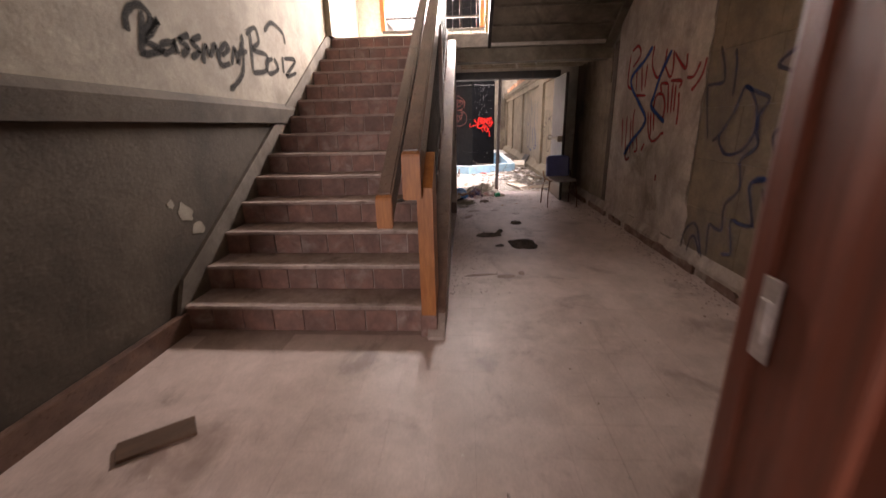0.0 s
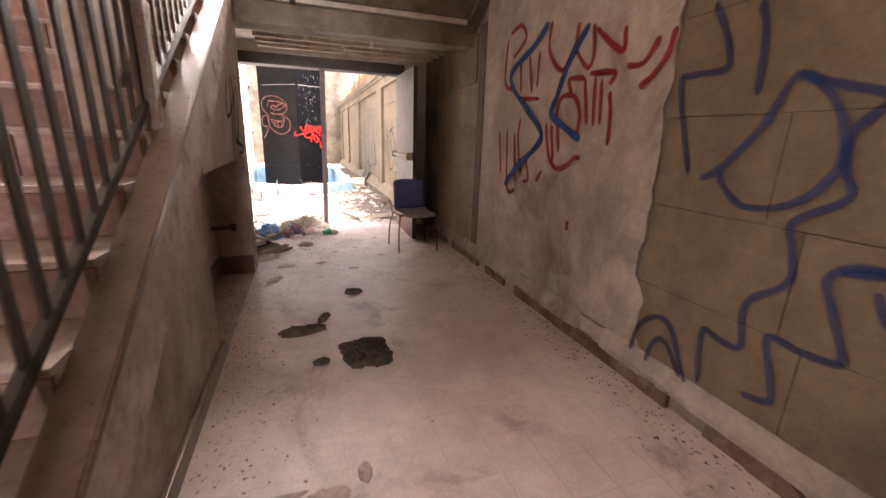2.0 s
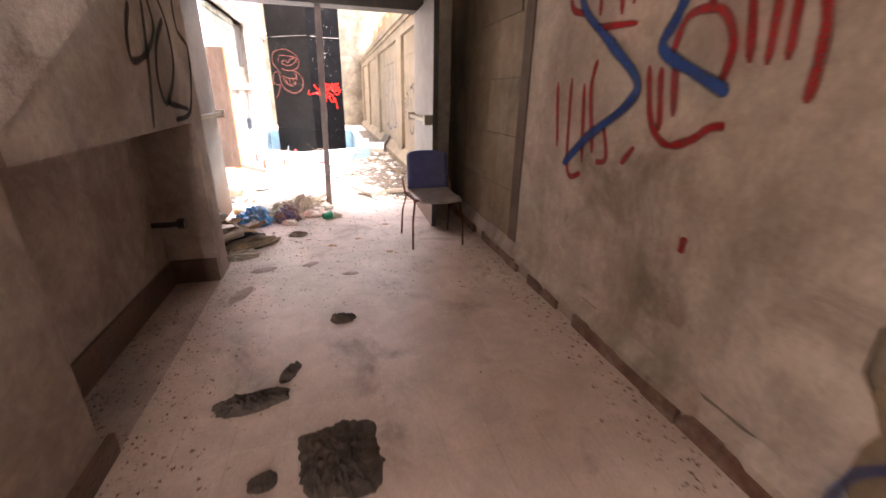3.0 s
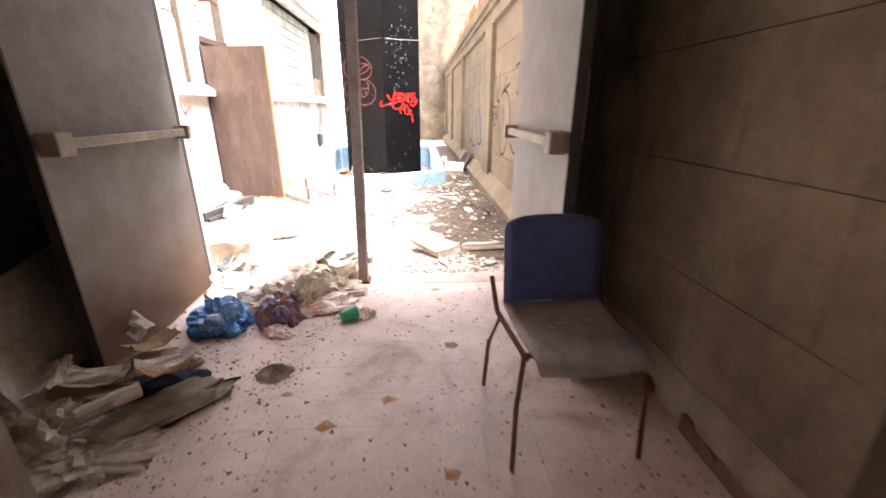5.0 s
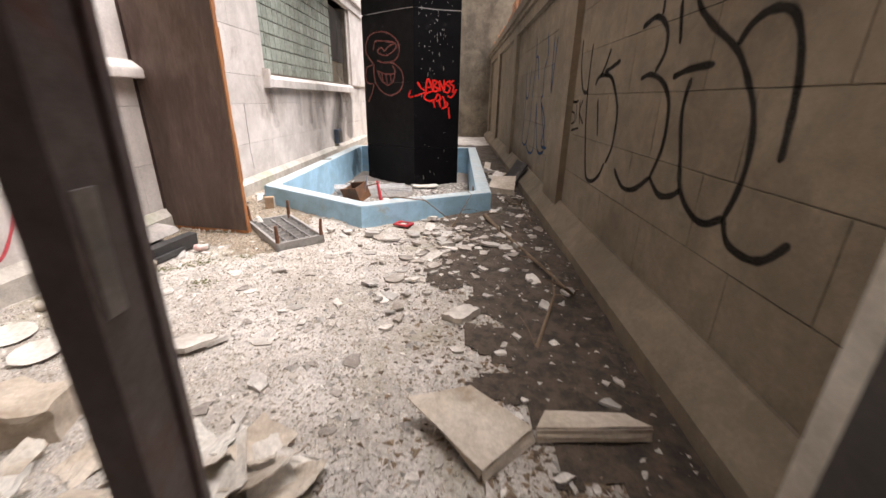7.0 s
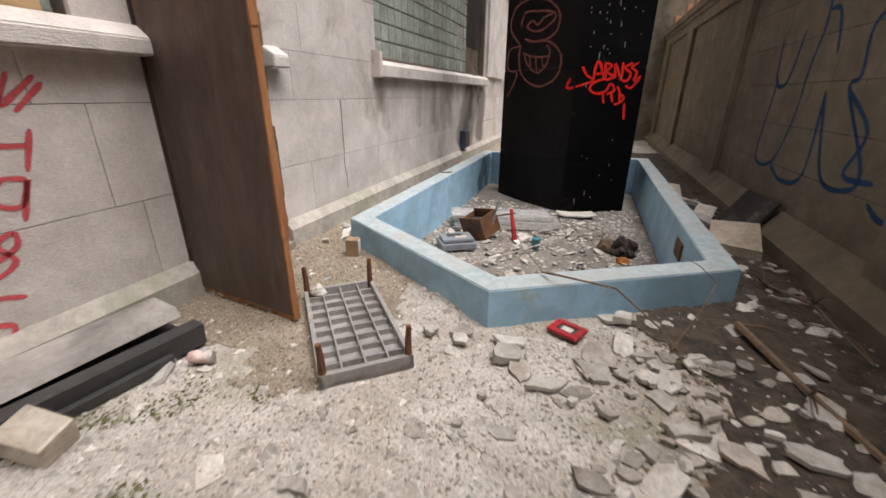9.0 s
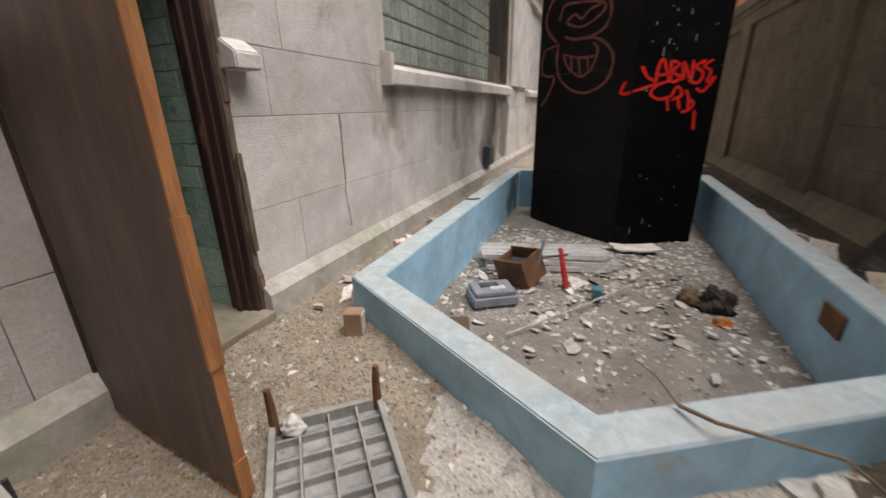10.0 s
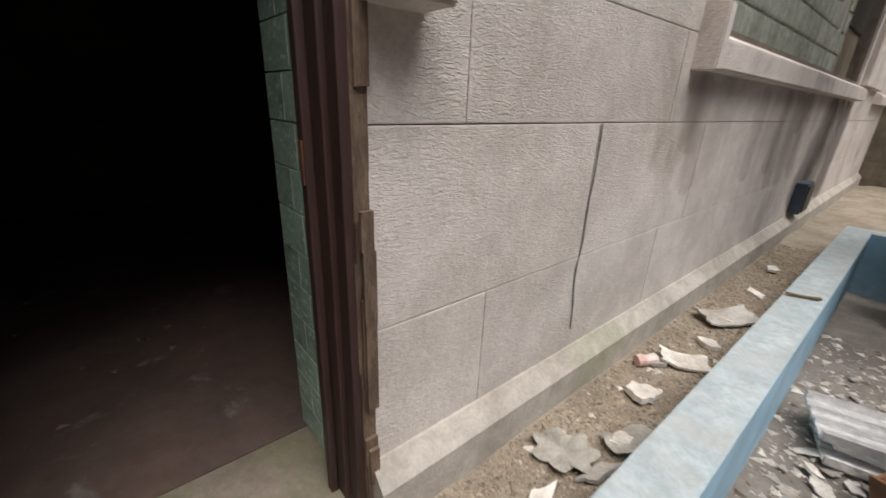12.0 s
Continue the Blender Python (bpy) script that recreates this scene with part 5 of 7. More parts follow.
def crumple(sx, sy, sz, seed, folds=5.0, depth=0.35, sub=5, sharp=False):
    """A crumpled bag, rag or sheet lying on the ground: flat facets between sharp creases, flat foot."""
    rng = random.Random(seed)
    ways = [(Vector((rng.gauss(0, 1), rng.gauss(0, 1), rng.gauss(0, 1))).normalized() * folds * rng.uniform(0.2, 0.9), rng.uniform(0, 2)) for _ in range(9)]
    bm = bmesh.new()
    bmesh.ops.create_icosphere(bm, subdivisions=sub, radius=1.0)
    for v in bm.verts:
        p = v.co.copy()
        w = p + 0.25 * noise.noise_vector(p * 1.6 + Vector((seed * 1.3, 0, 0)))
        a = sum(abs(((w.dot(d) + ph) % 2.0) - 1.0) / (0.6 + 0.35 * i) for i, (d, ph) in enumerate(ways)) / 3.0 - 1.0
        b = noise.noise(p * 1.3 + Vector((0, seed * 1.7, 5)))
        r = 1.0 + (1.0 if sharp else 0.5) * depth * a + 0.8 * depth * b + (0.1 * noise.noise(p * 7 + Vector((seed, 0, 0))) if sharp else 0.0)
        v.co = Vector((p.x * r * sx, p.y * r * sy, max(p.z * r, -0.05) * sz))
    lo = min(v.co.z for v in bm.verts)
    for v in bm.verts:
        v.co.z -= lo
    for f in bm.faces:
        f.smooth = not sharp
    return bm


def lump(name, label, category, at, size, seed, material, turn=0.0, folds=5.0, depth=0.35, group=""):
    plastic = material in (M_FILM, M_BLUEBAG, M_PATTERN, M_PINKBAG)
    o = part(name, crumple(*size, seed, folds * (1.2 if plastic else 1.0), depth, 4 if plastic else 5, plastic), material)
    o.matrix_basis = pose(*at, 0, 0, turn)
    return tagged(o, label, category, group)


def rag(label, at, size, seed, turn=0.0, corner=2.0, thick=0.03, material=None):
    """A matted rag lying flat: ragged outline, wrinkled top, thin torn rim."""
    rings, sides = 12, 64
    bm = bmesh.new()
    top = bm.verts.new((0, 0, thick))
    rows = []
    for k in range(1, rings + 1):
        row = []
        for i in range(sides):
            a = 2 * math.pi * i / sides
            c, d = math.cos(a), math.sin(a)
            edge = (abs(c) ** corner + abs(d) ** corner) ** (-1 / corner)
            edge *= 1 + 0.22 * noise.noise((c * 1.5, d * 1.5, seed)) + 0.13 * noise.noise((c * 6, d * 6, seed)) + 0.07 * noise.noise((c * 19, d * 19, seed))
            u = k / rings
            x, y = size[0] * u * edge * c, size[1] * u * edge * d
            n = 0.55 + 0.5 * abs(noise.noise((x * 18, y * 18, seed))) + 0.8 * abs(noise.noise((x * 45, y * 45, seed + 3)))
            row.append(bm.verts.new((x, y, thick * n * (1 - u ** 5) + (0.0 if k == rings else 0.003))))
        rows.append(row)
    for i in range(sides):
        bm.faces.new((top, rows[0][i], rows[0][(i + 1) % sides]))
        for p, q in zip(rows, rows[1:]):
            bm.faces.new((p[i], q[i], q[(i + 1) % sides], p[(i + 1) % sides]))
    bm.faces.new(rows[-1][::-1])
    o = part("dark_rag", bm, material or M_RAG)
    o.matrix_basis = pose(*at, 0, 0, turn)
    return tagged(o, label, "rag", "hall rags")


def flat_piece(name, label, category, at, rot, size, material, bend=0.0, seed=1, group=""):
    """A bent flat piece of card, tile or paper, with some thickness."""
    sx, sy, th = size
    bm = bmesh.new()
    n = 8
    rng = random.Random(seed)
    ph = rng.uniform(0, 6)
    top = [[bm.verts.new((sx * (i / n - 0.5), sy * (j / n - 0.5), 0)) for j in range(n + 1)] for i in range(n + 1)]
    for row in top:
        for v in row:
            u, w = v.co.x / sx, v.co.y / sy
            v.co.z = bend * (4 * u * u - 0.3 + 0.5 * math.sin(5 * w + ph) * 0.5) + bend * 0.6 * noise.noise((u * 4, w * 4, seed))
            if abs(u) > 0.49 or abs(w) > 0.49:
                v.co.x += rng.uniform(-0.03, 0.03) * sx
                v.co.y += rng.uniform(-0.03, 0.03) * sy
    for i in range(n):
        for j in range(n):
            bm.faces.new((top[i][j], top[i + 1][j], top[i + 1][j + 1], top[i][j + 1]))
    ext = bmesh.ops.extrude_face_region(bm, geom=list(bm.faces))
    for v in ext["geom"]:
        if isinstance(v, bmesh.types.BMVert):
            v.co.z += th
    lo = min(v.co.z for v in bm.verts)
    for v in bm.verts:
        v.co.z -= lo
    o = part(name, bm, material)
    o.matrix_basis = pose(*at, *rot)
    return tagged(o, label, category, group)


# Darker, browner tone than the broken plaster, for most fallen slabs.
M_SLAB = mat("grey_brown_plaster_slab", (0.42, 0.375, 0.33), (0.29, 0.25, 0.215), 0.92, 7, 60, 0.5, dirt=(0.15, 0.115, 0.085), dirt_scale=6, dirt_amount=0.5, vary=0.35)
M_PLASTERBIT = mat("broken_plaster", (0.60, 0.56, 0.51), (0.44, 0.395, 0.35), 0.9, 6, 60, 0.4, dirt=(0.32, 0.27, 0.22), dirt_scale=6, dirt_amount=0.4, vary=0.3)
M_CARD = mat("weathered_cardboard", (0.56, 0.485, 0.40), (0.45, 0.375, 0.295), 0.85, 4, 50, 0.15, dirt=(0.24, 0.17, 0.11), dirt_scale=4, dirt_amount=0.3)
M_PAPER = mat("dirty_white_paper", (0.66, 0.62, 0.56), (0.54, 0.49, 0.43), 0.75, 5, 50, 0.2, dirt=(0.34, 0.27, 0.2), dirt_scale=5, dirt_amount=0.3)
M_FILM = mat("cloudy_plastic_film", (0.68, 0.61, 0.52), (0.54, 0.46, 0.37), 0.3, 5, 40, 0.2, dirt=(0.28, 0.2, 0.13), dirt_scale=5, dirt_amount=0.35)
M_FILM.node_tree.nodes["Principled BSDF"].inputs["Alpha"].default_value = 0.72
M_BLUEBAG = mat("blue_plastic_bag", (0.04, 0.24, 0.62), (0.14, 0.42, 0.78), 0.28, 8, 40, 0.15, dirt=(0.72, 0.68, 0.68), dirt_scale=4.5, dirt_amount=0.5)
M_PATTERN = mat("patterned_foil_bag", (0.06, 0.07, 0.17), (0.26, 0.12, 0.08), 0.3, 14, 40, 0.15, dirt=(0.45, 0.42, 0.42), dirt_scale=18, dirt_amount=0.25)
M_PINKBAG = mat("pink_white_plastic", (0.66, 0.42, 0.38), (0.64, 0.58, 0.53), 0.35, 5, 40, 0.15)
M_RAG = mat("matted_dark_rag", (0.092, 0.072, 0.058), (0.048, 0.036, 0.029), 0.95, 9, 90, 0.9, dirt=(0.15, 0.115, 0.09), dirt_scale=7, dirt_amount=0.4)
M_KHAKI = mat("dirty_khaki_cloth", (0.30, 0.255, 0.185), (0.19, 0.155, 0.11), 0.95, 4, 70, 0.5, dirt=(0.33, 0.27, 0.20), dirt_scale=4, dirt_amount=0.4)
M_TANCLOTH = mat("tan_stained_cloth", (0.40, 0.27, 0.165), (0.27, 0.17, 0.10), 0.9, 4, 70, 0.4)
M_NAVY = mat("navy_cloth", (0.03, 0.04, 0.075), (0.02, 0.027, 0.05), 0.9, 4, 70, 0.4)
M_GREENPL = mat("green_plastic", (0.02, 0.26, 0.13), (0.015, 0.2, 0.10), 0.35)
M_GREYPL = mat("grey_blue_plastic", (0.26, 0.27, 0.30), (0.19, 0.20, 0.225), 0.45, 4, 50, 0.15, dirt=(0.36, 0.33, 0.3), dirt_scale=3, dirt_amount=0.4)
M_REDPL = mat("red_plastic", (0.42, 0.02, 0.025), (0.32, 0.015, 0.02), 0.35, 5, 50, 0.1, dirt=(0.5, 0.42, 0.38), dirt_scale=9, dirt_amount=0.12)
M_TWIG = mat("dry_brown_branch", (0.20, 0.135, 0.085), (0.14, 0.095, 0.06), 0.9, 6, 70, 0.5)
M_WOODBOARD = mat("brown_board", (0.13, 0.07, 0.04), (0.09, 0.05, 0.03), 0.7, 4, 50, 0.2, stretch=(1, 5, 5))
M_DARKPL = mat("black_weathered_plastic", (0.035, 0.033, 0.034), (0.05, 0.047, 0.045), 0.5, 4, 50, 0.2, dirt=(0.30, 0.28, 0.25), dirt_scale=3, dirt_amount=0.3)
M_SOIL = mat("dark_leaf_litter", (0.115, 0.084, 0.06), (0.045, 0.033, 0.024), 0.95, 13, 80, 1.0, dirt=(0.16, 0.125, 0.09), dirt_scale=6, dirt_amount=0.3, vary=0.2)
M_RUSTBOX = mat("rusty_brown_box", (0.19, 0.085, 0.035), (0.11, 0.05, 0.025), 0.75, 5, 60, 0.4, dirt=(0.07, 0.05, 0.035), dirt_scale=4, dirt_amount=0.4)

# blue shell chair
M_CHAIR = mat("blue_plastic_shell", (0.075, 0.09, 0.24), (0.06, 0.07, 0.19), 0.42, 2, 50, 0.06, dirt=(0.12, 0.11, 0.13), dirt_scale=3, dirt_amount=0.15)
M_SEAT = mat("dusty_blue_seat", (0.42, 0.39, 0.40), (0.30, 0.28, 0.30), 0.6, 3, 50, 0.2, dirt=(0.36, 0.15, 0.04), dirt_scale=4.5, dirt_amount=0.55)
chair = thing("chair", "blue plastic chair with rusty legs and a dirty seat", "chair", at=(1.535, 6.68, 0.0), turn=3)


def shell(bm, rows, thick):
    """A curved shell: rows of points across, given front to back, with thickness."""
    vs = [[bm.verts.new(p) for p in r] for r in rows]
    for a, b in zip(vs, vs[1:]):
        for i in range(len(a) - 1):
            bm.faces.new((a[i], a[i + 1], b[i + 1], b[i]))
    bm.normal_update()
    ext = bmesh.ops.extrude_face_region(bm, geom=list(bm.faces))
    for g in ext["geom"]:
        if isinstance(g, bmesh.types.BMVert):
            g.co += Vector(thick)
    for f in bm.faces:
        f.smooth = True
    return bm


cols = [-1 + 2 * i / 10 for i in range(11)]
rows = [[(0.195 * u * (1 - 0.04 * (1 - v)), -0.22 + 0.44 * v, 0.445 + 0.015 * u * u - 0.02 * math.sin(math.pi * v) - (0.03 if v == 0 else 0)) for u in cols] for v in [k / 8 for k in range(9)]]
part("seat", shell(bmesh.new(), rows, (0, 0, 0.012)), M_SEAT, chair, "seat with orange rust stains and dust")
rows = [[(0.195 * u * (1 if v < 0.9 else 0.94), 0.225 + 0.05 * v - 0.03 * u * u, 0.46 + 0.345 * v - (0.02 * abs(u) ** 4 if v > 0.9 else 0)) for u in cols] for v in [k / 8 for k in range(9)]]
part("backrest", shell(bmesh.new(), rows, (0, 0.012, 0)), M_CHAIR, chair)
for sx in (-1, 1):
    part("leg", tube(bmesh.new(), [(sx * 0.235, -0.16, 0.0), (sx * 0.23, -0.14, 0.25), (sx * 0.20, -0.1, 0.435)], 0.009, 8), M_RUST, chair)
    part("leg", tube(bmesh.new(), [(sx * 0.24, 0.30, 0.0), (sx * 0.235, 0.26, 0.25), (sx * 0.215, 0.16, 0.435)], 0.009, 8), M_RUST, chair)
    part("side_bar", tube(bmesh.new(), [(sx * 0.20, -0.12, 0.425), (sx * 0.22, 0.2, 0.43), (sx * 0.228, 0.28, 0.55)], 0.01, 8), M_RUST, chair)
part("cross_bar", tube(bmesh.new(), [(-0.21, -0.1, 0.425), (0.21, -0.1, 0.425)], 0.01, 8), M_RUST, chair)
for x, y, s in ((-0.02, 0.06, 0.03), (0.09, 0.07, 0.022), (-0.06, 0.03, 0.015)):
    o = part("plaster_flake", shard(random.Random(int(x * 1000)), s, 0.006), M_PLASTERBIT)
    o.matrix_basis = pose(1.535 + x, 6.68 + y, 0.447)
    tagged(o, "small white plaster flake on the chair seat", "plaster flake")

for y, z, r_, a in ((2.62, 0.78, 0.11, 30), (2.72, 0.66, 0.09, 80), (2.5, 0.86, 0.05, 10)):
    o = part("plaster_scar", shard(random.Random(int(y * 100)), r_, 0.003), M_UPPER)
    o.matrix_basis = pose(LW, y, z, 0, 90, 0) @ pose(0, 0, 0, 0, 0, a)
    tagged(o, "pale scar in the dark plaster wall", "plaster scar", "plaster scars")

# hall litter
rag("squarish matted dark rag lying on the hall floor", (0.635, 4.43, -0.001), (0.15, 0.17), 3, 6, 5.0, 0.035)
rag("long torn dark rag on the hall floor", (0.27, 4.8, -0.001), (0.15, 0.065), 7, 10, 2.2, 0.04)
rag("narrow scrap at the end of the torn rag", (0.41, 4.97, -0.001), (0.075, 0.035), 9, 62, 2.0, 0.035)
rag("small dark rag on the hall floor", (0.67, 5.43, -0.001), (0.075, 0.05), 11, 0, 2.0, 0.04)
rag("thin flat scrap beside the rags", (0.37, 4.38, -0.001), (0.055, 0.045), 13, 10, 2.0, 0.008)
o = rag("clump of grey-brown fluff and dirt on the floor", (0.3, 7.1, -0.001), (0.085, 0.07), 41, 15, 1.6, 0.035, mat("grey_brown_fluff", (0.33, 0.26, 0.215), (0.17, 0.13, 0.105), 0.95, 14, 90, 0.9))
tagged(o, "clump of grey-brown fluff and dirt on the floor", "dirt clump")
M_SMEAR = mat("dark_floor_smear", (0.32, 0.23, 0.195), (0.40, 0.30, 0.26), 0.7, 9, 70, 0.2)
for x, y, sx, sy, a, k in ((0.35, 3.42, 0.09, 0.05, 10, 1), (0.12, 3.45, 0.16, 0.022, 8, 2), (0.5, 3.5, 0.03, 0.05, 0, 3), (0.02, 5.9, 0.12, 0.05, 70, 4), (0.1, 6.3, 0.09, 0.05, 20, 5), (0.75, 6.1, 0.06, 0.03, 0, 6), (0.45, 6.35, 0.07, 0.035, 30, 7)):
    o = rag("thin dark smear trodden into the floor", (x, y, -0.0005), (sx, sy), 20 + k, a, 2.0, 0.002, M_SMEAR)
    tagged(o, "thin dark smear trodden into the floor", "stain", "floor smears")
bd0 = thing("wooden_board", "small brown wooden board on the hall floor", "board", at=(-1.40, 1.38, -0.004), turn=38)
part("plank", boxes((-0.15, 0.15, -0.065, 0.065, 0.0, 0.022), bevel=0.003), M_WOODBOARD, bd0)

M_STAIN = mat("orange_rust_stain", (0.42, 0.19, 0.06), (0.36, 0.24, 0.15), 0.85, 9, 60, 0.3)
for i, (x, y, r) in enumerate(((1.15, 7.3, 0.05), (1.1, 8.0, 0.04), (1.04, 7.62, 0.022), (1.12, 7.85, 0.025), (0.86, 6.9, 0.05), (0.62, 6.75, 0.06), (1.1, 6.5, 0.04), (0.4, 6.95, 0.03))):
    o = part("rust_stain", shard(random.Random(300 + i), r, 0.002), M_STAIN)
    o.location = (x, y, -0.0005)
    tagged(o, "orange rust stain on the floor tiles", "stain", "rust stains")

# rubbish by the doors
lump("plastic_bag", "crumpled blue plastic bag on the floor", "bag", (-0.16, 7.56, 0.0), (0.16, 0.13, 0.15), 21, M_BLUEBAG, 10, 9, 0.5)
lump("foil_bag", "crumpled dark patterned foil bag among the rubbish", "bag", (0.16, 7.63, 0.0), (0.13, 0.12, 0.15), 23, M_PATTERN, 0, 6, 0.35)
lump("plastic_film", "heap of torn cloudy plastic film", "plastic film", (0.06, 7.82, 0.0), (0.24, 0.17, 0.13), 25, M_FILM, 20, 11, 0.6)
lump("plastic_film", "strip of crumpled film beside the post", "plastic film", (0.36, 7.98, 0.0), (0.2, 0.12, 0.10), 27, M_FILM, -10, 12, 0.7)
lump("pink_wrapper", "crumpled pink and white plastic wrapper", "wrapper", (0.42, 7.76, 0.0), (0.16, 0.085, 0.08), 29, M_PINKBAG, 25, 8, 0.45)
lump("brown_paper", "soggy brown paper by the post foot", "paper", (0.42, 8.02, 0.0), (0.12, 0.07, 0.05), 31, M_TANCLOTH, 0, 12, 0.7)
lump("pale_wrapper", "small pale wrapper in front of the bags", "wrapper", (0.2, 7.47, 0.0), (0.09, 0.05, 0.045), 33, M_PINKBAG, -20, 9, 0.5)
cup = thing("green_cup", "green plastic cup lying on its side", "cup", at=(0.57, 7.6, 0.038), turn=30)
part("cup_wall", tube(bmesh.new(), [(-0.05, 0, 0.0), (0.0, 0, 0.003), (0.045, 0, 0.006)], [0.032, 0.036, 0.042], 14), M_GREENPL, cup)
part("cup_rim", tube(bmesh.new(), [(0.045, 0, 0.006), (0.055, 0, 0.006)], [0.045, 0.045], 14), M_PAPER, cup)
lump("clear_wrapper", "clear crumpled wrapper beside the green cup", "wrapper", (0.66, 7.64, 0.0), (0.06, 0.045, 0.05), 35, M_FILM, 0, 10, 0.5)
can = thing("paper_cup", "yellowish paper cup lying by the door", "cup", at=(-0.36, 7.92, 0.034), turn=-20)
part("cup_wall", tube(bmesh.new(), [(-0.06, 0, 0), (0.05, 0, 0)], [0.03, 0.036], 14), mat("yellowed_card", (0.60, 0.46, 0.22), (0.5, 0.37, 0.17), 0.6), can)
part("cup_lid", tube(bmesh.new(), [(0.05, 0, 0), (0.062, 0, 0)], [0.039, 0.037], 14), M_PAPER, can)
flat_piece("paper_sheet", "pale folded paper sheet in the rubbish", "paper", (-0.1, 7.92, 0.04), (8, -6, 35), (0.5, 0.2, 0.006), M_PAPER, 0.05, 4)
flat_piece("ceiling_tile", "broken grey ceiling tile leaning by the door", "ceiling tile", (-0.42, 8.32, G), (35, 12, 60), (0.36, 0.24, 0.02), M_PLASTERBIT, 0.01, 6, "broken tiles")
flat_piece("ceiling_tile", "dark broken tile propped up by the door", "ceiling tile", (-0.5, 8.5, G), (55, 0, 100), (0.34, 0.26, 0.02), M_DARKPL, 0.01, 8, "broken tiles")
flat_piece("ceiling_tile", "pale slab of tile at the doorway", "ceiling tile", (-0.22, 8.24, G + 0.03), (10, 6, 25), (0.42, 0.24, 0.018), M_PAPER, 0.03, 10, "broken tiles")
lump("khaki_cloth", "heap of dirty khaki cloth on the floor", "cloth", (-0.10, 6.84, 0.0), (0.3, 0.11, 0.075), 41, M_KHAKI, 40, 7, 0.6, "discarded cloth")
lump("tan_cloth", "stained tan cloth in the heap", "cloth", (-0.34, 7.05, 0.0), (0.24, 0.13, 0.09), 43, M_TANCLOTH, 40, 8, 0.6, "discarded cloth")
lump("navy_cloth", "dark navy cloth in the heap", "cloth", (-0.2, 7.0, 0.0), (0.19, 0.09, 0.08), 45, M_NAVY, 20, 7, 0.5, "discarded cloth")
lump("plastic_film", "pale crumpled plastic beside the cloth heap", "plastic film", (-0.46, 6.72, 0.0), (0.16, 0.14, 0.14), 47, M_FILM, 0, 10, 0.5)
flat_piece("wallboard_sheet", "speckled pale wallboard sheet leaning in the alcove", "wallboard", (-0.72, 7.16, 0.27), (0, 76, 14), (0.56, 0.8, 0.03), M_PLASTERBIT, 0.012, 49)
lump("plastic_film", "thin pale film spread beside the cloth heap", "plastic film", (-0.2, 6.62, 0.0), (0.2, 0.12, 0.05), 57, M_FILM, 15, 9, 0.6)
lump("plastic_film", "clear film billowing round the foil bag", "plastic film", (0.26, 7.8, 0.0), (0.2, 0.15, 0.2), 59, M_FILM, 40, 8, 0.6)
tr = thing("card_tube", "pale torn card tube lying in the cloth heap", "tube", at=(-0.2, 6.78, 0.13), turn=50)
part("tube_wall", tube(bmesh.new(), [(-0.1, 0, 0.0), (0.0, 0, 0.004), (0.1, 0, 0.0)], [0.03, 0.032, 0.03], 12), M_CARD, tr)
for i, (x, y, a) in enumerate(((-0.4, 6.98, 20), (-0.3, 7.2, 70), (-0.12, 7.02, 40), (-0.5, 6.9, 110), (-0.05, 6.92, 0), (-0.42, 7.3, 150))):
    flat_piece("torn_card", "torn brown card in the cloth heap", "card", (x, y, 0.1 + 0.012 * i), (18 - 9 * i, 12 - 5 * i, a), (0.22, 0.1, 0.006), (M_CARD, M_TANCLOTH, M_PAPER)[i % 3], 0.03, 60 + i, "torn cards")
lump("dark_rag", "dark rag at the alcove foot", "rag", (-0.66, 7.1, 0.0), (0.16, 0.12, 0.08), 51, M_RAG, 30, 8, 0.5)


lump("plastic_film", "torn cloudy film heaped at the doorway", "plastic film", (0.02, 8.34, G), (0.24, 0.14, 0.12), 91, M_FILM, 20, 9, 0.6)
lump("plastic_film", "torn cloudy film against the post foot", "plastic film", (0.33, 8.28, G), (0.2, 0.12, 0.13), 93, M_FILM, -15, 9, 0.6)
lump("brown_paper", "soggy brown paper in the film heap", "paper", (0.2, 8.4, G), (0.13, 0.09, 0.08), 95, M_TANCLOTH, 0, 8, 0.5)

# courtyard things
def card_panel(name, corners, thick, parent):
    """A stiff sheet of card through four corners."""
    bm = bmesh.new()
    n = 6
    a, b, c, d = (Vector(p) for p in corners)
    nrm = (b - a).cross(d - a).normalized()
    g = [[bm.verts.new((a * (1 - u) + b * u) * (1 - v) + (d * (1 - u) + c * u) * v + nrm * 0.006 * noise.noise((u * 3, v * 3, a.x * 9))) for v in (j / n for j in range(n + 1))] for u in (i / n for i in range(n + 1))]
    for i in range(n):
        for j in range(n):
            bm.faces.new((g[i][j], g[i + 1][j], g[i + 1][j + 1], g[i][j + 1]))
    ext = bmesh.ops.extrude_face_region(bm, geom=list(bm.faces))
    for e in ext["geom"]:
        if isinstance(e, bmesh.types.BMVert):
            e.co += nrm * thick
    return part(name, bm, M_CARD, parent)


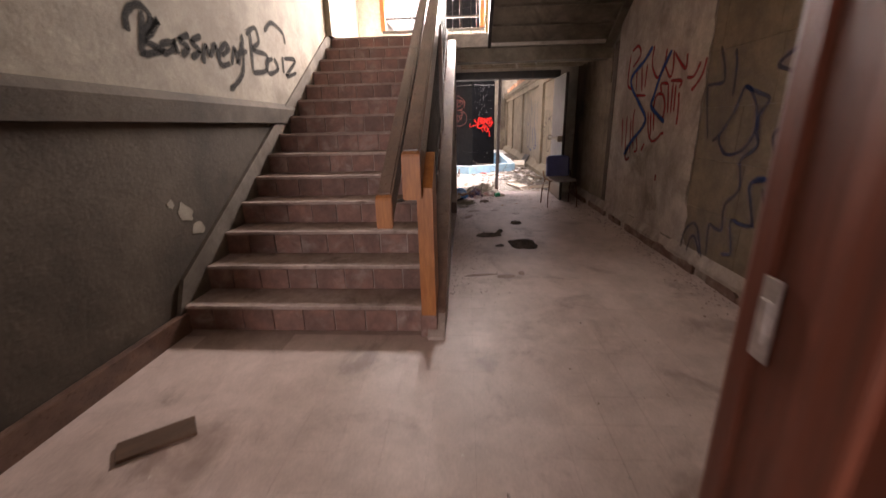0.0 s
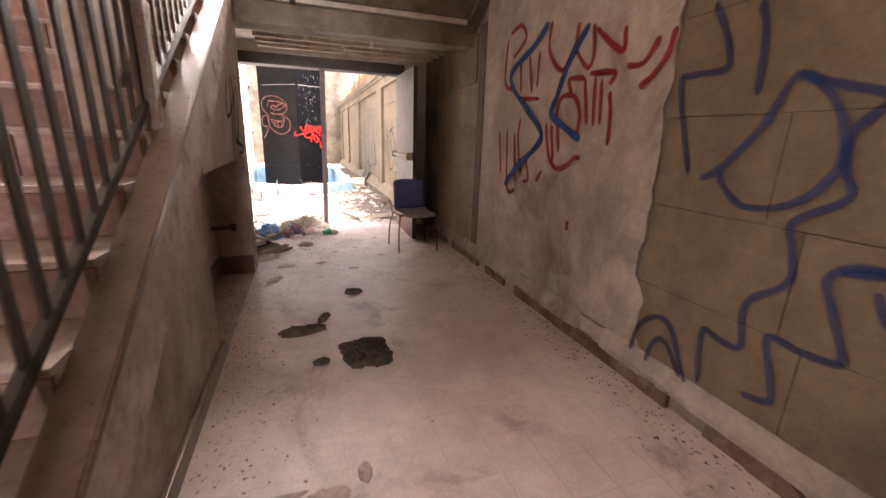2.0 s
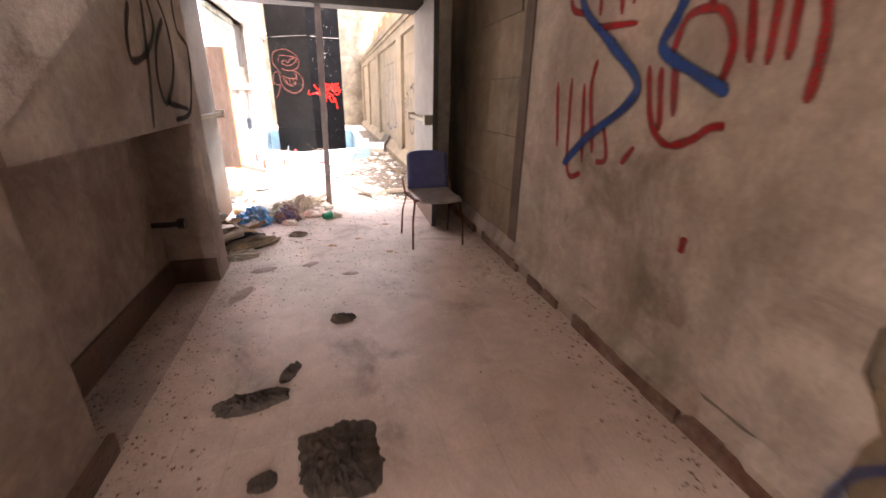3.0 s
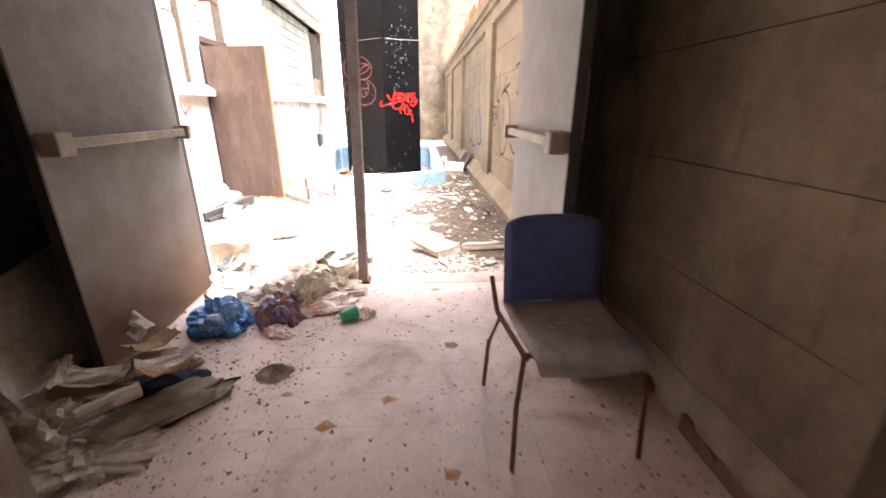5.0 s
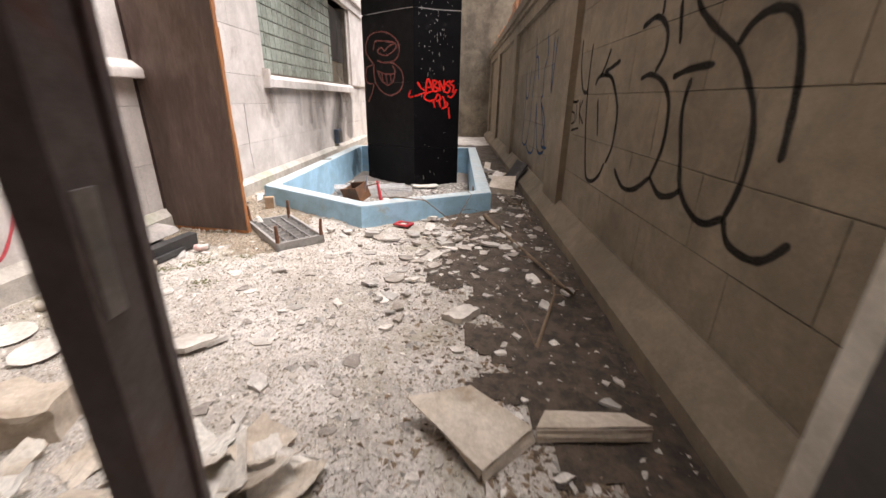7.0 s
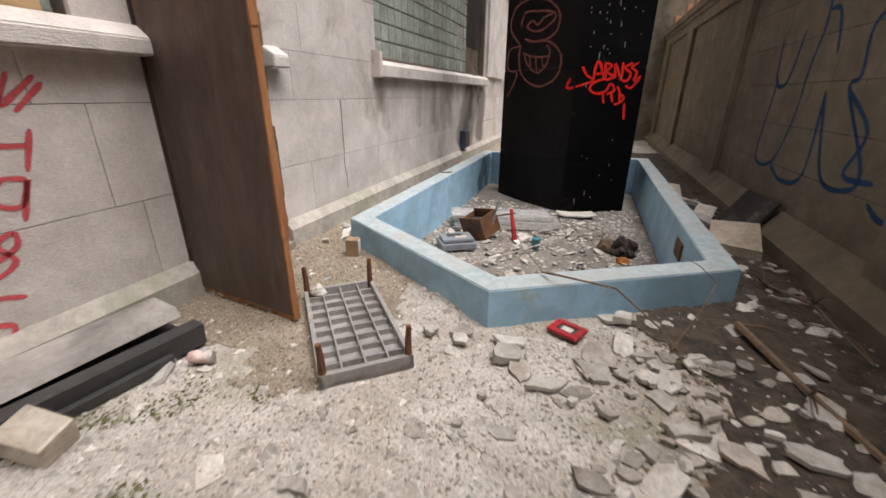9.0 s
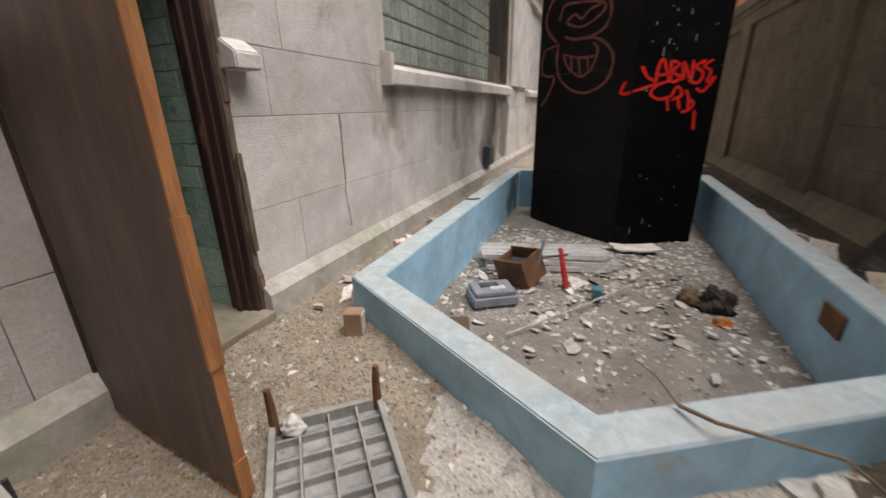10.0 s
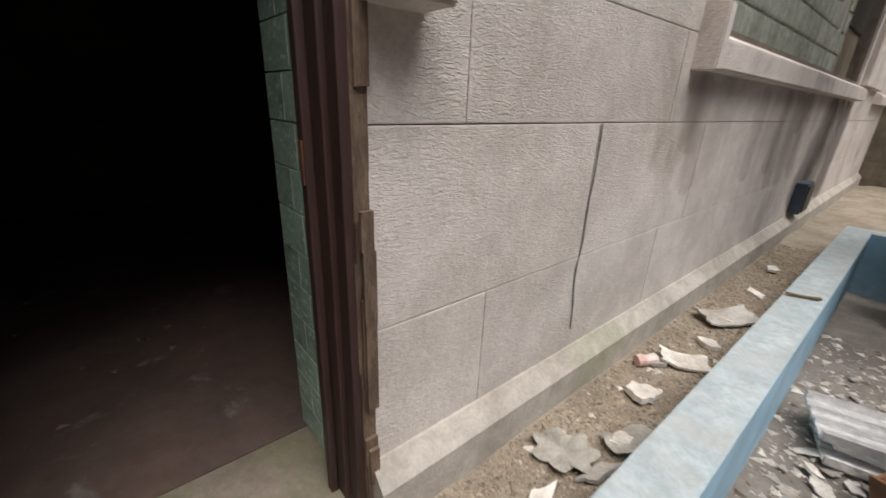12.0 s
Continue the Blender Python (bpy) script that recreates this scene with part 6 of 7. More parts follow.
ca = thing("flattened_carton", "flattened torn cardboard carton on the gravel", "carton", at=(1.34, 8.96, G))
card_panel("panel", ((-0.49, 0.08, 0.12), (-0.19, -0.2, 0.05), (0.02, 0.0, 0.06), (-0.22, 0.19, 0.10)), 0.006, ca)
card_panel("flap", ((-0.48, 0.08, 0.115), (-0.19, -0.2, 0.045), (-0.2, -0.19, 0.004), (-0.42, 0.1, 0.06)), 0.006, ca)
card_panel("flap", ((-0.19, -0.2, 0.045), (0.02, 0.0, 0.055), (0.04, -0.01, 0.004), (-0.18, -0.21, 0.004)), 0.006, ca)
card_panel("panel", ((0.04, 0.01, 0.05), (0.5, 0.02, 0.07), (0.44, 0.13, 0.03), (0.1, 0.13, 0.03)), 0.006, ca)
card_panel("flap", ((0.04, -0.01, 0.004), (0.5, 0.01, 0.01), (0.5, 0.02, 0.066), (0.04, 0.01, 0.048)), 0.006, ca)
cw = thing("crushed_carton", "torn brown carton wedged between basin and wall", "carton", at=(1.72, 13.55, G))
card_panel("panel", ((-0.22, -0.1, 0.10), (0.14, -0.2, 0.08), (0.2, 0.16, 0.22), (-0.14, 0.22, 0.2)), 0.006, cw)
card_panel("flap", ((-0.22, -0.1, 0.10), (0.14, -0.2, 0.08), (0.15, -0.2, 0.0), (-0.2, -0.12, 0.0)), 0.006, cw)
dk = thing("black_panel", "black bent panel leaning on the wall foot", "panel", at=(1.86, 14.2, G))
o = part("sheet", boxes((-0.012, 0.012, -0.28, 0.28, 0.0, 0.42), bevel=0.004), M_DARKPL, dk)
o.matrix_basis = pose(0, 0, 0, 0, 32, 8)
flat_piece("grey_board", "grey broken board lying behind the basin wall", "board", (1.72, 14.6, G + 0.03), (6, -8, 70), (0.5, 0.18, 0.015), M_PLASTERBIT, 0.01, 21)
flat_piece("grey_board", "long narrow board beside the courtyard wall", "board", (1.62, 15.6, G + 0.03), (3, -4, 84), (0.8, 0.12, 0.02), M_CARD, 0.01, 22)
cc = boxes((-0.17, 0.17, -0.11, 0.11, 0.0, 0.17))
bmesh.ops.subdivide_edges(cc, edges=list(cc.edges), cuts=7, use_grid_fill=True)
for v in cc.verts:
    q = v.co.copy()
    v.co += Vector((noise.noise(q * 9), noise.noise(q * 9 + Vector((5, 0, 0))), noise.noise(q * 7 + Vector((0, 5, 0))))) * 0.035 * (0.3 + q.z * 5)
    v.co.z = max(0.0, v.co.z - 0.25 * max(0.0, q.x) * q.z * 3)
cc = part("crushed_carton", cc, M_CARD)
cc.matrix_basis = pose(-0.68, 8.92, G - 0.005, 0, 0, 15)
tagged(cc, "crushed pale cardboard box on the gravel", "carton")
bm = bmesh.new()
gut = thing("light_housing", "long black fixture housing lying along the facade", "housing", at=(-1.56, 10.56, G + 0.012), turn=-9)
part("channel", prism(bmesh.new(), [(-0.2, 0.0), (0.19, 0.0), (0.2, 0.115), (0.12, 0.12), (0.12, 0.105), (0.182, 0.1), (0.175, 0.015), (-0.185, 0.015), (-0.185, 0.12), (-0.2, 0.12)], "y", -0.52, 0.5), M_DARKPL, gut)
M_DUSTMETAL = mat("dusty_grey_metal", (0.36, 0.325, 0.295), (0.24, 0.215, 0.195), 0.7, 3, 50, 0.25, dirt=(0.12, 0.105, 0.095), dirt_scale=3, dirt_amount=0.4)
o = part("cover", prism(bmesh.new(), [(-0.19, 0.0), (-0.15, 0.03), (0.03, 0.03), (0.07, -0.01), (0.065, -0.016), (0.027, 0.018), (-0.147, 0.018), (-0.18, -0.006)], "y", -0.54, 0.46), M_DUSTMETAL, gut)
o.matrix_basis = pose(-0.01, 0.02, 0.13, 1.5, 5, 2)
part("side_rail", boxes((0.2, 0.235, -0.5, 0.32, 0.0, 0.05), bevel=0.006), M_DARKPL, gut)
o = part("clear_block", boxes((-0.09, 0.09, -0.07, 0.07, 0, 0.13), bevel=0.012), M_FILM, gut, "cloudy plastic cover block")
o.matrix_basis = pose(0.3, -0.2, 0.005, 12, 18, 24)
for p, t, lab in (((-1.18, 10.90, G + 0.035), 20, "crushed pale drink can beside the housing"), ((-1.70, 13.85, G + 0.03), 60, "pale crushed can by the plinth")):
    c = thing("drink_can", lab, "can", at=p, turn=t)
    part("can_body", tube(bmesh.new(), [(-0.055, 0, 0), (-0.03, 0, 0.002), (0.0, 0, -0.003), (0.05, 0, 0.001)], [0.028, 0.032, 0.027, 0.032], 12), M_PINKBAG, c)
    part("can_end", tube(bmesh.new(), [(0.05, 0, 0.001), (0.056, 0, 0.001)], [0.03, 0.026], 12), M_STEEL, c)
bt = thing("plastic_bottle", "clear crushed plastic bottle near the plinth", "bottle", at=(-1.44, 9.84, G + 0.04), turn=15)
part("bottle_body", tube(bmesh.new(), [(-0.12, 0, 0), (-0.1, 0, 0), (0.05, 0, 0.004), (0.09, 0, 0.002), (0.12, 0, 0.002)], [0.026, 0.036, 0.03, 0.018, 0.013], 12), M_FILM, bt)
part("bottle_cap", tube(bmesh.new(), [(0.12, 0, 0.002), (0.145, 0, 0.002)], 0.016, 10), M_BLUEBAG, bt)
for p, r in (((-1.42, 9.52, G), 0.12), ((-1.12, 9.38, G), 0.11)):
    pl = thing("paper_plate", "white paper plate lying on the gravel", "plate", group="paper plates", at=p)
    o = part("plate", tube(bmesh.new(), [(0, 0, 0.0), (0, 0, 0.006), (0, 0, 0.018)], [r * 0.6, r * 0.75, r], 20), M_PAPER, pl)
    o.matrix_basis = pose(0, 0, 0.01, 4, 3, 0)

# upturned grate with four legs
M_DUSTGREY = mat("dusty_grey_plastic", (0.34, 0.32, 0.30), (0.25, 0.235, 0.22), 0.6, 4, 50, 0.2, dirt=(0.42, 0.38, 0.34), dirt_scale=4, dirt_amount=0.4)
gr = thing("metal_grate", "upturned grey metal grate with four rusty legs", "grate", at=(-0.66, 11.41, G), turn=41.5)
W, L = 0.22, 0.45
part("base_plate", boxes((-W, W, -L, L, 0.012, 0.022)), M_DUSTGREY, gr)
for x0, x1, y0, y1 in ((-W, W, -L, -L + 0.025), (-W, W, L - 0.025, L), (-W, -W + 0.025, -L, L), (W - 0.025, W, -L, L)):
    part("rim", boxes((x0, x1, y0, y1, 0.0, 0.075), bevel=0.005), M_DUSTGREY, gr)
for i in range(1, 4):
    part("rib", boxes((-W + i * W / 2 - 0.004, -W + i * W / 2 + 0.004, -L, L, 0.022, 0.062)), M_DUSTGREY, gr)
for j in range(1, 9):
    y = -L + j * 2 * L / 9
    part("rib", boxes((-W, W, y - 0.004, y + 0.004, 0.022, 0.055)), M_DUSTGREY, gr)
slot = boxes((-0.032, 0.032, -0.007, 0.007, 0, 0.003))
slot_mesh = bpy.data.meshes.new("slot")
slot.to_mesh(slot_mesh)
slot.free()
slot_mesh.materials.append(M_GREYPL)
for i in range(4):
    for j in range(9):
        o = new("slot", slot_mesh)
        o.parent = gr
        o.location = (-W + (i + 0.5) * W / 2, -L + (j + 0.5) * 2 * L / 9, 0.022)
for x, y in ((-W + 0.02, -L + 0.02), (W - 0.02, -L + 0.02), (-W + 0.02, L - 0.02), (W - 0.02, L - 0.02)):
    part("leg", tube(bmesh.new(), [(x, y, 0.03), (x, y, 0.16), (x * 1.02, y * 1.01, 0.23)], [0.02, 0.016, 0.013], 8), M_RUST, gr)
lump("plaster_lump", "white plaster lump on the grate", "plaster lump", (-1.02, 11.62, G + 0.06), (0.045, 0.04, 0.05), 71, M_PLASTERBIT, 0, 5, 0.3)
br = thing("brick_piece", "broken pale brick beside the basin", "brick", at=(-1.24, 12.38, G), turn=20)
o = part("brick_body", boxes((-0.05, 0.05, -0.045, 0.045, 0, 0.14), bevel=0.008), M_TANCLOTH, br)
o = part("white_face", boxes((0.05, 0.056, -0.04, 0.04, 0.01, 0.13), bevel=0.002), M_WHITE, br)

def lobed_leaf(at, turn, size, lobes, label):
    """A dry fallen leaf with deep lobes, cupped at the rim."""
    bm = bmesh.new()
    n = lobes * 8
    mid = bm.verts.new((0, 0, 0.006))
    rim, half = [], []
    for i in range(n):
        a = 2 * math.pi * i / n
        wave = 0.5 + 0.5 * math.cos(lobes * a)
        r = size * ((0.74 + 0.26 * wave ** 0.6) if lobes > 3 else (0.45 + 0.55 * abs(math.cos(a)) ** 0.8))
        half.append(bm.verts.new((0.5 * r * math.cos(a), 0.42 * r * math.sin(a), 0.012 + 0.008 * wave)))
        rim.append(bm.verts.new((r * math.cos(a), 0.85 * r * math.sin(a), 0.01 + 0.03 * noise.noise((math.cos(a) * 2, math.sin(a) * 2, size * 50)) + 0.014 * wave)))
    for i in range(n):
        j = (i + 1) % n
        bm.faces.new((mid, half[i], half[j]))
        bm.faces.new((half[i], rim[i], rim[j], half[j]))
    ext = bmesh.ops.extrude_face_region(bm, geom=list(bm.faces))
    for e in ext["geom"]:
        if isinstance(e, bmesh.types.BMVert):
            e.co.z += 0.004
    lo = min(v.co.z for v in bm.verts)
    for v in bm.verts:
        v.co.z -= lo
    o = part("dry_leaf", bm, M_LEAF)
    o.matrix_basis = pose(*at, 0, 0, turn)
    tagged(o, label, "leaf")


M_LEAF = mat("dry_grey_leaf", (0.42, 0.39, 0.34), (0.30, 0.275, 0.235), 0.85, 12, 70, 0.5, dirt=(0.20, 0.16, 0.12), dirt_scale=9, dirt_amount=0.3)
lobed_leaf((-1.63, 13.03, G + 0.012), 40, 0.13, 7, "large dry grey lobed leaf beside the plinth")
lobed_leaf((-1.50, 13.27, G + 0.012), 70, 0.11, 2, "pale dry oval leaf on the tan gravel")
flat_piece("plaster_flake", "curled grey plaster flake beside the plinth", "plaster flake", (-1.60, 14.7, G + 0.012), (4, 0, 60), (0.34, 0.16, 0.012), M_PLASTERBIT, 0.03, 31)
flat_piece("plaster_flake", "curled grey plaster flake beside the plinth", "plaster flake", (-1.58, 14.0, G + 0.012), (0, 3, 30), (0.22, 0.13, 0.012), M_PLASTERBIT, 0.02, 32)
flat_piece("wood_splinter", "dark splinter lying on the basin rim", "splinter", (-1.31, 14.9, 0.172), (0, 0, 25), (0.16, 0.025, 0.012), M_TWIG, 0.005, 33)

# red plate with a dial
rp = thing("red_cover", "broken red plastic cover by the basin", "cover", at=(0.48, 11.77, G + 0.02), turn=-25)
o = part("frame", boxes((-0.09, 0.09, -0.07, -0.035, 0, 0.02), (-0.09, 0.09, 0.035, 0.07, 0, 0.02), (-0.09, -0.05, -0.035, 0.035, 0, 0.02), (0.05, 0.09, -0.035, 0.035, 0, 0.02), bevel=0.006), M_REDPL, rp)
o = part("insert", boxes((-0.05, 0.05, -0.035, 0.035, 0, 0.01)), M_DARKPL, rp)
part("label", boxes((-0.03, 0.03, -0.02, 0.02, 0.01, 0.013)), M_PAPER, rp)

# things in the basin
tb = thing("brown_tile", "broken brown tile leaning in the basin corner", "tile", at=(-0.84, 12.99, BED + 0.01), turn=35)
o = part("tile_body", boxes((-0.1, 0.1, -0.012, 0.012, 0, 0.16), bevel=0.003), M_WOODBOARD, tb)
o.matrix_basis = pose(0, 0, 0, -38, 8, 0)
pn = thing("ceiling_light", "dismantled pale metal ceiling light lying in the basin", "ceiling light", at=(-0.42, 14.62, BED), turn=16)
for i, (z, a, dx) in enumerate(((0.01, 2, 0.0), (0.06, -3, 0.05), (0.11, 4, -0.04))):
    bm = boxes((-0.64, 0.64, -0.17, 0.17, 0, 0.012), (-0.64, 0.64, -0.17, -0.15, 0, 0.05), (-0.64, 0.64, 0.15, 0.17, 0, 0.05), (-0.64, 0.64, -0.05, -0.03, 0.0, 0.03), (-0.64, 0.64, 0.05, 0.07, 0.0, 0.03), bevel=0.003)
    o = part("panel", bm, mat("dull_white_metal", (0.82, 0.81, 0.80), (0.72, 0.71, 0.70), 0.22, 4, 50, 0.1, metal=0.55, dirt=(0.25, 0.22, 0.19), dirt_scale=4, dirt_amount=0.2), pn)
    o.matrix_basis = pose(dx, 0.03 * i, z, 2, 1.5, a)
rb = thing("rusty_box", "open rusty metal box tipped on the rubble", "box", at=(-0.58, 14.12, BED + 0.02), turn=-30)
rb.matrix_basis = rb.matrix_basis @ Matrix.Scale(0.86, 4)
for row in ((-0.2, 0.2, -0.16, -0.145, 0, 0.3), (-0.2, 0.2, 0.145, 0.16, 0, 0.3), (-0.2, -0.185, -0.145, 0.145, 0, 0.27), (0.185, 0.2, -0.145, 0.145, 0, 0.3), (-0.185, 0.185, -0.145, 0.145, 0, 0.015)):
    o = part("side_panel" if row[5] > 0.1 else "bottom_panel", boxes(row, bevel=0.003), M_RUSTBOX, rb)
    o.matrix_basis = pose(0, 0, 0.03, 16, -10, 0)
o = part("inner_core", boxes((-0.15, 0.13, -0.1, 0.1, 0.02, 0.2), bevel=0.01), M_DARKPL, rb)
o.matrix_basis = pose(0, 0, 0.03, 16, -10, 0)
part("rod", tube(bmesh.new(), [(0.15, 0.0, 0.1), (0.2, 0.05, 0.5)], 0.014, 8), M_GREYPL, rb)
part("rod", tube(bmesh.new(), [(0.1, 0.0, 0.28), (0.42, 0.15, 0.38)], 0.011, 8), M_RUST, rb)
rt = thing("crowbar", "long red metal crowbar leaning on the box", "crowbar", at=(-0.22, 14.1, BED + 0.02))
part("bar", tube(bmesh.new(), [(0.03, -0.04, 0.0), (-0.01, 0.03, 0.15), (-0.06, 0.12, 0.32)], [0.03, 0.026, 0.022], 8), M_REDPL, rt)
gc = thing("plastic_case", "grey plastic equipment case lying in the basin", "case", at=(-0.76, 13.66, BED + 0.02), turn=32)
part("case_body", boxes((-0.19, 0.19, -0.14, 0.14, 0, 0.075), bevel=0.012), M_GREYPL, gc)
lid = part("case_lid", boxes((-0.17, 0.17, -0.12, 0.12, 0.075, 0.12), bevel=0.014), M_GREYPL, gc)
part("window", boxes((-0.1, 0.06, -0.01, 0.07, 0.12, 0.124)), M_DARKPL, lid)
part("sticker", boxes((-0.02, 0.1, -0.07, 0.0, 0.12, 0.123)), M_PAPER, lid)
cu = thing("teal_cup", "small teal plastic cup in the rubble", "cup", at=(0.06, 13.94, BED + 0.01))
part("cup_wall", tube(bmesh.new(), [(0, 0, 0), (0, 0, 0.11)], [0.04, 0.05], 12), mat("teal_plastic", (0.08, 0.22, 0.26), (0.06, 0.17, 0.2), 0.4), cu)
pp = thing("thin_pipe", "thin grey pipe lying across the rubble", "pipe")
part("pipe", tube(bmesh.new(), [(-0.52, 13.12, BED + 0.04), (-0.1, 13.62, BED + 0.06), (0.34, 14.2, BED + 0.08)], 0.008, 8), M_SLAB, pp)
lump("dark_fur", "dark matted bundle against the basin wall", "bundle", (0.95, 14.15, BED), (0.13, 0.13, 0.16), 81, mat("matted_black_fur", (0.03, 0.022, 0.018), (0.06, 0.04, 0.03), 0.9, 12, 90, 0.9), 0, 9, 0.6)
lump("brown_rag", "brown rag beside the dark bundle", "rag", (0.80, 14.22, BED), (0.1, 0.09, 0.1), 83, M_TWIG, 0, 9, 0.5)
lump("orange_wrapper", "crumpled orange wrapper in the basin", "wrapper", (0.93, 13.82, BED), (0.065, 0.05, 0.06), 85, mat("orange_plastic", (0.45, 0.16, 0.03), (0.35, 0.11, 0.02), 0.4), 0, 7, 0.4)
flat_piece("white_sheet", "white board lying at the pillar foot", "board", (0.42, 15.32, BED + 0.03), (0, 2, 20), (0.5, 0.24, 0.02), M_PAPER, 0.02, 12)
stain = part("paint_patch", boxes((1.262, 1.279, 13.2, 13.42, -0.08, 0.06), bevel=0.002), M_RUSTBOX)
tagged(stain, "square rusty plate on the basin wall", "plate")

# branches
def branch(label, pts, r, twigs, seed):
    rng = random.Random(seed)
    b = thing("dry_branch", label, "branch", group="dry branches")
    part("stem", tube(bmesh.new(), pts, [r * (1 - 0.6 * i / (len(pts) - 1)) for i in range(len(pts))], 7), M_TWIG, b)
    for i in range(twigs):
        p = Vector(pts[rng.randrange(len(pts))])
        d = Vector((rng.uniform(-1, 1), rng.uniform(-1, 1), rng.uniform(0.0, 0.6))) * 0.22
        part("twig", tube(bmesh.new(), [p, p + d * 0.5 + Vector((0, 0, 0.02)), p + d], [r * 0.4, r * 0.3, r * 0.15], 5), M_TWIG, b)


branch("long dry branch lying along the courtyard wall", [(1.36, 12.1, 0.0), (1.5, 11.6, G + 0.03), (1.66, 11.06, G + 0.02), (1.72, 10.7, G + 0.05), (1.86, 10.2, G + 0.03)], 0.022, 7, 5)
branch("thin dry twig across the basin rim", [(0.3, 12.0, 0.19), (0.38, 11.9, 0.23), (0.7, 11.9, 0.2), (0.95, 11.85, 0.02), (1.05, 11.7, G + 0.02)], 0.008, 3, 6)
branch("dry twig standing in the rubble by the wall", [(1.0, 11.8, G), (1.1, 11.9, 0.1), (1.2, 12.05, 0.24)], 0.007, 2, 7)
branch("tangle of dry twigs against the wall foot", [(1.75, 12.9, G), (1.8, 12.4, 0.05), (1.85, 11.9, 0.0)], 0.012, 9, 8)
branch("bare branch among debris near the wall", [(1.5, 9.6, G), (1.7, 10.1, 0.02), (1.8, 10.6, G + 0.02)], 0.012, 5, 9)

M_TANBED = mat("tan_gravel_bed", (0.37, 0.31, 0.24), (0.27, 0.22, 0.165), 0.95, 3, 80, 0.9, dirt=(0.16, 0.125, 0.08), dirt_scale=2.2, dirt_amount=0.35, grain_mix=0.7)


def tan_here(x, y):
    edge = -0.55 + 0.25 * noise.noise((y * 1.5, 7, 0)) + 0.2 * noise.noise((x * 5, y * 5, 3)) + 0.1 * noise.noise((x * 15, y * 15, 3))
    return not inside(x, y, BASIN_OUT) and x < edge and y > 11.0 + 0.5 * noise.noise((x * 2, 4, 1)) + 0.2 * noise.noise((x * 9, y * 9, 1))


structure("tan_gravel_bed", sheet(FW + 0.06, 0.0, 10.3, 22.95, G + 0.016, 0.045, 0.03, tan_here), M_TANBED, "bare tan gravel along the plinth and basin", "ground")


def soil_here(x, y):
    edge = 1.15 + 0.3 * noise.noise((y * 1.1, 2, 0)) + 0.26 * noise.noise((y * 4, x * 4, 0)) + 0.1 * noise.noise((y * 11, x * 11, 4)) - 0.2 * min(1.0, max(0.0, y - 9.8))
    return not inside(x, y, BASIN_OUT) and x > edge + max(0.0, 9.2 - y) * 0.9


structure("soil_strip", sheet(0.2, CW - 0.08, YD + 0.5, 20.0, G + 0.02, 0.035, 0.03, soil_here), M_SOIL, "dark damp dirt and leaf litter along the wall", "soil")

# larger plaster chunks, then the joined rest
rng = random.Random(11)
forms = [bpy.data.meshes.new("plaster_chunk") for _ in range(8)]
for i, me in enumerate(forms):
    b = shard(random.Random(100 + i), 0.1, 0.028)
    bmesh.ops.recalc_face_normals(b, faces=b.faces)
    b.to_mesh(me)
    b.free()
    me.materials.append(M_PLASTERBIT)


slabs = [bpy.data.meshes.new("plaster_slab") for _ in range(6)]
for i, me in enumerate(slabs):
    b = shard(random.Random(140 + i), 0.14, 0.02)
    bmesh.ops.recalc_face_normals(b, faces=b.faces)
    b.to_mesh(me)
    b.free()
    me.materials.append(M_PLASTERBIT if i % 3 == 2 else M_SLAB)
for i in range(170):
    x, y = rng.gauss(1.0, 0.38), 11.75 - 1.9 * rng.random() ** 1.8
    if i > 120:
        x, y = rng.uniform(1.5, 1.95), rng.uniform(11.8, 15.5)
    if inside(x, y + 0.15, BASIN_OUT) or inside(x - 0.1, y, BASIN_OUT) or (x < 0.5 and rng.random() < 0.5):
        continue
    o = new("plaster_slab", rng.choice(slabs))
    k = 0.2 + 0.55 * rng.random() ** 1.6
    o.matrix_basis = pose(x, y, G + 0.02 + 0.03 * bumps(x, y), rng.uniform(-14, 14), rng.uniform(-14, 14), rng.uniform(0, 360)) @ Matrix.Diagonal((k * rng.uniform(0.8, 1.4), k, rng.uniform(0.5, 1.0), 1))
    tagged(o, "broken flat slab of fallen pale plaster", "plaster slab", "plaster slabs")

for x, y, k, a in ((0.89, 11.71, 1.3, 30), (0.76, 12.04, 1.5, 10), (1.05, 11.35, 1.2, 70), (1.12, 11.15, 1.5, 120), (1.54, 11.57, 1.1, 150), (1.16, 11.65, 1.1, 200), (0.85, 10.95, 1.3, 250), (0.63, 11.6, 1.6, 310), (0.22, 11.6, 1.4, 20), (-0.06, 11.58, 1.1, 80), (1.35, 11.2, 1.3, 15), (0.95, 11.5, 1.2, 95), (0.3, 11.35, 1.0, 140)):
    o = new("plaster_slab", rng.choice(slabs))
    o.matrix_basis = pose(x, y, G + 0.022 + 0.03 * bumps(x, y), rng.uniform(-10, 10), rng.uniform(-10, 10), a) @ Matrix.Diagonal((k * 0.75, k * 0.6, 0.9, 1))
    tagged(o, "large broken slab of fallen pale plaster", "plaster slab", "plaster slabs")
for i in range(55):
    x, y = rng.uniform(-1.1, 1.0), rng.uniform(8.7, 11.5)
    if not (x < -0.3 and y > 10.9):
        o = new("plaster_slab", rng.choice(slabs))
        k = 0.25 + 0.5 * rng.random() ** 1.7
        o.matrix_basis = pose(x, y, G + 0.006 + 0.03 * bumps(x, y), rng.uniform(-3, 3), rng.uniform(-3, 3), rng.uniform(0, 360)) @ Matrix.Diagonal((k * 1.2, k, 0.55, 1))
        tagged(o, "flat trodden flake of plaster in the gravel", "plaster slab", "plaster slabs")
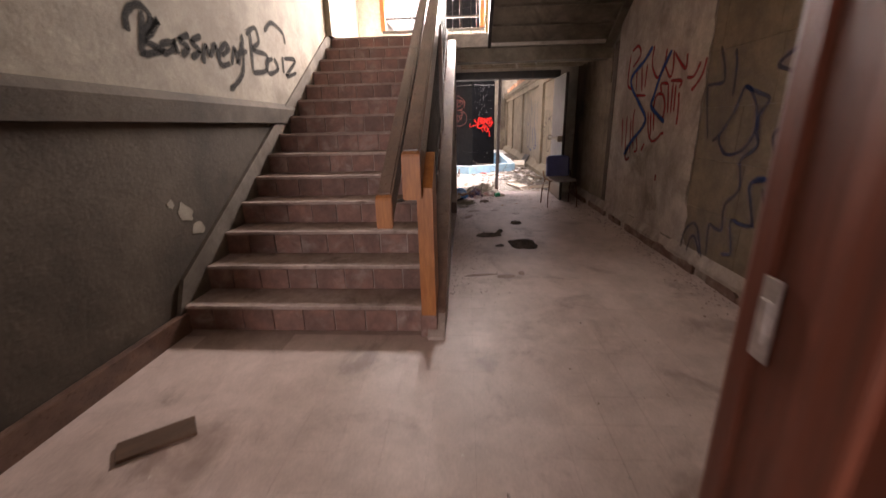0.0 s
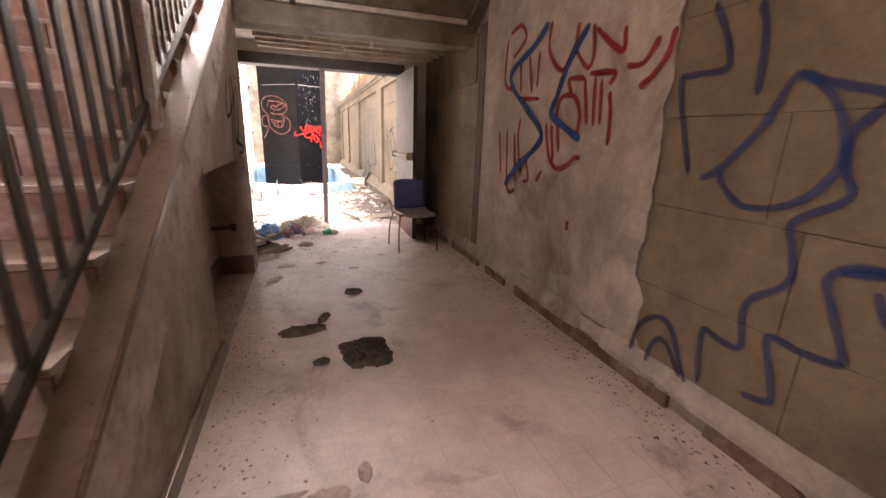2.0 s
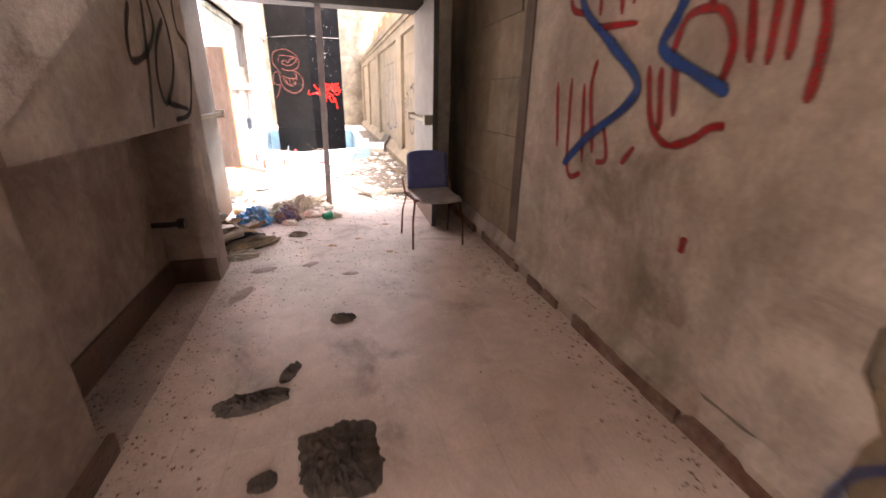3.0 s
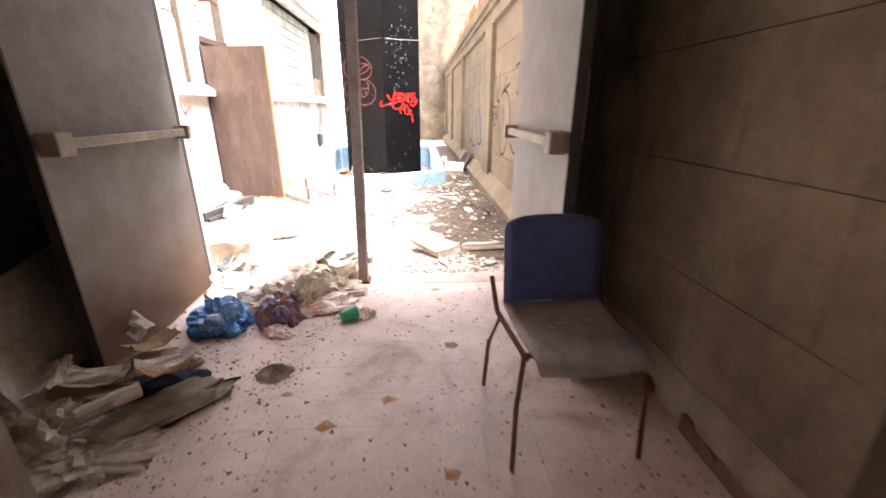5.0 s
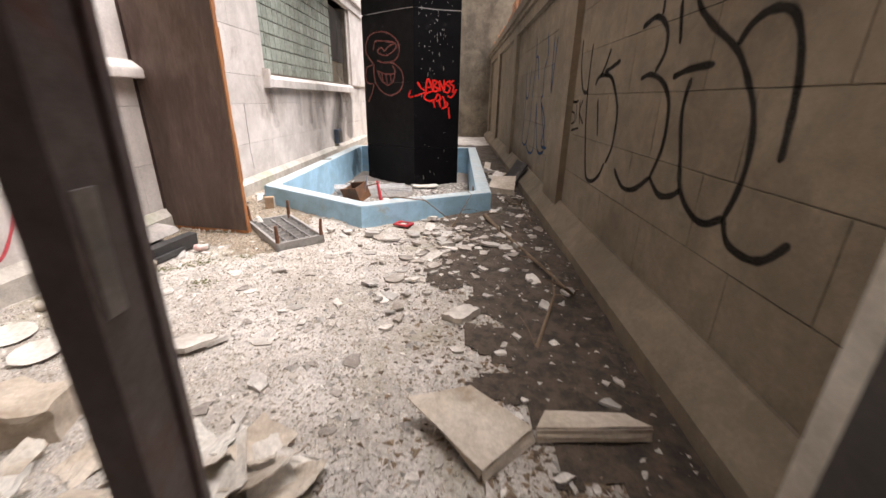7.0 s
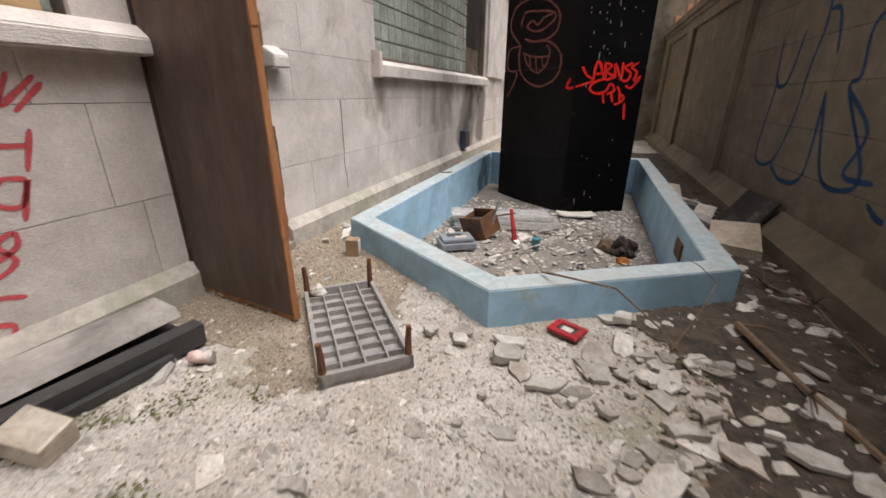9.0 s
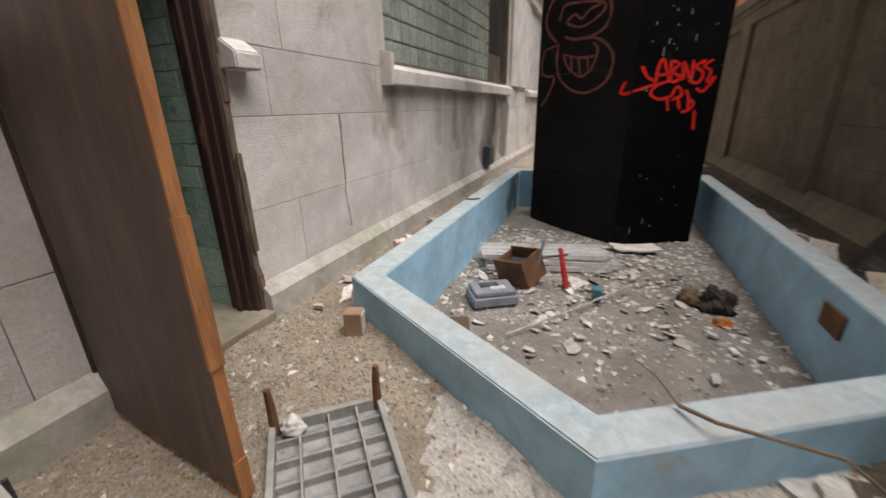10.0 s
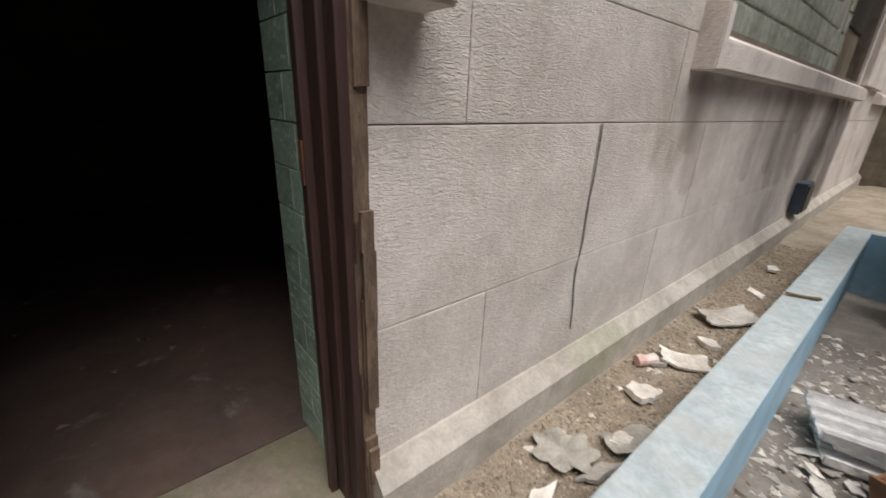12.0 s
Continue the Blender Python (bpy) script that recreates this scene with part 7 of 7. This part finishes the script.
for i in range(130):
    x, y = rng.uniform(-1.1, 1.1), rng.uniform(12.9, 15.4)
    if inside(x, y, BASIN_IN) and not (x > 0.2 and y < 13.4):
        o = new("plaster_slab", rng.choice(slabs))
        k = 0.25 + 0.6 * rng.random() ** 1.7
        o.matrix_basis = pose(x, y, BED + 0.022 + 0.03 * bumps(x, y), rng.uniform(-20, 20), rng.uniform(-20, 20), rng.uniform(0, 360)) @ Matrix.Diagonal((k * rng.uniform(0.8, 1.4), k, 0.3, 1))
        tagged(o, "broken flat slab of fallen pale plaster", "plaster slab", "plaster slabs")


def chunk(x, y, z, s, tilt=10):
    o = new("plaster_chunk", rng.choice(forms))
    o.matrix_basis = pose(x, y, z, rng.uniform(-tilt, tilt), rng.uniform(-tilt, tilt), rng.uniform(0, 360)) @ Matrix.Diagonal((s * rng.uniform(0.8, 1.3), s, s * rng.uniform(0.6, 1.3), 1))
    return tagged(o, "broken pale plaster chunk lying in the rubble", "plaster chunk", "plaster chunks")


for x, y, s in ((-0.23, 11.53, 0.9), (0.2, 11.45, 1.3), (0.42, 11.3, 1.0), (0.62, 11.45, 1.2), (0.85, 11.5, 1.0), (0.78, 12.02, 1.2), (1.1, 11.7, 1.1), (0.95, 11.2, 1.2), (-0.05, 11.5, 0.7), (-0.4, 9.5, 1.5), (1.5, 11.5, 1.1), (1.7, 15.2, 2.0), (1.65, 14.4, 1.8), (1.62, 13.6, 1.4), (-1.55, 12.75, 1.2), (-1.5, 13.05, 0.9), (-1.6, 13.6, 1.1), (-1.62, 12.55, 0.7), (-1.52, 13.25, 0.8), (-1.66, 13.9, 0.7), (-1.55, 14.3, 1.0), (-1.6, 14.7, 0.8), (-1.58, 15.3, 1.1), (-1.64, 16.0, 0.9), (1.1, 9.9, 1.6)):
    chunk(x, y, G + 0.01, s)
while len([o for o in scene.objects if o.name.startswith("plaster_chunk")]) < 210:
    x, y = rng.uniform(-1.6, 1.95), rng.uniform(8.5, 14)
    if not inside(x, y, BASIN_OUT) and rng.random() < (0.95 if x > 0.6 else 0.16):
        chunk(x, y, G + 0.012 + 0.03 * bumps(x, y), 0.22 + 0.75 * rng.random() ** 2.2, 16)
for i in range(120):
    x, y = rng.uniform(-1.1, 1.15), rng.uniform(12.4, 15.4)
    if inside(x, y, BASIN_IN) and not (y < 13.3 and rng.random() < 0.6):
        chunk(x, y, BED + 0.012, 0.2 + 0.5 * rng.random() ** 2, 24)


def scatter(name, label, category, material, count, area, size, z, ok, seed, flat=0.6):
    """Many small stones or scraps as one mesh."""
    r = np.random.RandomState(seed)
    base = np.array([(1, 0, 0), (-0.4, 0.9, 0), (-0.5, -0.8, 0), (0.1, 0.1, 1.0), (0.0, 0.0, -0.6)])
    tri = np.array([(0, 1, 3), (1, 2, 3), (2, 0, 3), (1, 0, 4), (2, 1, 4), (0, 2, 4)])
    vs, fs, n = [], [], 0
    while n < count:
        x, y = r.uniform(area[0], area[1]), r.uniform(area[2], area[3])
        if not ok(x, y, r.rand()):
            continue
        s = size[0] + (size[1] - size[0]) * r.rand() ** 3
        a = r.uniform(0, 6.28)
        p = base * (1 + 0.35 * r.uniform(-1, 1, base.shape)) * (s, s * r.uniform(0.6, 1), s * flat)
        c, d = math.cos(a), math.sin(a)
        vs.append(np.stack([p[:, 0] * c - p[:, 1] * d + x, p[:, 0] * d + p[:, 1] * c + y, p[:, 2] + z + (0.03 * bumps(x, y) if y > YD and x > FW else 0.0)], 1))
        fs.append(tri + 5 * n)
        n += 1
    me = bpy.data.meshes.new(name)
    me.from_pydata(np.concatenate(vs).tolist(), [], np.concatenate(fs).tolist())
    me.materials.append(material)
    return tagged(new(name, me), label, category, "", "stuff")


def pebble_mat(name, a, b):
    m = mat(name, a, b, 0.9, 20, 120, 0.3)
    t = m.node_tree
    geo, h, r = t.nodes.new("ShaderNodeNewGeometry"), t.nodes.new("ShaderNodeHueSaturation"), t.nodes.new("ShaderNodeMapRange")
    r.inputs["To Min"].default_value, r.inputs["To Max"].default_value = 0.55, 1.3
    bs = t.nodes["Principled BSDF"]
    src = bs.inputs["Base Color"].links[0].from_socket
    t.links.new(geo.outputs["Random Per Island"], r.inputs["Value"])
    t.links.new(r.outputs[0], h.inputs["Value"])
    t.links.new(src, h.inputs["Color"])
    t.links.new(h.outputs[0], bs.inputs["Base Color"])
    return m


M_PEBBLE = pebble_mat("tan_pebbles", (0.56, 0.50, 0.43), (0.42, 0.36, 0.295))
M_SCRAP = pebble_mat("plaster_crumbs", (0.60, 0.56, 0.51), (0.46, 0.42, 0.37))
M_CHIP = pebble_mat("brown_chips", (0.32, 0.23, 0.19), (0.22, 0.14, 0.11))
M_LITTER = pebble_mat("dark_litter", (0.24, 0.175, 0.115), (0.15, 0.105, 0.07))
open_ground = lambda x, y: not inside(x, y, BASIN_OUT)
scatter("moss", "patchy olive moss on the gravel by the facade", "moss", pebble_mat("olive_moss", (0.17, 0.16, 0.06), (0.10, 0.10, 0.035)), 3000, (FW + 0.1, -0.7, 9.6, 11.6), (0.004, 0.014), G + 0.014, lambda x, y, r: noise.noise((x * 3.2, y * 3.2, 9)) > 0.12 + 0.5 * r, 21, 0.5)
scatter("gravel", "loose pale tan gravel", "gravel", M_PEBBLE, 20000, (FW + 0.1, 1.4, YD + 0.2, 14.5), (0.006, 0.017), G + 0.012, lambda x, y, r: open_ground(x, y) and r < 0.5 and not tan_here(x, y), 1)
scatter("tan_gravel", "loose tan gravel beside the basin", "gravel", pebble_mat("brown_tan_pebbles", (0.42, 0.34, 0.255), (0.30, 0.235, 0.17)), 17000, (FW + 0.08, 0.0, 10.6, 17.0), (0.006, 0.016), G + 0.018, lambda x, y, r: tan_here(x, y), 14)
scatter("plaster_crumbs", "white plaster crumbs over the gravel", "crumbs", M_SCRAP, 5000, (FW + 0.1, 2.0, YD + 0.2, 14.5), (0.008, 0.04), G + 0.012, lambda x, y, r: open_ground(x, y), 2, 0.4)
scatter("leaf_litter", "dark leaf litter and dirt along the wall", "litter", M_LITTER, 14000, (0.5, 2.02, 8.4, 17), (0.006, 0.035), G + 0.012, lambda x, y, r: open_ground(x, y) and r < ((x - 0.4) / 1.2) ** 2, 3, 0.25)
scatter("basin_crumbs", "pale crumbs over the basin floor", "crumbs", M_SCRAP, 3500, (-1.2, 1.27, 12.0, 15.9), (0.008, 0.045), BED + 0.012, lambda x, y, r: inside(x, y, BASIN_IN) and r < 0.25 + 0.75 * (y > 13.3), 4, 0.4)
scatter("basin_dirt", "dark dirt crumbs in the basin", "dirt", M_LITTER, 1600, (-1.2, 1.27, 12.0, 15.9), (0.006, 0.03), BED + 0.012, lambda x, y, r: inside(x, y, BASIN_IN), 5, 0.4)
scatter("room_debris", "brown debris on the dark room floor", "debris", M_LITTER, 260, (-4.2, -2.32, 10.6, 13.4), (0.004, 0.03), 0.0, lambda x, y, r: True, 9, 0.3)
scatter("base_chips", "brown chips along the wall foot", "chips", M_CHIP, 1500, (1.6, 1.99, 1.0, YD - 0.2), (0.003, 0.016), 0.0, lambda x, y, r: r < ((x - 1.6) / 0.4) ** 2, 10, 0.4)
scatter("niche_dirt", "dark dirt along the stair side", "dirt", M_CHIP, 3200, (-0.44, 0.5, 3.0, 7.9), (0.002, 0.012), 0.0, lambda x, y, r: (x > -0.15 or 4.65 < y < 6.15) and r < (0.5 - x) ** 2 * 1.6, 12, 0.4)
scatter("hall_grit", "fine dark grit on the hall floor", "grit", M_LITTER, 2400, (-0.15, 1.9, 1.0, YD), (0.002, 0.012), 0.0, lambda x, y, r: r < 0.02 + 0.98 * (y > 5.6), 6, 0.4)
scatter("hall_crumbs", "white crumbs on the hall floor", "crumbs", M_SCRAP, 900, (-1.9, 1.9, 0.8, YD), (0.002, 0.012), 0.0, lambda x, y, r: (x > -0.15 or y < Y0) and r < 0.08 + 0.92 * (y > 6.0), 7, 0.4)
scatter("dirt_clump", "clump of grey-brown dirt swept on the floor", "dirt", M_LITTER, 500, (0.0, 0.75, 6.95, 7.75), (0.002, 0.008), 0.0, lambda x, y, r: (x - 0.3) ** 2 + (y - 7.12) ** 2 < 0.017 or (abs(x - 0.3 - 0.35 * (y - 7.1)) < 0.05 and r < 0.35), 25, 0.5)
scatter("alcove_litter", "torn paper and dirt piled by the door", "litter", M_LITTER, 500, (-1.0, 0.5, 6.5, 8.1), (0.006, 0.022), 0.0, lambda x, y, r: r < 0.9 - x, 8, 0.3)
rngp = random.Random(77)
for i in range(52):
    x, y = rngp.uniform(-0.6, 0.5), rngp.uniform(8.18, 8.85)
    flat_piece("torn_paper", "torn piece of pale card on the ground", "paper", (x, y, G + rngp.uniform(0.005, 0.07)), (rngp.uniform(-30, 30), rngp.uniform(-30, 30), rngp.uniform(0, 360)), (rngp.uniform(0.1, 0.32), rngp.uniform(0.06, 0.2), 0.004), rngp.choice((M_PAPER, M_CARD, M_FILM)), rngp.uniform(0.01, 0.03), i, "torn papers")

# ---- pieces of walls and floors ----
def course_blocks(parent, name, material, u0, u1, z_rows, length, put, holes=(), joint=0.006, seed=1, sizes=0.0, ends={}):
    """Blocks laid in courses; put(u0, u1, z0, z1) gives a block's box; ends names joints of a course that are known."""
    r = random.Random(seed)
    for k, (z0, z1) in enumerate(zip(z_rows, z_rows[1:])):
        u = u0 - length * (0.5 if k % 2 else 0.0) + r.uniform(-0.12, 0.12)
        while u < u1:
            w = length * (1 + r.uniform(-sizes, sizes))
            known = [e for e in ends.get(k, ()) if e > u + 0.2]
            if known and u + w > known[0] - 0.3:
                w = known[0] - u
            spans = [(max(u, u0), min(u + w, u1))]
            for a, b, c, d in holes:
                if c < z1 - 0.02 and d > z0 + 0.02:
                    spans = [s for p, q in spans for s in ((p, min(q, a)), (max(p, b), q)) if s[1] - s[0] > 0.03]
            for p, q in spans:
                if q - p > 0.03:
                    part(name, boxes(put(p + joint / 2, q - joint / 2, z0 + joint / 2, z1 - joint / 2), bevel=0.004), material, parent)
            u += w


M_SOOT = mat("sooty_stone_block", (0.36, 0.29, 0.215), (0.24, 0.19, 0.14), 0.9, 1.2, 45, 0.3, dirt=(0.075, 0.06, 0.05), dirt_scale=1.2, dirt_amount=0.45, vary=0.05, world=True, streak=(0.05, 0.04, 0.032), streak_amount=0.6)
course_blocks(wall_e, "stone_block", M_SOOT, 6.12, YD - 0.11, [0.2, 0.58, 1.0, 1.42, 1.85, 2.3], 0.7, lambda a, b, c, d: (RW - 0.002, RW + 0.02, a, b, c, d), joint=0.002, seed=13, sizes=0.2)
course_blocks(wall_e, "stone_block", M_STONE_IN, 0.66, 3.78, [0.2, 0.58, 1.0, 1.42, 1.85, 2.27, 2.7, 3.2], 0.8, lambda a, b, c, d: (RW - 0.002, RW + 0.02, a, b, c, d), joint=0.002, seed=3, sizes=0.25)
holes = [(W1[0], W1[1], W1[2] - 0.02, W1[3]), (DOOR[0], DOOR[1], DOOR[2] - 1, DOOR[3]), (W2[0], W2[1], 1.585, W2[3])]
course_blocks(fac, "stone_block", M_STONE, YD + 0.2, 23.0, [0.14, 0.6, 1.12, 1.49, 2.05, 2.5, 2.9, 3.3], 1.25, lambda a, b, c, d: (FW - 0.05, FW + 0.0, a, b, c, d), holes, 0.003, 5, 0.3, {0: (12.35, 12.79, 14.05, 15.2), 1: (12.35, 13.325, 14.36, 15.3, 16.23), 2: (12.35, 12.66, 13.9)})
course_blocks(fac, "upper_block", M_STONE, YD + 0.2, 23.0, [3.62, 4.6, 5.6, 6.6, 7.8, 9.0], 1.9, lambda a, b, c, d: (FW - 0.05, FW + 0.0, a, b, c, d), (), 0.006, 6, 0.2)
for k, (a, b) in enumerate(((8.55, 11.98), (12.66, 16.2), (16.7, 19.6), (20.2, 22.4))):
    course_blocks(we, "wall_block", M_WALL_R, a, b, [0.2, 0.56, 0.92, 1.28, 1.64, 2.0, 2.38], 0.82, lambda p, q, c, d: (CW + 0.05, CW + 0.065, p, q, c, d), (), 0.004, 7 + k, 0.1)
M_TERRA = mat("terracotta_block", (0.47, 0.24, 0.13), (0.36, 0.17, 0.09), 0.85, 4, 60, 0.4, dirt=(0.40, 0.33, 0.27), dirt_scale=2, dirt_amount=0.35, vary=0.2)
par = thing("brick_parapet", "ruined orange brick parapet on the courtyard wall", "parapet", kind="structure")
bm = boxes((0, 0.2, 0.004, 0.296, 0.004, 0.146), bevel=0.006)
brick_mesh = bpy.data.meshes.new("brick")
bm.to_mesh(brick_mesh)
bm.free()
brick_mesh.materials.append(M_TERRA)
r = random.Random(9)
high = 4
for i in range(48):
    high = max(1, min(6, high + r.choice((-1, 0, 0, 1))))
    for j in range(high):
        o = new("brick", brick_mesh)
        o.parent = par
        o.location = (CW + 0.05 + r.uniform(-0.006, 0.006), YD + 0.25 + i * 0.3 + (0.15 if j % 2 else 0), 2.762 + j * 0.15)

# hall floor tiles: the middle of the walk as single tiles, the rest joined
bm = boxes((0.0005, 0.1995, 0.0005, 0.1995, -0.012, 0.0))
tile = bpy.data.meshes.new("floor_tile")
bm.to_mesh(tile)
bm.free()
tile.materials.append(M_FLOOR)
floor = bpy.data.objects["floor"]
r = random.Random(4)
rest = bmesh.new()
for i in range(-10, 10):
    for j in range(-16, 41):
        x, y = 0.03 + i * 0.2, j * 0.2 - 0.06
        if (x < -0.36 and 2.2 < y < 6.4) or x > RW - 0.2 or (x < -1.2 and y > 2) or y > YD - 0.2:
            continue
        z = r.uniform(-0.0003, 0.0)
        if -0.2 < x < 1.9 and 2.1 < y < 7.7:
            o = new("floor_tile", tile)
            o.parent = floor
            o.location = (x, y, z)
        else:
            box(rest, x + 0.0005, x + 0.1995, y + 0.0005, y + 0.1995, -0.012, z)
box(rest, LW + 0.05, -1.97 + 0.2, 0.66, 2.3, -0.012, -0.001)
box(rest, RW - 0.2, RW - 0.05, 0.66, YD - 0.12, -0.012, -0.001)
box(rest, -0.36, -0.19, 2.4, 4.6, -0.012, -0.001)
tagged(part("floor_tiles", rest, M_FLOOR), "dusty reddish-grey floor tiles", "floor tiles", "", "stuff")
